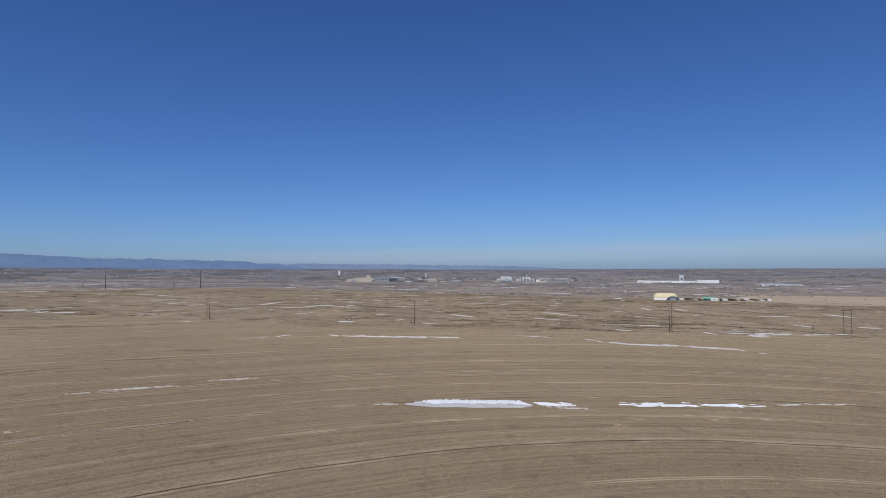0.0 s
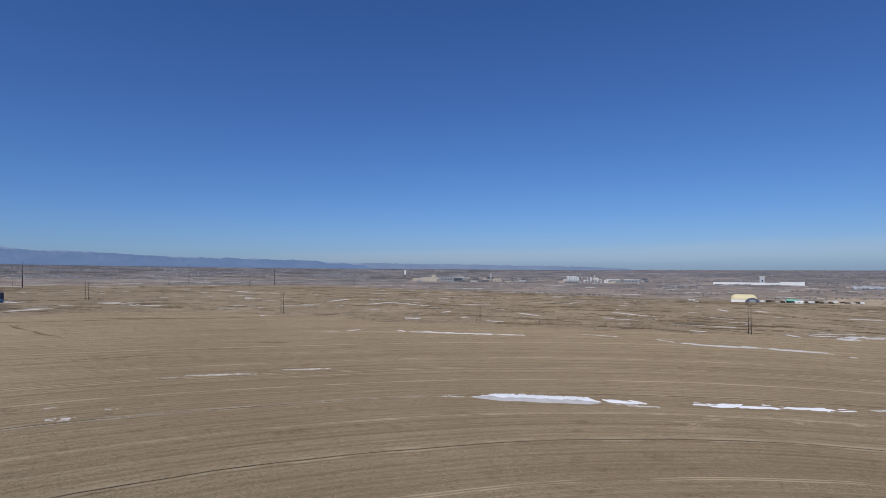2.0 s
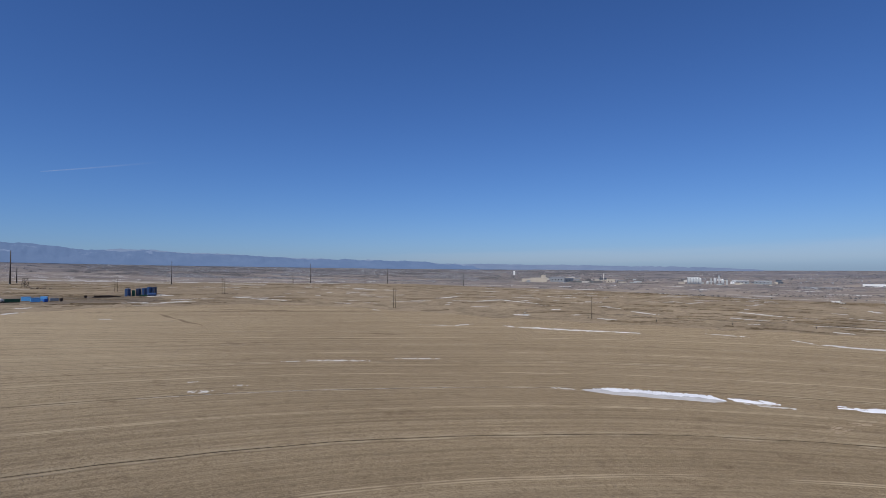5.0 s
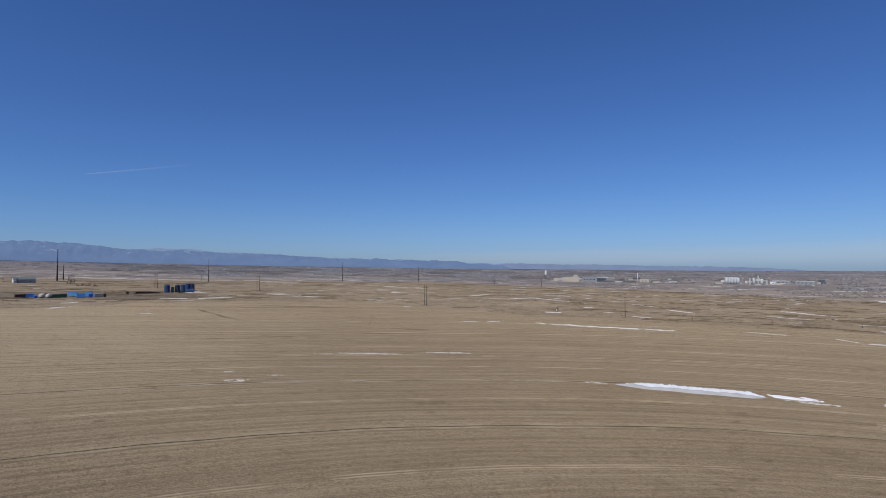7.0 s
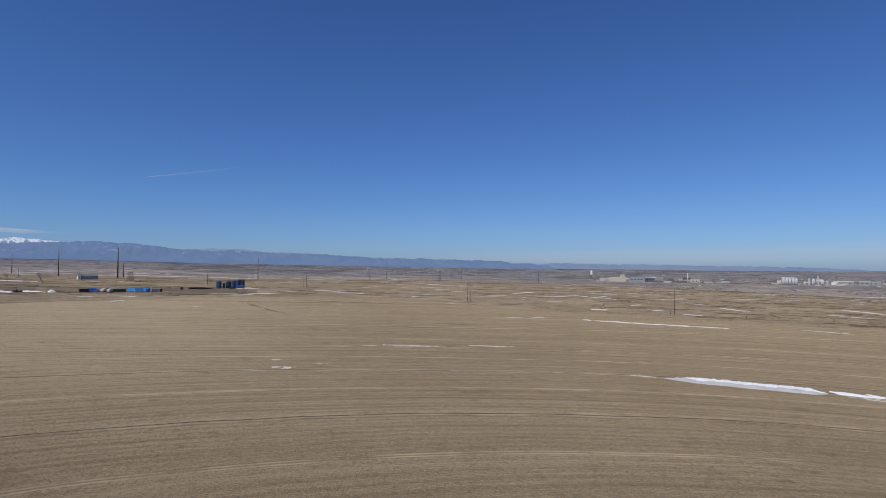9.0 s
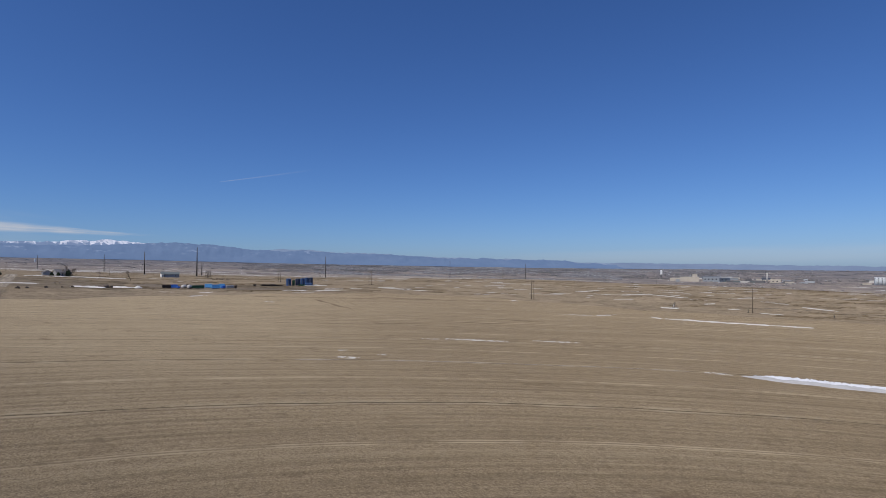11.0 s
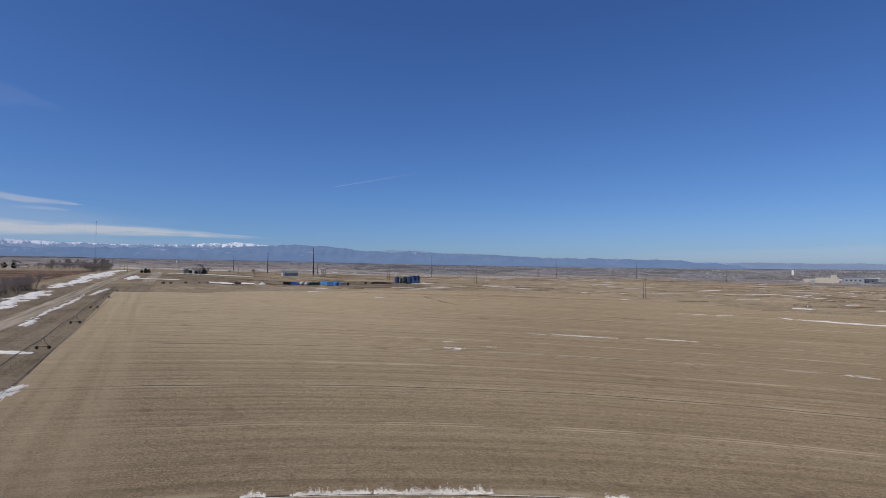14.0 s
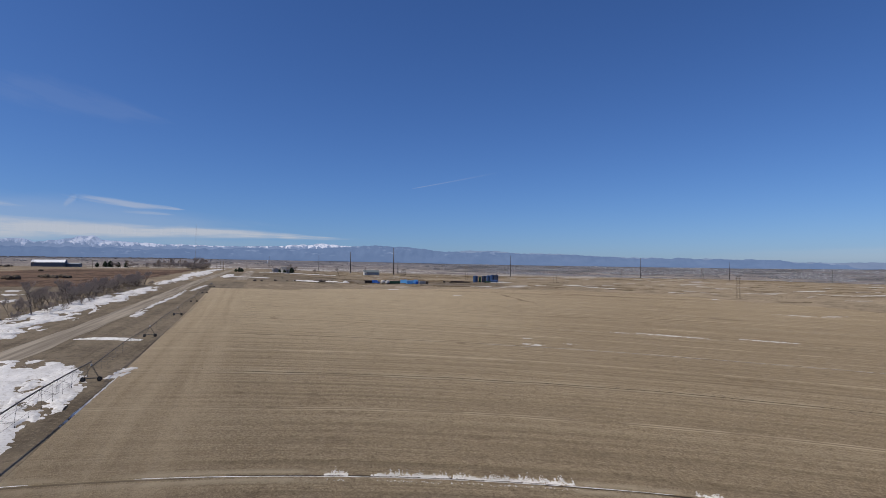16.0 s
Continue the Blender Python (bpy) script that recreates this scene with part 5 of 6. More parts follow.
# container yard
container(57.75, 496, 6.0, 2.6, 2.27, MAT_DARK, "dark open steel bin on bare ground", 8)
container(57.1, 500, 4.9, 2.6, 2.5, MAT_MIDBLUE, "mid-blue steel container on bare ground", -6)
container(56.75, 492, 1.8, 2.0, 1.5, MAT_MIDBLUE, "short blue steel container on bare ground", 30)
lying_tank(56.3, 494, 2.5, 3.6, MAT_OFFWHITE, "dusty white horizontal tank on saddles", 62)
lying_tank(55.85, 490, 2.6, 3.6, MAT_OFFWHITE, "dusty white horizontal tank on saddles", 70)
lying_tank(56.0, 502, 2.4, 3.4, MAT_DARK, "dark brown horizontal tank behind white tanks", 60)
container(55.1, 494, 8.6, 2.6, 2.4, MAT_GREEN, "long dark green steel container", 6)
container(55.65, 488, 1.2, 1.4, 1.1, MAT_DARK, "small dark steel cabinet", 4)
container(54.2, 506, 5.4, 2.6, 3.2, MAT_SKYBLUE, "bright blue steel container on bare ground", -14)
container(53.6, 492, 5.6, 2.8, 3.1, MAT_SKYBLUE, "bright blue steel container on bare ground", 9)
container(53.0, 504, 4.2, 2.6, 3.3, MAT_SKYBLUE, "bright blue steel container on bare ground", -12)
container(52.9, 495, 2.6, 2.2, 2.2, MAT_MIDBLUE, "mid-blue steel container on bare ground", 24)
container(52.3, 500, 5.4, 2.4, 2.2, MAT_GREY, "grey steel container on bare ground", 10)
container(51.82, 497, 1.6, 2.0, 2.3, MAT_DARK, "small dark steel cabinet", 10)


# ---- buildings ----
def gable(bm_wall, bm_roof, x0, x1, y0, y1, eave, ridge, over=0.5, thick=0.25):
    """Walls with gable ends and two roof slabs; the ridge runs along x."""
    ym = (y0 + y1) / 2
    ring = [(y0, -1.0), (y1, -1.0), (y1, eave), (ym, ridge), (y0, eave)]
    a = [bm_wall.verts.new((x0, y, z)) for y, z in ring]
    b = [bm_wall.verts.new((x1, y, z)) for y, z in ring]
    bm_wall.faces.new(a[::-1])
    bm_wall.faces.new(b)
    for k in range(5):
        bm_wall.faces.new((a[k], b[k], b[(k + 1) % 5], a[(k + 1) % 5])) if k not in (2, 3) else None
    slope = (ridge - eave) / (ym - y0)
    for s, ye in ((-1, y0), (1, y1)):
        yo, zo = ye + s * over, eave - slope * over
        pts = [(yo, zo), (ym, ridge), (ym, ridge + thick), (yo, zo + thick)]
        p = [bm_roof.verts.new((x0 - over, y, z + 0.03)) for y, z in pts]
        q = [bm_roof.verts.new((x1 + over, y, z + 0.03)) for y, z in pts]
        bm_roof.faces.new(p[::s])
        bm_roof.faces.new(q[::-s])
        for k in range(4):
            f = (p[k], q[k], q[(k + 1) % 4], p[(k + 1) % 4])
            bm_roof.faces.new(f[::-s])


def shed(name, b, r, turn, length, deep, eave, ridge, wall, roof, label, openings=(), category="building", door=None):
    x, y = polar(b, r)
    t = thing(name, x, y, b + turn, label, category)
    bw, br = bmesh.new(), bmesh.new()
    gable(bw, br, -length / 2, length / 2, -deep / 2, deep / 2, eave, ridge)
    part("wall", bw, wall, t)
    part("roof", br, roof, t)
    for ox, oz, ow, oh in openings:
        bm = bmesh.new()
        box(bm, (ox - ow / 2, -deep / 2 - 0.08, oz), (ox + ow / 2, -deep / 2 + 0.1, oz + oh))
        if oz > 0.5:
            w = part("window", bm, MAT_WINDOW, t)
            bm = bmesh.new()
            for s in (-1, 1):
                box(bm, (ox + s * ow / 2 - 0.08, -deep / 2 - 0.14, oz - 0.1), (ox + s * ow / 2 + 0.08, -deep / 2 - 0.06, oz + oh + 0.1))
            part("frame", bm, MAT_WHITE, w)
        else:
            part("door", bm, door or MAT_SLATE, t)
    return t


shed("farm_shed", 57.35, 820, 6, 17, 12, 4.2, 7.0, MAT_GREY, MAT_TEAL, "long grey shed with a pale teal roof", ((-6, 0, 4, 3.6), (4, 1.5, 1.5, 1.2)), door=MAT_GREY)
shed("shed_gable_wing", 58.12, 817, 6, 3.0, 12.6, 4.3, 7.2, MAT_WHITE, MAT_TEAL, "white gable end bay of a farm shed", ((0, 0, 2.0, 2.6),), door=MAT_GREY)
shed("farm_house", 65.7, 690, 20, 13, 9, 3.4, 6.6, MAT_SIDING, MAT_SHINGLE, "pale grey farmhouse with a shingled roof",
     ((-5, 1.2, 1.6, 1.6), (-1, 0, 1.4, 2.3), (3, 1.2, 2.0, 1.6), (6, 1.2, 1.4, 1.6)), "house")
shed("farm_house_garage", 66.75, 684, 100, 7, 7, 2.8, 5.0, MAT_SIDING, MAT_SHINGLE, "pale grey garage with a gabled roof", ((0, 0, 5, 2.6),), "house")
shed("cattle_barn", 85.2, 985, -14, 40, 16, 6.0, 9.6, MAT_SLATE, MAT_WHITE, "long blue-grey barn with a pale metal roof", ((-12, 0, 5, 4), (-2, 0, 5, 4), (9, 0, 5, 4)))
shed("barn_lean_to", 83.55, 985, -14, 20, 12, 4.2, 5.6, MAT_SLATE, MAT_GREY, "low dark lean-to beside a long barn", ((-5, 0, 4, 3.2), (4, 0, 4, 3.2)))


def quonset(b, r, turn, length, deep, tall):
    x, y = polar(b, r)
    t = thing("quonset_barn", x, y, b + turn, "large pale yellow arched-roof barn with white walls", "barn")
    bm = bmesh.new()
    n = 16
    prof = [(-deep / 2 * math.cos(math.pi * k / n), 3.5 + (tall - 3.5) * math.sin(math.pi * k / n)) for k in range(n + 1)]
    rows = []
    for i in range(15):
        px = -length / 2 + length * i / 14
        round_off = {0: 0.5, 1: 0.84, 13: 0.84, 14: 0.5}.get(i, 1.0)
        rows.append([bm.verts.new((px, yy * (0.7 + 0.3 * round_off), 3.5 + (zz - 3.5) * round_off)) for yy, zz in prof])
    for i in range(14):
        for k in range(n):
            bm.faces.new((rows[i][k], rows[i + 1][k], rows[i + 1][k + 1], rows[i][k + 1]))
    part("roof", bm, MAT_CREAM, t, "pale yellow arched roof")
    for k in range(2, 13, 2):
        bm = bmesh.new()
        px = -length / 2 + length * k / 14
        for j in range(n):
            tube(bm, (px, prof[j][0] * 1.005, prof[j][1] + 0.05), (px, prof[j + 1][0] * 1.005, prof[j + 1][1] + 0.05), 0.14, sides=4)
        part("roof_rib", bm, MAT_CREAM, t)
    bm = bmesh.new()
    for s in (-1, 1):
        box(bm, (-length / 2, s * deep / 2 - 0.2, -3), (length / 2, s * deep / 2 + 0.2, 3.55))
    part("side_wall", bm, MAT_WHITE, t)
    for s in (-1, 1):
        bm = bmesh.new()
        vs = [bm.verts.new((s * (length / 2 - 0.15), yy * 0.84, min(zz, 3.5 + 0.48 * (zz - 3.5)))) for yy, zz in [(deep / 2, -3)] + [(-deep / 2, -3)] + prof]
        bm.faces.new(vs if s > 0 else vs[::-1])
        part("end_wall", bm, MAT_OFFWHITE, t)
    bm = bmesh.new()
    ring = [(9.5 + 8.5 * -math.cos(math.pi * k / 12), 6.2 * math.sin(math.pi * k / 12)) for k in range(13)]
    a = [bm.verts.new((q, -deep / 2 - 6, z)) for q, z in ring]
    c = [bm.verts.new((q, -deep / 2 + 0.5, z)) for q, z in ring]
    for k in range(12):
        bm.faces.new((a[k], a[k + 1], c[k + 1], c[k]))
    bm.faces.new(a[::-1])
    bay = part("arched_bay", bm, MAT_SLATE, t, "blue-grey arched annexe")
    bm = bmesh.new()
    box(bm, (6, -deep / 2 - 6.15, -0.5), (13, -deep / 2 - 5.9, 4.2))
    part("door", bm, MAT_GREY, bay)


quonset(-21.5, 850, 2, 30, 15, 10.4)


def vehicle(b, r, length, wide, tall, material, label, turn=0, cab=True):
    """A parked truck or trailer with cab, bed and wheels."""
    x, y = polar(b, r)
    t = thing("parked_truck", x, y, b + turn, label, "truck", "parked trucks")
    bm = bmesh.new()
    box(bm, (-length / 2, -wide / 2, 0.6), (length * (0.2 if cab else 0.5), wide / 2, tall), 0.08)
    part("bed", bm, material, t)
    if cab:
        bm = bmesh.new()
        box(bm, (length * 0.22, -wide / 2, 0.6), (length / 2, wide / 2, tall * 0.9), 0.15)
        c = part("cab", bm, material, t)
        bm = bmesh.new()
        box(bm, (length * 0.28, -wide / 2 - 0.02, tall * 0.55), (length * 0.44, wide / 2 + 0.02, tall * 0.8))
        part("window", bm, MAT_WINDOW, c)
    for px in (-0.35, 0.35):
        for s in (-1, 1):
            bm = bmesh.new()
            tube(bm, (px * length, s * wide / 2 - 0.15, 0.45), (px * length, s * wide / 2 + 0.15, 0.45), 0.48, sides=14)
            part("wheel", bm, MAT_TYRE, t)


rng = random.Random(11)
YARD = ((MAT_DARK, "dark rusty truck"), (MAT_WHITE, "white truck"), (MAT_DARK, "dark farm truck"), (MAT_SOILPILE, "brown dusty trailer"), (MAT_OFFWHITE, "dusty white trailer"))
for k in range(22):
    m, what = YARD[k % 5]
    b = -22.6 - k * 0.36 + rng.uniform(-0.1, 0.1)
    vehicle(b, rng.uniform(848, 905), rng.uniform(4.5, 8.5), 2.4, rng.uniform(1.9, 3.4), m, what + " parked in the barn yard", rng.uniform(-70, 70), k % 3 != 2)
shed("green_shed", -25.2, 880, 8, 13, 8, 3.0, 4.6, MAT_GREEN, plain("mint_green_roof_sheet", (0.16, 0.42, 0.30), 0.6, 0.4, 0, 0.15), "small shed with a mint green roof", ((0, 0, 4, 2.6),))
shed("white_trailer_house", -25.7, 850, 2, 9, 4, 2.4, 3.1, MAT_WHITE, MAT_WHITE, "small white trailer in the barn yard", ((0, 1.0, 1.2, 1.0),))
vehicle(-17.4, 850, 5, 2.2, 2.0, MAT_WHITE, "white truck parked in the grass", 10)
vehicle(-17.1, 852, 5, 2.2, 2.0, MAT_WHITE, "white truck parked in the grass", -20)
vehicle(-17.7, 700, 5, 2.0, 1.6, MAT_OFFWHITE, "small pale truck parked on the slope", 40)


# ---- far works ----
def hall(name, b, r, turn, length, deep, tall, wall, roof, label, category="building", lit=True):
    """A flat-roofed works hall with parapet, bays of windows and roof units."""
    x, y = polar(b, r)
    t = thing(name, x, y, b + turn, label, category)
    bm = bmesh.new()
    box(bm, (-length / 2, -deep / 2, -8), (length / 2, deep / 2, tall), 0.1)
    part("wall", bm, wall, t)
    bm = bmesh.new()
    box(bm, (-length / 2 - 0.4, -deep / 2 - 0.4, tall + 0.01), (length / 2 + 0.4, deep / 2 + 0.4, tall + 0.9), 0.1)
    part("roof", bm, roof, t)
    k = -length / 2 + 7
    while lit and k < length / 2 - 5:
        bm = bmesh.new()
        box(bm, (k, -deep / 2 - 0.15, tall * 0.35), (k + 4.5, -deep / 2 + 0.1, tall * 0.62))
        part("window", bm, MAT_WINDOW, t)
        k += 13
    return t


def silo(b, r, dia, tall, label):
    x, y = polar(b, r)
    t = thing("grain_silo", x, y, 0, label, "silo", "grain silos")
    bm = bmesh.new()
    tube(bm, (0, 0, -3), (0, 0, tall), dia / 2, sides=20)
    part("shell", bm, MAT_CONCRETE, t, "", True)
    bm = bmesh.new()
    tube(bm, (0, 0, tall), (0, 0, tall + dia * 0.18), dia / 2 + 0.2, dia * 0.08, 20)
    part("roof", bm, MAT_WHITE, t)


SILO = "pale concrete grain silo in a row"
for k in range(5):
    silo(-5.95 - k * 0.235, 2400, 8.8, 22, SILO)
hall("grain_store", -6.3, 2520, 0, 46, 30, 24, MAT_GREY, MAT_WHITE, "white flat-roofed grain store behind silos")
for k, (db, w, h) in enumerate(((0, 10, 16), (0.3, 9, 24), (0.62, 12, 30), (0.95, 8, 34), (1.25, 12, 26), (1.6, 10, 18))):
    if k % 2 == 0:
        silo(-7.5 - db, 2420, w * 0.8, h * 0.72, "grey steel grain bin beside the elevator")
    else:
        hall("elevator_house", -7.5 - db, 2432, 0, w * 0.55, 8, h, MAT_CONCRETE, MAT_GREY, "slender grey grain elevator tower", "elevator", False)
hall("warehouse", -9.5 - 0.1, 2520, 0, 20, 20, 9, MAT_WHITE, MAT_WHITE, "white works hall beside the elevator")
hall("warehouse", -10.2, 2560, 0, 60, 30, 12, MAT_GREY, MAT_WHITE, "pale warehouse with a white roof")
hall("warehouse", -11.95, 2560, 0, 62, 30, 12, MAT_GREY, MAT_WHITE, "pale warehouse with a white roof")
hall("glasshouse_works", -21.65, 2450, 0, 222, 60, 7, MAT_WHITE, MAT_WHITE, "very long low white works hall", "building", False)
hall("glasshouse_works", -25.2, 2440, 0, 78, 60, 11, MAT_WHITE, MAT_WHITE, "long white works hall", "building", False)
hall("works_tower", -22.95, 2500, 0, 17, 17, 30, MAT_CONCRETE, MAT_WHITE, "square pale works tower")
hall("factory", 8.0, 2460, 0, 70, 40, 17, MAT_BEIGE, MAT_BEIGE, "beige factory block with flat roofs", "factory", False)
hall("factory", 9.1, 2470, 0, 50, 40, 12, MAT_BEIGE, MAT_BEIGE, "low beige factory wing", "factory", False)
hall("factory", 7.55, 2500, 0, 18, 20, 27, MAT_BEIGE, MAT_BEIGE, "tall beige factory block", "factory")
hall("factory", 6.2, 2480, 0, 60, 40, 20, MAT_GREY, MAT_SLATE, "grey factory block with many units", "factory")
hall("factory", 5.2, 2500, 0, 50, 40, 16, MAT_SLATE, MAT_GREY, "dark grey factory block", "factory")
hall("factory", 3.6, 2480, 0, 130, 40, 4, MAT_TEAL, MAT_TEAL, "long low factory hall with a dull green roof", "factory", False)
hall("factory", 1.1, 2470, 0, 34, 30, 13, MAT_BEIGE, MAT_BEIGE, "beige works block beside a chimney", "factory")
hall("factory", 0.2, 2490, 0, 26, 24, 9, MAT_SHINGLE, MAT_GREY, "dark flat-roofed works block by the chimney", "factory")

works = random.Random(91)
for lo, hi, count in ((-2.5, 10.5, 34), (-13.5, -5.0, 20)):
    for k in range(count):
        wall = works.choice((MAT_BEIGE, MAT_GREY, MAT_CONCRETE, MAT_OFFWHITE, MAT_SHINGLE, MAT_SLATE))
        hall("works_shed", works.uniform(lo, hi), works.uniform(2300, 2900), works.uniform(-8, 8), works.uniform(8, 34), works.uniform(8, 20), works.uniform(3, 9),
             wall, works.choice((wall, MAT_GREY, MAT_SHINGLE)), "small flat-roofed shed among the valley works", "building", False)


def chimney(b, r, tall, rad, label, material, name="works_chimney"):
    x, y = polar(b, r)
    t = thing(name, x, y, 0, label, "chimney")
    bm = bmesh.new()
    tube(bm, (0, 0, -3), (0, 0, tall), rad, rad * 0.7, 16)
    part("shaft", bm, material, t, "", True)
    bm = bmesh.new()
    tube(bm, (0, 0, tall - 0.5), (0, 0, tall + 0.4), rad * 0.85, rad * 0.85, 16)
    part("rim", bm, MAT_GREY, t)


chimney(1.73, 2470, 38, 2.6, "tall pale works chimney", MAT_OFFWHITE)


def water_tower(b, r, dia, tall):
    x, y = polar(b, r)
    t = thing("water_tower", x, y, 0, "white standpipe water tower over the town", "water tower")
    bm = bmesh.new()
    tube(bm, (0, 0, -3), (0, 0, tall), dia / 2, sides=24)
    part("shell", bm, MAT_WHITE, t, "", False)
    bm = bmesh.new()
    tube(bm, (0, 0, tall), (0, 0, tall + dia * 0.15), dia / 2, dia * 0.1, 24)
    part("roof", bm, MAT_WHITE, t)
    bm = bmesh.new()
    tube(bm, (dia * 1.15, 0, -3), (dia * 1.15, 0, tall * 1.35), 1.0, 0.7, 8)
    part("antenna_mast", bm, MAT_GREY, t)


water_tower(10.45, 3400, 11, 24)
water_tower(67.6, 3500, 6, 15)

# ---- trees ----
def bare_tree(seed, tall, spread, levels=5, lean=0.1, stems=1):
    """A leafless tree: tapered limbs that fork, and a haze of twigs."""
    rng = random.Random(seed)
    limbs, twigs = bmesh.new(), bmesh.new()

    def grow(p, d, length, r, level):
        q = p + d * length
        tube(limbs if level < 3 else twigs, p, q, r, r * 0.62, 6 if level < 2 else 4 if level < 3 else 3)
        if level >= levels:
            return
        n = rng.choice((2, 3, 3)) if level < 3 else rng.choice((4, 5))
        for k in range(n):
            turn = rng.uniform(0, 2 * math.pi)
            side = Vector((math.cos(turn), math.sin(turn), rng.uniform(-0.1, 0.5)))
            nd = (d * rng.uniform(0.8, 1.2) + side * spread * rng.uniform(0.35, 1.05) + Vector((0, 0, 0.2))).normalized()
            start = p + d * length * rng.uniform(0.55, 1.0)
            grow(start, nd, length * rng.uniform(0.58, 0.8), max(0.012, r * rng.uniform(0.42, 0.6)), level + 1)

    for k in range(stems):
        a = rng.uniform(0, 6.28)
        d = Vector((lean * math.cos(a), lean * math.sin(a), 1)).normalized()
        grow(Vector((0.5 * k * math.cos(a), 0.5 * k * math.sin(a), -0.2)), d, tall * 0.34, tall * 0.020 / math.sqrt(stems), 0)
    return limbs, twigs


def tree_source(seed, tall, spread, levels, stems, label, lean=0.12, category="tree"):
    limbs, twigs = bare_tree(seed, tall, spread, levels, lean, stems)
    t = new("bare_shrub" if category == "shrub" else "bare_tree")
    tagged(t, label, category, "bare trees")
    part("trunk", limbs, MAT_BARK, t)
    part("crown", twigs, MAT_TWIG, t, "grey-brown leafless twigs")
    return t


BARE = "leafless grey-brown tree beside the snowy ditch"
SHRUB = "dense leafless brown shrub beside the ditch"
sources = [tree_source(3, 13, 0.75, 6, 1, BARE, 0.35), tree_source(8, 12.0, 0.7, 6, 2, BARE, 0.3), tree_source(21, 11.0, 0.8, 6, 1, BARE, 0.4),
           tree_source(30, 7.0, 0.75, 5, 4, SHRUB, 0.4, "shrub"), tree_source(41, 8.0, 0.7, 5, 5, SHRUB, 0.35, "shrub")]
used = set()


def plant(k, x, y, size, turn):
    m = pose(x, y, ground_z(x, y), 0, 0, turn) @ Matrix.Scale(size, 4)
    src = sources[k]
    if k not in used:
        used.add(k)
        src.matrix_basis = m
        return src
    ob = copy_thing(src, Matrix.Identity(4))
    ob.matrix_basis = m
    return ob


rng = random.Random(77)
for k, (s, n) in enumerate(((188, -63.5), (200, -65.5), (213, -67), (224, -65), (236, -67.5), (250, -66), (262, -67), (275, -67.5), (288, -66), (300, -66.5), (314, -66), (328, -65), (342, -64.5))):
    x, y = along_road(s, n)
    plant(k % 3, x, y, rng.uniform(0.62, 0.98), rng.uniform(0, 360))
for k in range(36):
    s = 222 + k * 3.6 + rng.uniform(-2, 2)
    x, y = along_road(s, -66.5 + rng.uniform(-3.5, 2.5))
    plant(3 + k % 2, x, y, rng.uniform(0.5, 1.0), rng.uniform(0, 360))
for k in range(120):
    s = rng.uniform(780, 1080) if k % 3 else rng.uniform(640, 800)
    n = rng.uniform(-185, -95) if k % 3 else rng.uniform(-84, -70)
    x, y = along_road(s, n)
    plant(3 + k % 2 if k % 7 else k % 3, x, y, rng.uniform(0.85, 1.35), rng.uniform(0, 360))
for k in range(46):
    x, y = along_road(rng.uniform(186, 348), -68.5 + rng.uniform(-3, 3))
    plant(3 + k % 2, x, y, rng.uniform(0.45, 0.95), rng.uniform(0, 360))
for k in range(56):
    x, y = along_road(rng.uniform(150, 350), -65 + rng.uniform(-5, 5))
    plant(3 + k % 2, x, y, rng.uniform(0.18, 0.4), rng.uniform(0, 360))
plant(3, *polar(66.0, 478), 0.55, 40)
for b, r in ((66.9, 700), (65.0, 690), (65.5, 674), (65.2, 684), (65.75, 668), (65.1, 672), (62.9, 650), (60.6, 640), (86.4, 960), (80.6, 1050), (79.4, 1000), (78.0, 980)):
    x, y = polar(b, r)
    plant(rng.randrange(3), x, y, rng.uniform(0.6, 1.0), rng.uniform(0, 360))


def conifer(x, y, tall, label="dark green conifer beside the farmhouse"):
    t = thing("conifer_tree", x, y, random.Random(int(x)).uniform(0, 360), label, "tree", "conifers")
    rng = random.Random(int(x * 7 + y))
    bm = bmesh.new()
    tube(bm, (0, 0, -0.2), (0, 0, tall * 0.9), tall * 0.022, tall * 0.006, 7)
    part("trunk", bm, MAT_BARK, t)
    bm = bmesh.new()
    for k in range(150):
        f = rng.random() ** 0.8
        z = tall * (0.04 + 0.94 * f)
        reach = tall * 0.46 * math.sin(math.pi * (0.20 + 0.76 * f)) ** 0.8 * rng.uniform(0.5, 1.15) + 0.15
        a = rng.uniform(0, 6.283)
        tip = Vector((reach * math.cos(a), reach * math.sin(a), z - reach * 0.25))
        w = Vector((-math.sin(a), math.cos(a), 0)) * (0.22 * reach + 0.12)
        base = Vector((0, 0, z))
        vs = [bm.verts.new(p) for p in (base, base + (tip - base) * 0.6 + w, tip, base + (tip - base) * 0.6 - w, base + (tip - base) * 0.5 + Vector((0, 0, 0.3 * reach + 0.1)))]
        for f3 in ((0, 1, 4), (1, 2, 4), (2, 3, 4), (3, 0, 4), (0, 3, 2, 1)):
            bm.faces.new([vs[q] for q in f3])
    part("crown", bm, MAT_NEEDLE, t)


for b, r, tall in ((65.25, 676, 7), (66.4, 668, 4), (70.1, 640, 5), (69.85, 645, 4.2), (70.4, 644, 3.4), (65.95, 672, 4)):
    conifer(*polar(b, r), tall)
for b, r, tall in ((81.2, 960, 9), (80.8, 965, 10), (80.2, 970, 8), (79.6, 940, 8), (81.8, 968, 7)):
    conifer(*polar(b, r), tall, "dark green conifer in a shelter belt")


# ---- yard clutter ----
def lump(name, x, y, length, deep, tall, material, label, category, seed, pieces=14):
    """A heap of broken blocks or bales."""
    t = thing(name, x, y, seed * 37 % 360 if pieces < 6 else 15, label, category)
    rng = random.Random(seed)
    for k in range(pieces):
        bm = bmesh.new()
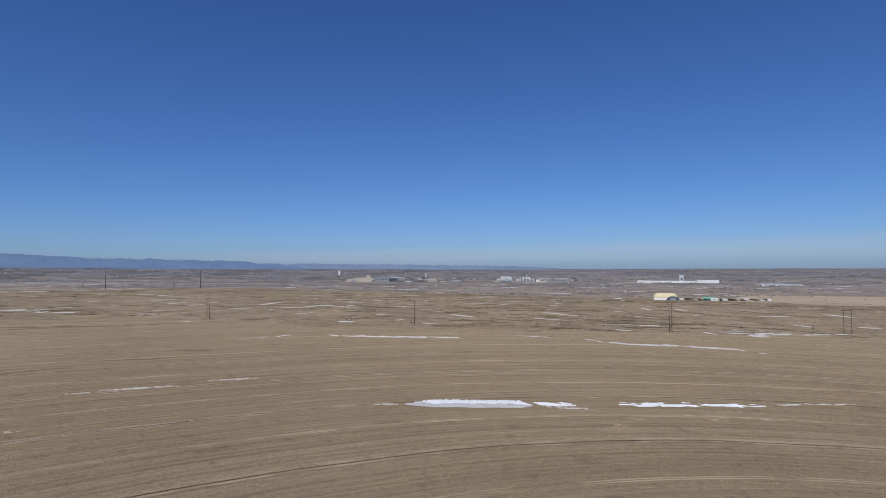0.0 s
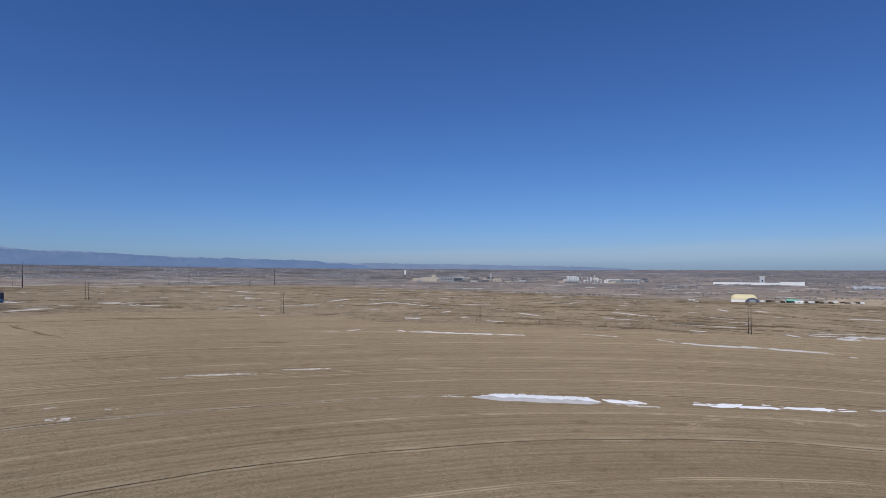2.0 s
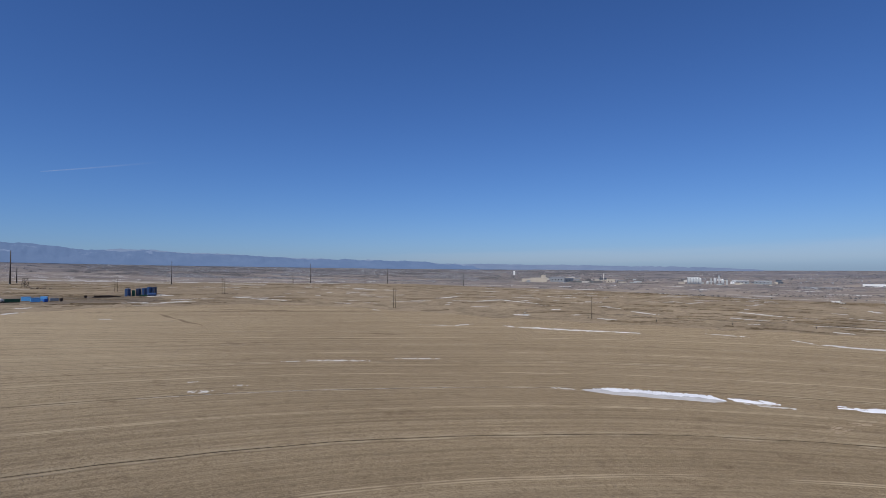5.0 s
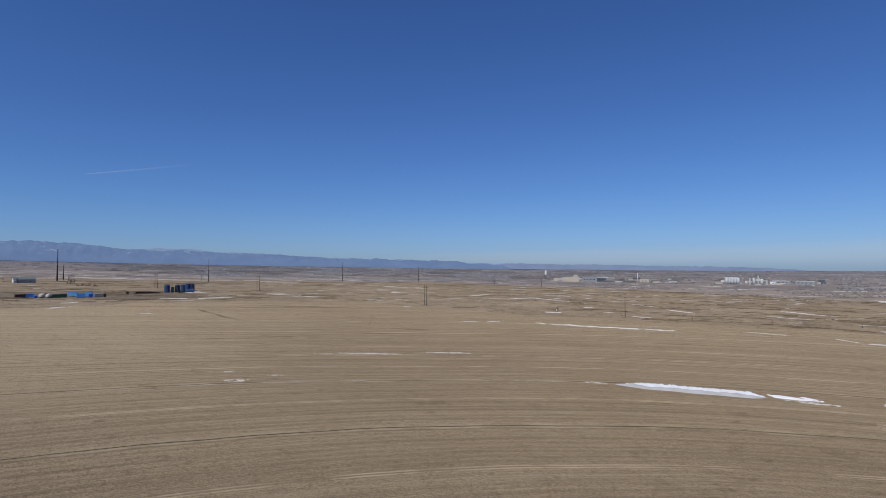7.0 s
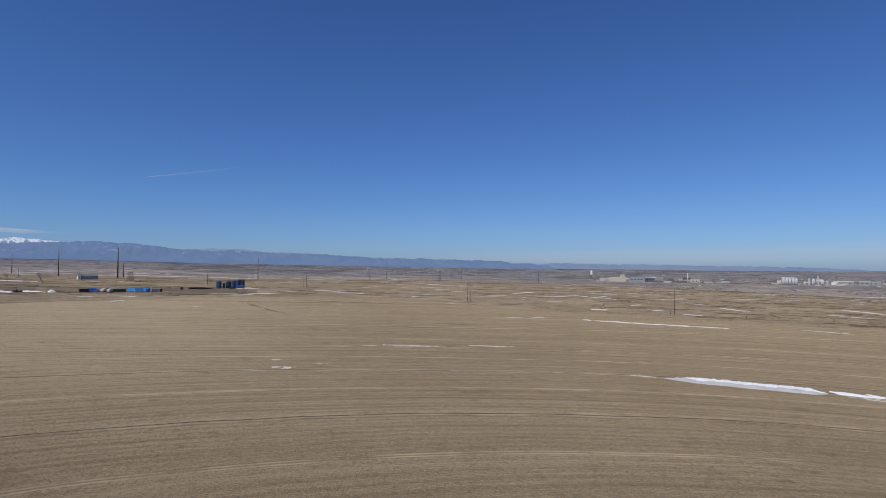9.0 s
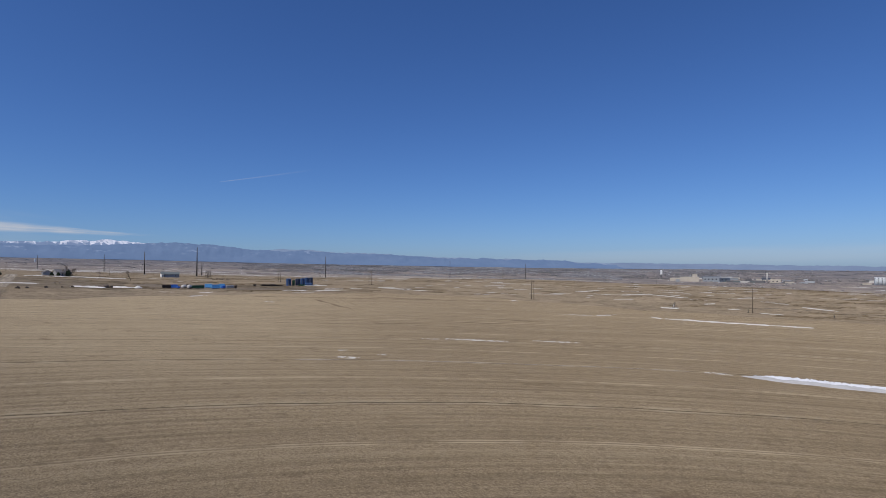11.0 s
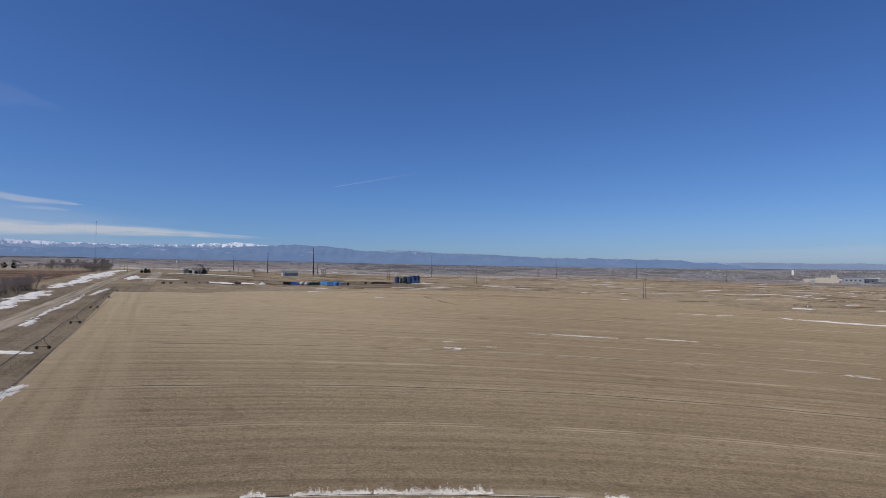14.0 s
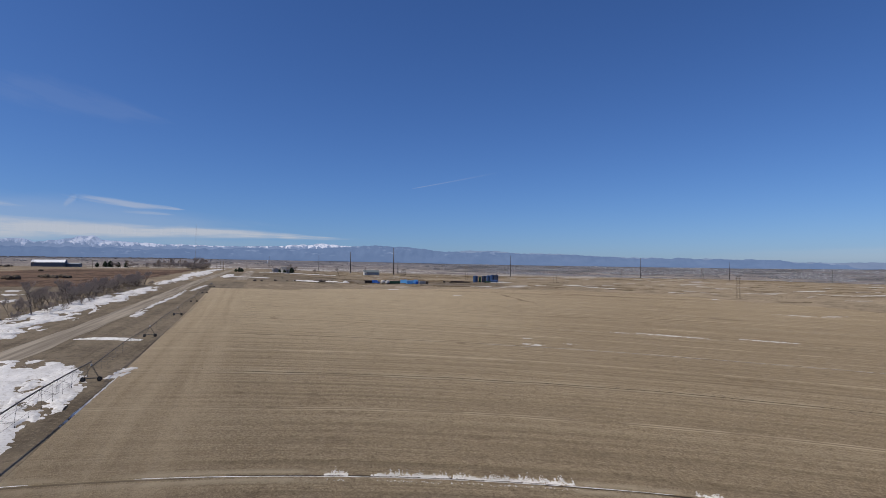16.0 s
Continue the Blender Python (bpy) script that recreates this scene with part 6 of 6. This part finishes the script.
        s = rng.uniform(0.5, 1.1) * tall * (0.55 if pieces < 40 else 0.36)
        px, py = rng.uniform(-0.5, 0.5) * length, rng.uniform(-0.5, 0.5) * deep
        made = bmesh.ops.create_icosphere(bm, subdivisions=2, radius=s)["verts"]
        for v in made:
            v.co *= 1 + 0.35 * noise.noise(v.co * 1.3 / s + Vector((k, seed, 0)))
            v.co.z = v.co.z * 0.75 + s * 0.5 * (1 if k % 3 else 1.5) - 0.2
            v.co.x += px
            v.co.y += py
        part("heap_piece", bm, material, t)
    return t


lump("straw_heap", -437, 40, 30, 9, 4.5, MAT_BALE, "long heap of weathered straw bales on ploughed land", "straw", 4, 48)
lump("straw_heap", -414, 17, 8, 5, 4.0, MAT_BALE, "small heap of weathered straw bales", "straw", 5, 9)
lump("spoil_heap", -426, 220, 9, 8, 3.0, MAT_SOILPILE, "brown heap of spoil between snow banks", "spoil", 6, 22)
lump("spoil_heap", -424, 236, 14, 5, 1.8, MAT_SOILPILE, "low brown ridge of spoil before a snow bank", "spoil", 16, 16)
lump("spoil_heap", -570, 430, 26, 8, 2.6, MAT_SOILPILE, "low grey-brown spoil heap", "spoil", 7, 12)
lump("spoil_heap", -360, 452, 22, 8, 1.6, MAT_SOILPILE, "low grey-brown spoil heap by a pole frame", "spoil", 8, 12)
for k in range(7):
    x, y = -397 - k * 3.3, 155 + k * 6.6
    if k in (2, 4):
        continue
    lump("dark_boulder", x, y, 1.5, 1.0, 1.8, MAT_DARK, "dark weathered block along the yard edge", "block", 20 + k, 3)
lump("dark_boulder", -186, 6.5, 5, 2, 1.2, MAT_DARK, "dark culvert rubble at the snowy ditch", "rubble", 31, 6)
lump("dark_boulder", -960, 30, 60, 10, 3.5, MAT_DARK, "row of dark farm machinery and rubble", "rubble", 33, 26)
lump("hay_bale", -600, 45, 3, 2, 3, MAT_BALE, "single pale bale on ploughed land", "bale", 34, 2)


# ---- town, woods and snow in the valley (too many to count) ----
def town(name, seed, count, b0, b1, r0, r1, size, material, label, clump=0.5):
    """Small gabled houses scattered in clusters."""
    rng = random.Random(seed)
    verts, faces = [], []
    made = 0
    while made < count:
        b = rng.uniform(b0, b1)
        r = math.sqrt(rng.uniform(r0 * r0, r1 * r1))
        x, y = polar(b, r)
        if noise.noise(Vector((x * 0.0028, y * 0.0028, seed))) < clump * 0.4 - 0.1:
            continue
        made += 1
        w, d, h = size * rng.uniform(0.7, 1.5), size * rng.uniform(0.6, 1.0), size * rng.uniform(0.28, 0.45)
        a = radians(rng.choice((0, 90, 20, 110)) + rng.uniform(-8, 8))
        c, s = math.cos(a), math.sin(a)
        z = ground_z(x, y)
        k = len(verts)
        for px, py, pz in ((-w, -d, -2), (w, -d, -2), (w, d, -2), (-w, d, -2), (-w, -d, h), (w, -d, h), (w, d, h), (-w, d, h), (-w, 0, h * 1.5), (w, 0, h * 1.5)):
            verts.append((x + (px * c - py * s) / 2, y + (px * s + py * c) / 2, z + pz))
        faces += [(k, k + 1, k + 5, k + 4), (k + 1, k + 2, k + 6, k + 9, k + 5), (k + 2, k + 3, k + 7, k + 6), (k + 3, k, k + 4, k + 8, k + 7)]
        # the roof is a piece of its own
        n = len(verts)
        for q in (4, 5, 9, 8, 6, 7):
            vx, vy, vz = verts[k + q]
            verts.append((vx, vy, vz + 0.1))
        faces += [(n, n + 1, n + 2, n + 3), (n + 3, n + 2, n + 4, n + 5)]
    return tagged(mesh_object(name, verts, faces, material), label, "houses", kind="stuff")


def grove(name, seed, count, b0, b1, r0, r1, tall, material, label, clump=0.4):
    """Far bushes and trees as ragged clumps."""
    rng = random.Random(seed)
    verts, faces = [], []
    made = 0
    while made < count:
        b = rng.uniform(b0, b1)
        r = math.sqrt(rng.uniform(r0 * r0, r1 * r1))
        x, y = polar(b, r)
        if noise.noise(Vector((x * 0.0035, y * 0.0035, seed))) < clump * 0.5 - 0.1:
            continue
        made += 1
        h = tall * rng.uniform(0.5, 1.3)
        z = ground_z(x, y)
        for j in range(3):
            ox, oy = rng.uniform(-0.4, 0.4) * h, rng.uniform(-0.4, 0.4) * h
            k = len(verts)
            w = h * rng.uniform(0.25, 0.5)
            top = h * rng.uniform(0.7, 1.0)
            ring = [(w * math.cos(i * 1.2566 + j) * rng.uniform(0.6, 1.2), w * math.sin(i * 1.2566 + j) * rng.uniform(0.6, 1.2), top * rng.uniform(0.3, 0.65)) for i in range(5)]
            verts.append((x + ox, y + oy, z - 0.5))
            wide, cb, sb_ = (2.2 if r0 > 1000 else 1.0), math.cos(radians(b)), math.sin(radians(b))
            verts += [(x + ox + p * wide * cb - q * sb_, y + oy + p * wide * sb_ + q * cb, z + t) for p, q, t in ring]
            verts.append((x + ox + rng.uniform(-0.2, 0.2) * w, y + oy, z + top))
            for i in range(5):
                a, c = k + 1 + i, k + 1 + (i + 1) % 5
                faces += [(k, c, a), (a, c, k + 6)]
    return tagged(mesh_object(name, verts, faces, material), label, "trees", kind="stuff")


def valley_snow(name, seed, count, b0, b1, r0, r1, size, label, clump=0.3):
    rng = random.Random(seed)
    verts, faces = [], []
    made = 0
    while made < count:
        b = rng.uniform(b0, b1)
        r = rng.uniform(r0, r1)
        x, y = polar(b, r)
        if in_field(x, y, -12) or noise.noise(Vector((x * 0.004, y * 0.004, seed))) < clump - 0.3:
            continue
        made += 1
        ln, wd = size * rng.uniform(0.5, 2.0), size * rng.uniform(0.05, 0.2)
        a = radians(b + rng.uniform(-28, 28))
        k = len(verts)
        n = 12
        c0 = (x, y, ground_z(x, y) + 0.30)
        verts.append(c0)
        for i in range(n):
            t = 2 * math.pi * i / n
            q = 1 + 0.8 * noise.noise(Vector((i * 1.9, k, seed)))
            px, py = ln * math.cos(t) * q, wd * math.sin(t) * q
            vx, vy = x + px * math.cos(a) - py * math.sin(a), y + px * math.sin(a) + py * math.cos(a)
            verts.append((vx, vy, ground_z(vx, vy) + 0.12))
        faces += [(k, k + 1 + i, k + 1 + (i + 1) % n) for i in range(n)]
    return tagged(mesh_object(name, verts, faces, MAT_SNOW, True), label, "snow", kind="stuff")


# wall and roof colours carry the blue-grey of distance haze
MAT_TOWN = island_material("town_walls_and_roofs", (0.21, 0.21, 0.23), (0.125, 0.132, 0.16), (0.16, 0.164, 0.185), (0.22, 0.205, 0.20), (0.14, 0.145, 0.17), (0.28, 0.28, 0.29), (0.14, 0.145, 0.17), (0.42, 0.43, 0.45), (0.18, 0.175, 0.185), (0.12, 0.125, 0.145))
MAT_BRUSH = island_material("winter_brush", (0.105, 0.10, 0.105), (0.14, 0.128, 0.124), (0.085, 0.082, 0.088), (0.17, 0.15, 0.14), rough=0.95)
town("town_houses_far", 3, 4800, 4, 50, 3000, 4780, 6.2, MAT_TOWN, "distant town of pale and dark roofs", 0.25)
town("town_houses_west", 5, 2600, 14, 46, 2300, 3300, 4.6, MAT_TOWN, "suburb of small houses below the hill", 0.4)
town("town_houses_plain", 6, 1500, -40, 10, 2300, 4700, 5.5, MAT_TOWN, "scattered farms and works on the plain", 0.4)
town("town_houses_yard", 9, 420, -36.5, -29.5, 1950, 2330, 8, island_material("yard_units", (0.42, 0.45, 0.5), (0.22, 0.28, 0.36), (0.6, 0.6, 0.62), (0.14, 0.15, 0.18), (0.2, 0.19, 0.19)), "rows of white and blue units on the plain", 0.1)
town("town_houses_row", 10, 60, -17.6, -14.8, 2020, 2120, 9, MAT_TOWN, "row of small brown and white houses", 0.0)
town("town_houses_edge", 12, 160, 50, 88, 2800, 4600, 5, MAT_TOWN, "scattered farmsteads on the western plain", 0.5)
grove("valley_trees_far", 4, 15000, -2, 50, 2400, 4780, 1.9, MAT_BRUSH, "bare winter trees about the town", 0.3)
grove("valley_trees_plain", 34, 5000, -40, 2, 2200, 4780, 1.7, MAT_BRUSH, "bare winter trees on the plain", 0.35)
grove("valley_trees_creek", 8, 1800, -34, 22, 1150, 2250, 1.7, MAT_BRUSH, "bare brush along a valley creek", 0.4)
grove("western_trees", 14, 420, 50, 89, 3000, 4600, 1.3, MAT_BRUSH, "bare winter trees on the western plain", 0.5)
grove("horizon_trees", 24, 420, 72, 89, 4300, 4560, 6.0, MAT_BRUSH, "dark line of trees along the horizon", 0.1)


def tree_belts(name, seed, count, b0, b1, r0, r1, tall, label):
    """Shelter belts and wooded streets: lines of ragged crowns along the field edges."""
    rng = random.Random(seed)
    verts, faces = [], []
    made = 0
    while made < count:
        b, r = rng.uniform(b0, b1), math.sqrt(rng.uniform(r0 * r0, r1 * r1))
        x, y = polar(b, r)
        if noise.noise(Vector((x * 0.0016, y * 0.0016, seed))) < rng.uniform(-0.45, 0.25):
            continue
        made += 1
        a = radians(rng.choice((4, 4, 4, 94)) + rng.gauss(0, 6))
        for i in range(rng.randrange(4, 18)):
            px, py = x + math.cos(a) * i * tall * 1.7 + rng.gauss(0, tall * 0.4), y + math.sin(a) * i * tall * 1.7 + rng.gauss(0, tall)
            if rng.random() < 0.2:
                continue
            z, h, w = ground_z(px, py), tall * rng.uniform(0.55, 1.25), tall * rng.uniform(0.6, 1.1)
            k = len(verts)
            verts.append((px, py, z - 0.5))
            verts += [(px + w * math.cos(q * 1.2566) * rng.uniform(0.6, 1.2), py + w * math.sin(q * 1.2566) * rng.uniform(0.6, 1.2), z + h * rng.uniform(0.3, 0.65)) for q in range(5)]
            verts.append((px + rng.uniform(-0.2, 0.2) * w, py, z + h))
            for q in range(5):
                c, d = k + 1 + q, k + 1 + (q + 1) % 5
                faces += [(k, d, c), (c, d, k + 6)]
    return tagged(mesh_object(name, verts, faces, MAT_WOODS), label, "trees", kind="stuff")


# bluish distance haze is mixed into these tree colours
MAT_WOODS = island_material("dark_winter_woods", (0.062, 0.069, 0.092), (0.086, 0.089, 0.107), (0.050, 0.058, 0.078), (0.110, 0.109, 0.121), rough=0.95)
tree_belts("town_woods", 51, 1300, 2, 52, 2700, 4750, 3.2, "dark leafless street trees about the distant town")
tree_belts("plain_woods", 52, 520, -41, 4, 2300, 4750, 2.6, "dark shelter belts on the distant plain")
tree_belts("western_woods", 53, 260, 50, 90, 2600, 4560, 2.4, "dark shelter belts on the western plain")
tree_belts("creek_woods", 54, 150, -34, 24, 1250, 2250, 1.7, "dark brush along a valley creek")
valley_snow("valley_snow", 15, 560, -34, 62, 1100, 4200, 15, "thin streaks of snow on the valley fields", 0.2)
valley_snow("western_snow", 17, 330, 46, 89, 900, 4000, 18, "thin streaks of snow on the western plain", 0.2)


def hill_streaks(name, seed, count, b0, b1, r0, r1, longer, wider, label):
    """Crooked ribbons of old snow caught along the low scarps of the hill, one mesh for all."""
    rng = random.Random(seed)
    verts, faces, made = [], [], 0
    while made < count:
        b, r = rng.uniform(b0, b1), rng.uniform(r0, r1)
        x, y = polar(b, r)
        if in_field(x, y, -8) or noise.noise(Vector((x * 0.006, y * 0.006, seed))) < -0.1:
            continue
        made += 1
        length, wide = rng.choice((5, 7, 9, 14, 24)) * rng.uniform(0.7, 1.3) * longer, rng.uniform(1.2, 3.4) * wider
        a, bow = radians(b + rng.gauss(0, 22)), rng.uniform(-0.2, 0.2)
        k, n = len(verts), 16
        for i in range(n + 1):
            t = i / n - 0.5
            half = wide * (1 - (2 * t) ** 2) ** 0.6 * max(0.12, 0.75 + 1.1 * noise.noise(Vector((i * 0.55, made * 3.1, seed)))) * 0.5
            mid = bow * length * (0.25 - t * t) * 2 + 1.1 * noise.noise(Vector((i * 0.3, made * 1.7, 2.0)))
            for v in (-1, 0, 1):
                px, py = t * length, mid + v * half
                vx, vy = x + px * math.cos(a) - py * math.sin(a), y + px * math.sin(a) + py * math.cos(a)
                verts.append((vx, vy, ground_z(vx, vy) + (0.30 if v == 0 else 0.16)))
        faces += [tuple(k + q for q in f) for f in grid_faces(n + 1, 3)]
    tagged(mesh_object(name, verts, faces, MAT_THIN if longer < 2 else MAT_SNOW, True), label, "snow", kind="stuff")


def scarp_lines(seed, count, b0, b1, r0, r1):
    """Crooked dark lines along the low scarps, one mesh for all."""
    rng = random.Random(seed)
    verts, faces, made = [], [], 0
    while made < count:
        b, r = rng.uniform(b0, b1), rng.uniform(r0, r1)
        x, y = polar(b, r)
        if in_field(x, y, -6) or noise.noise(Vector((x * 0.005, y * 0.005, seed))) < rng.uniform(-0.35, 0.2):
            continue
        made += 1
        length, wide = rng.choice((8, 12, 18, 30, 50)) * rng.uniform(0.7, 1.3), rng.uniform(0.7, 2.4)
        a, bow = radians(b + rng.gauss(0, 16)), rng.uniform(-0.15, 0.15)
        k, n = len(verts), 22
        for i in range(n + 1):
            t = i / n - 0.5
            half = wide * (1 - (2 * t) ** 2) ** 0.5 * max(0.08, 0.6 + 1.5 * noise.noise(Vector((i * 0.6, made * 3.1, seed)))) * 0.5
            mid = bow * length * (0.25 - t * t) * 2 + 2.2 * noise.noise(Vector((i * 0.22, made * 1.7, 2.0)))
            for v in (-1, 0, 1):
                px, py = t * length, mid + v * half
                vx, vy = x + px * math.cos(a) - py * math.sin(a), y + px * math.sin(a) + py * math.cos(a)
                verts.append((vx, vy, ground_z(vx, vy) + (0.42 * rng.uniform(0.6, 1.2) if v == 0 else 0.12)))
        faces += [tuple(k + q for q in f) for f in grid_faces(n + 1, 3)]
    tagged(mesh_object("dark_lines", verts, faces, MAT_SCARP), "thin dark lines along low scarps", "weeds", kind="stuff")


MAT_SCARP = plain("dark_scarp_lines", (0.140, 0.104, 0.064), 0.95, 0.1, 0.0, 0.5, 0.05)
scarp_lines(61, 420, -40, 48, 330, 900)
scarp_lines(62, 160, 44, 68, 440, 1000)
hill_streaks("hill_snow", 19, 150, -40, 60, 400, 800, 1.0, 1.0, "small crooked streaks of snow in brown hill grass")
hill_streaks("creek_snow", 71, 110, -40, 30, 1050, 2300, 3.2, 11.0, "streaks of old snow on the valley slopes")
hill_streaks("plain_snow", 72, 230, 28, 82, 900, 2600, 2.6, 6.5, "streaks of old snow on the western plain")
hill_streaks("crest_snow", 73, 9, 16.5, 20.5, 1230, 1330, 4.0, 12.0, "bright old snow just over the hill's crest")


def field_weeds():
    """Dark dead tufts scattered over the tilled soil, mostly beside a rut."""
    rng = random.Random(31)
    verts, faces = [], []
    for k in range(150):
        if k % 3:
            a, r = radians(rng.uniform(88, 156)), 173.4 + rng.gauss(0, 5)
        else:
            a, r = radians(rng.uniform(80, 156)), rng.uniform(95, 330)
        x, y = PIVOT[0] + r * math.cos(a), PIVOT[1] + r * math.sin(a)
        for j in range(rng.choice((2, 3, 12))):
            px, py = x + rng.gauss(0, 0.9), y + rng.gauss(0, 0.4)
            w, h = rng.uniform(0.05, 0.14), rng.uniform(0.06, 0.14)
            z, n = ground_z(px, py) + 0.08, len(verts)
            verts += [(px - w, py - w * 0.6, z), (px + w, py - w * 0.5, z), (px, py + w, z), (px + rng.uniform(-0.1, 0.1), py, z + h)]
            faces += [(n, n + 1, n + 3), (n + 1, n + 2, n + 3), (n + 2, n, n + 3)]
    tagged(mesh_object("field_weeds", verts, faces, MAT_BARK), "dark dead weed tufts on tilled soil", "weeds", kind="stuff")


field_weeds()


# ---- thin high cloud ----
def veil(n, a):
    """Vapour with its sunlit brightness put in as emission, see-through by its thickness."""
    glow = n.node("ShaderNodeEmission", Color=(0.86, 0.85, 0.87, 1), Strength=0.68)
    clear = n.t.nodes.new("ShaderNodeBsdfTransparent")
    both = n.node("ShaderNodeMixShader")
    n.put(both.inputs[0], a)
    n.t.links.new(clear.outputs[0], both.inputs[1])
    n.t.links.new(glow.outputs[0], both.inputs[2])
    n.t.links.new(both.outputs[0], n.t.nodes["Material Output"].inputs[0])
    n.t.nodes.remove(n.bsdf)
    return n.m


def cirrus(name, nodes, seed, dense, label, along=3.0, across=5.0, shear=1.2, ends=(0.12, 0.6)):
    """A streak of torn vapour along a line of (bearing, elevation, half height), combed into threads."""
    n = Nodes(name + "_vapour", 1.0, 0.0)
    x, y, z = n.split(n.coords.outputs["UV"])
    v = n.join(n.math("MULTIPLY", x, along), n.math("ADD", n.math("MULTIPLY", y, across), n.math("MULTIPLY", x, shear)), float(seed))
    f = n.math("ADD", n.math("MULTIPLY", n.noise(1.0, 7, 0.6, v), 0.8), n.math("MULTIPLY", n.noise(2.2, 4, 0.6, n.join(n.math("MULTIPLY", x, along), y, float(seed))), 0.35))
    f = n.math("ADD", n.math("MULTIPLY", n.math("SUBTRACT", f, 0.575), 1.6), 0.575)
    lift = n.math("MULTIPLY", n.math("MULTIPLY", y, n.math("SUBTRACT", 1.0, y)), 4.0)
    rim = n.math("MULTIPLY", lift, n.ramp(x, (0.0, 0.0), (ends[0], 1.0), (ends[1], 1.0), (1.0, 0.0)))
    a = n.math("MULTIPLY", n.ramp(n.math("ADD", n.math("MULTIPLY", f, 0.85), n.math("MULTIPLY", rim, 0.55)), (0.62, 0.0), (1.42, 1.0)), dense)
    m = veil(n, n.math("MULTIPLY", a, n.ramp(lift, (0.0, 0.0), (0.9, 1.0))))
    cols, rows = 60, 12
    verts, uv = [], []
    bs = [q[0] for q in nodes]
    for i in range(cols + 1):
        b = bs[0] + (bs[-1] - bs[0]) * i / cols
        mid, half = np.interp(b, bs, [q[1] for q in nodes]), np.interp(b, bs, [q[2] for q in nodes])
        for j in range(rows + 1):
            q = radians(mid + half * (2 * j / rows - 1))
            px, py = polar(b, 4975 * math.cos(q))
            verts.append((px, py, 22 + 4975 * math.sin(q)))
            uv.append((i / cols, j / rows))
    ob = mesh_object(name, verts, grid_faces(cols + 1, rows + 1), m, True)
    layer = ob.data.uv_layers.new(name="UVMap")
    for loop in ob.data.loops:
        layer.data[loop.index].uv = uv[loop.vertex_index]
    return tagged(ob, label, "cloud", kind="structure")


cirrus("cloud_band", ((58, 2.72, 0.16), (66, 3.05, 0.42), (71.4, 3.22, 0.6), (76.3, 3.25, 0.78), (80.7, 3.2, 0.9), (84.8, 3.2, 1.05), (88.6, 3.2, 1.3), (95, 3.3, 1.5), (108, 3.5, 1.5)),
       2, 0.62, "long torn white band of cirrus over the peaks", 7.0, 3.0, 1.0, (0.16, 0.8))
cirrus("cloud_wisps", ((74.7, 5.28, 0.07), (76.5, 5.42, 0.22), (79, 5.52, 0.42), (82, 5.85, 0.42), (85.5, 6.2, 0.3)), 7, 0.36, "feathered white wisp of cirrus", 2.5, 3.5, -2.0, (0.10, 0.5))
cirrus("cloud_wisps", ((75.6, 4.8, 0.08), (78, 4.9, 0.2), (81.5, 4.95, 0.22)), 9, 0.18, "small faint wisp of cirrus", 2.0, 3.0, -1.5, (0.15, 0.5))
cirrus("cloud_hook", ((83.3, 6.1, 0.35), (83.8, 5.75, 0.55), (84.5, 5.2, 0.35)), 11, 0.17, "small upright hook of cirrus", 1.6, 2.5, 1.5, (0.3, 0.7))
cirrus("cloud_wisps", ((86, 5.0, 0.2), (92, 5.3, 0.6), (104, 5.8, 0.9)), 13, 0.24, "faint torn wisps of cirrus", 3.0, 3.0, -2.0, (0.2, 0.8))
cirrus("cloud_high_veil", ((75, 13.2, 0.6), (81, 13.7, 1.4), (86, 14.3, 1.8), (92, 14.6, 1.6)), 12, 0.042, "faint high veil of cirrus", 2.6, 3.0, -2.5, (0.3, 0.75))
# two glowing sheets put a pale haze into the low sky
cirrus("cloud_low_haze", ((56, 2.2, 1.0), (72, 3.0, 2.2), (86, 3.8, 3.2), (100, 4.4, 3.8), (116, 4.6, 3.8)), 23, 0.15, "faint pale haze of cirrus low over the peaks", 3.0, 1.4, 0.4, (0.3, 0.9))
cirrus("cloud_low_haze", ((-54, 2.0, 1.5), (-20, 1.7, 1.4), (0, 1.2, 1.1), (34, 0.9, 0.8)), 21, 0.12, "faint pale haze of cirrus low over the plain", 3.0, 1.2, 0.3, (0.05, 0.7))


def contrail(b0, e0, b1, e1):
    n = Nodes("contrail_vapour", 1.0, 0.0)
    x, y, z = n.split(n.coords.outputs["UV"])
    f = n.noise(14.0, 4, 0.6, n.join(x, 0.0))
    a = n.math("MULTIPLY", n.math("MULTIPLY", n.ramp(y, (0.0, 0.0), (0.5, 1.0), (1.0, 0.0)), n.ramp(x, (0.0, 0.5), (0.1, 1.0), (1.0, 0.0))), n.math("MULTIPLY", f, 0.36))
    m = veil(n, a)
    verts, uv = [], []
    for k in range(21):
        t = k / 20
        for s in (0, 1):
            b, e = b0 + (b1 - b0) * t, e0 + (e1 - e0) * t + (s - 0.5) * (0.12 + 0.16 * t)
            px, py = polar(b, 4960 * math.cos(radians(e)))
            verts.append((px, py, 22 + 4960 * math.sin(radians(e))))
            uv.append((t, s))
    ob = mesh_object("contrail", verts, grid_faces(21, 2), m)
    layer = ob.data.uv_layers.new(name="UVMap")
    for loop in ob.data.loops:
        layer.data[loop.index].uv = uv[loop.vertex_index]
    tagged(ob, "faint thin contrail in blue sky", "cloud", kind="structure")


contrail(53.4, 8.0, 44.6, 9.6)
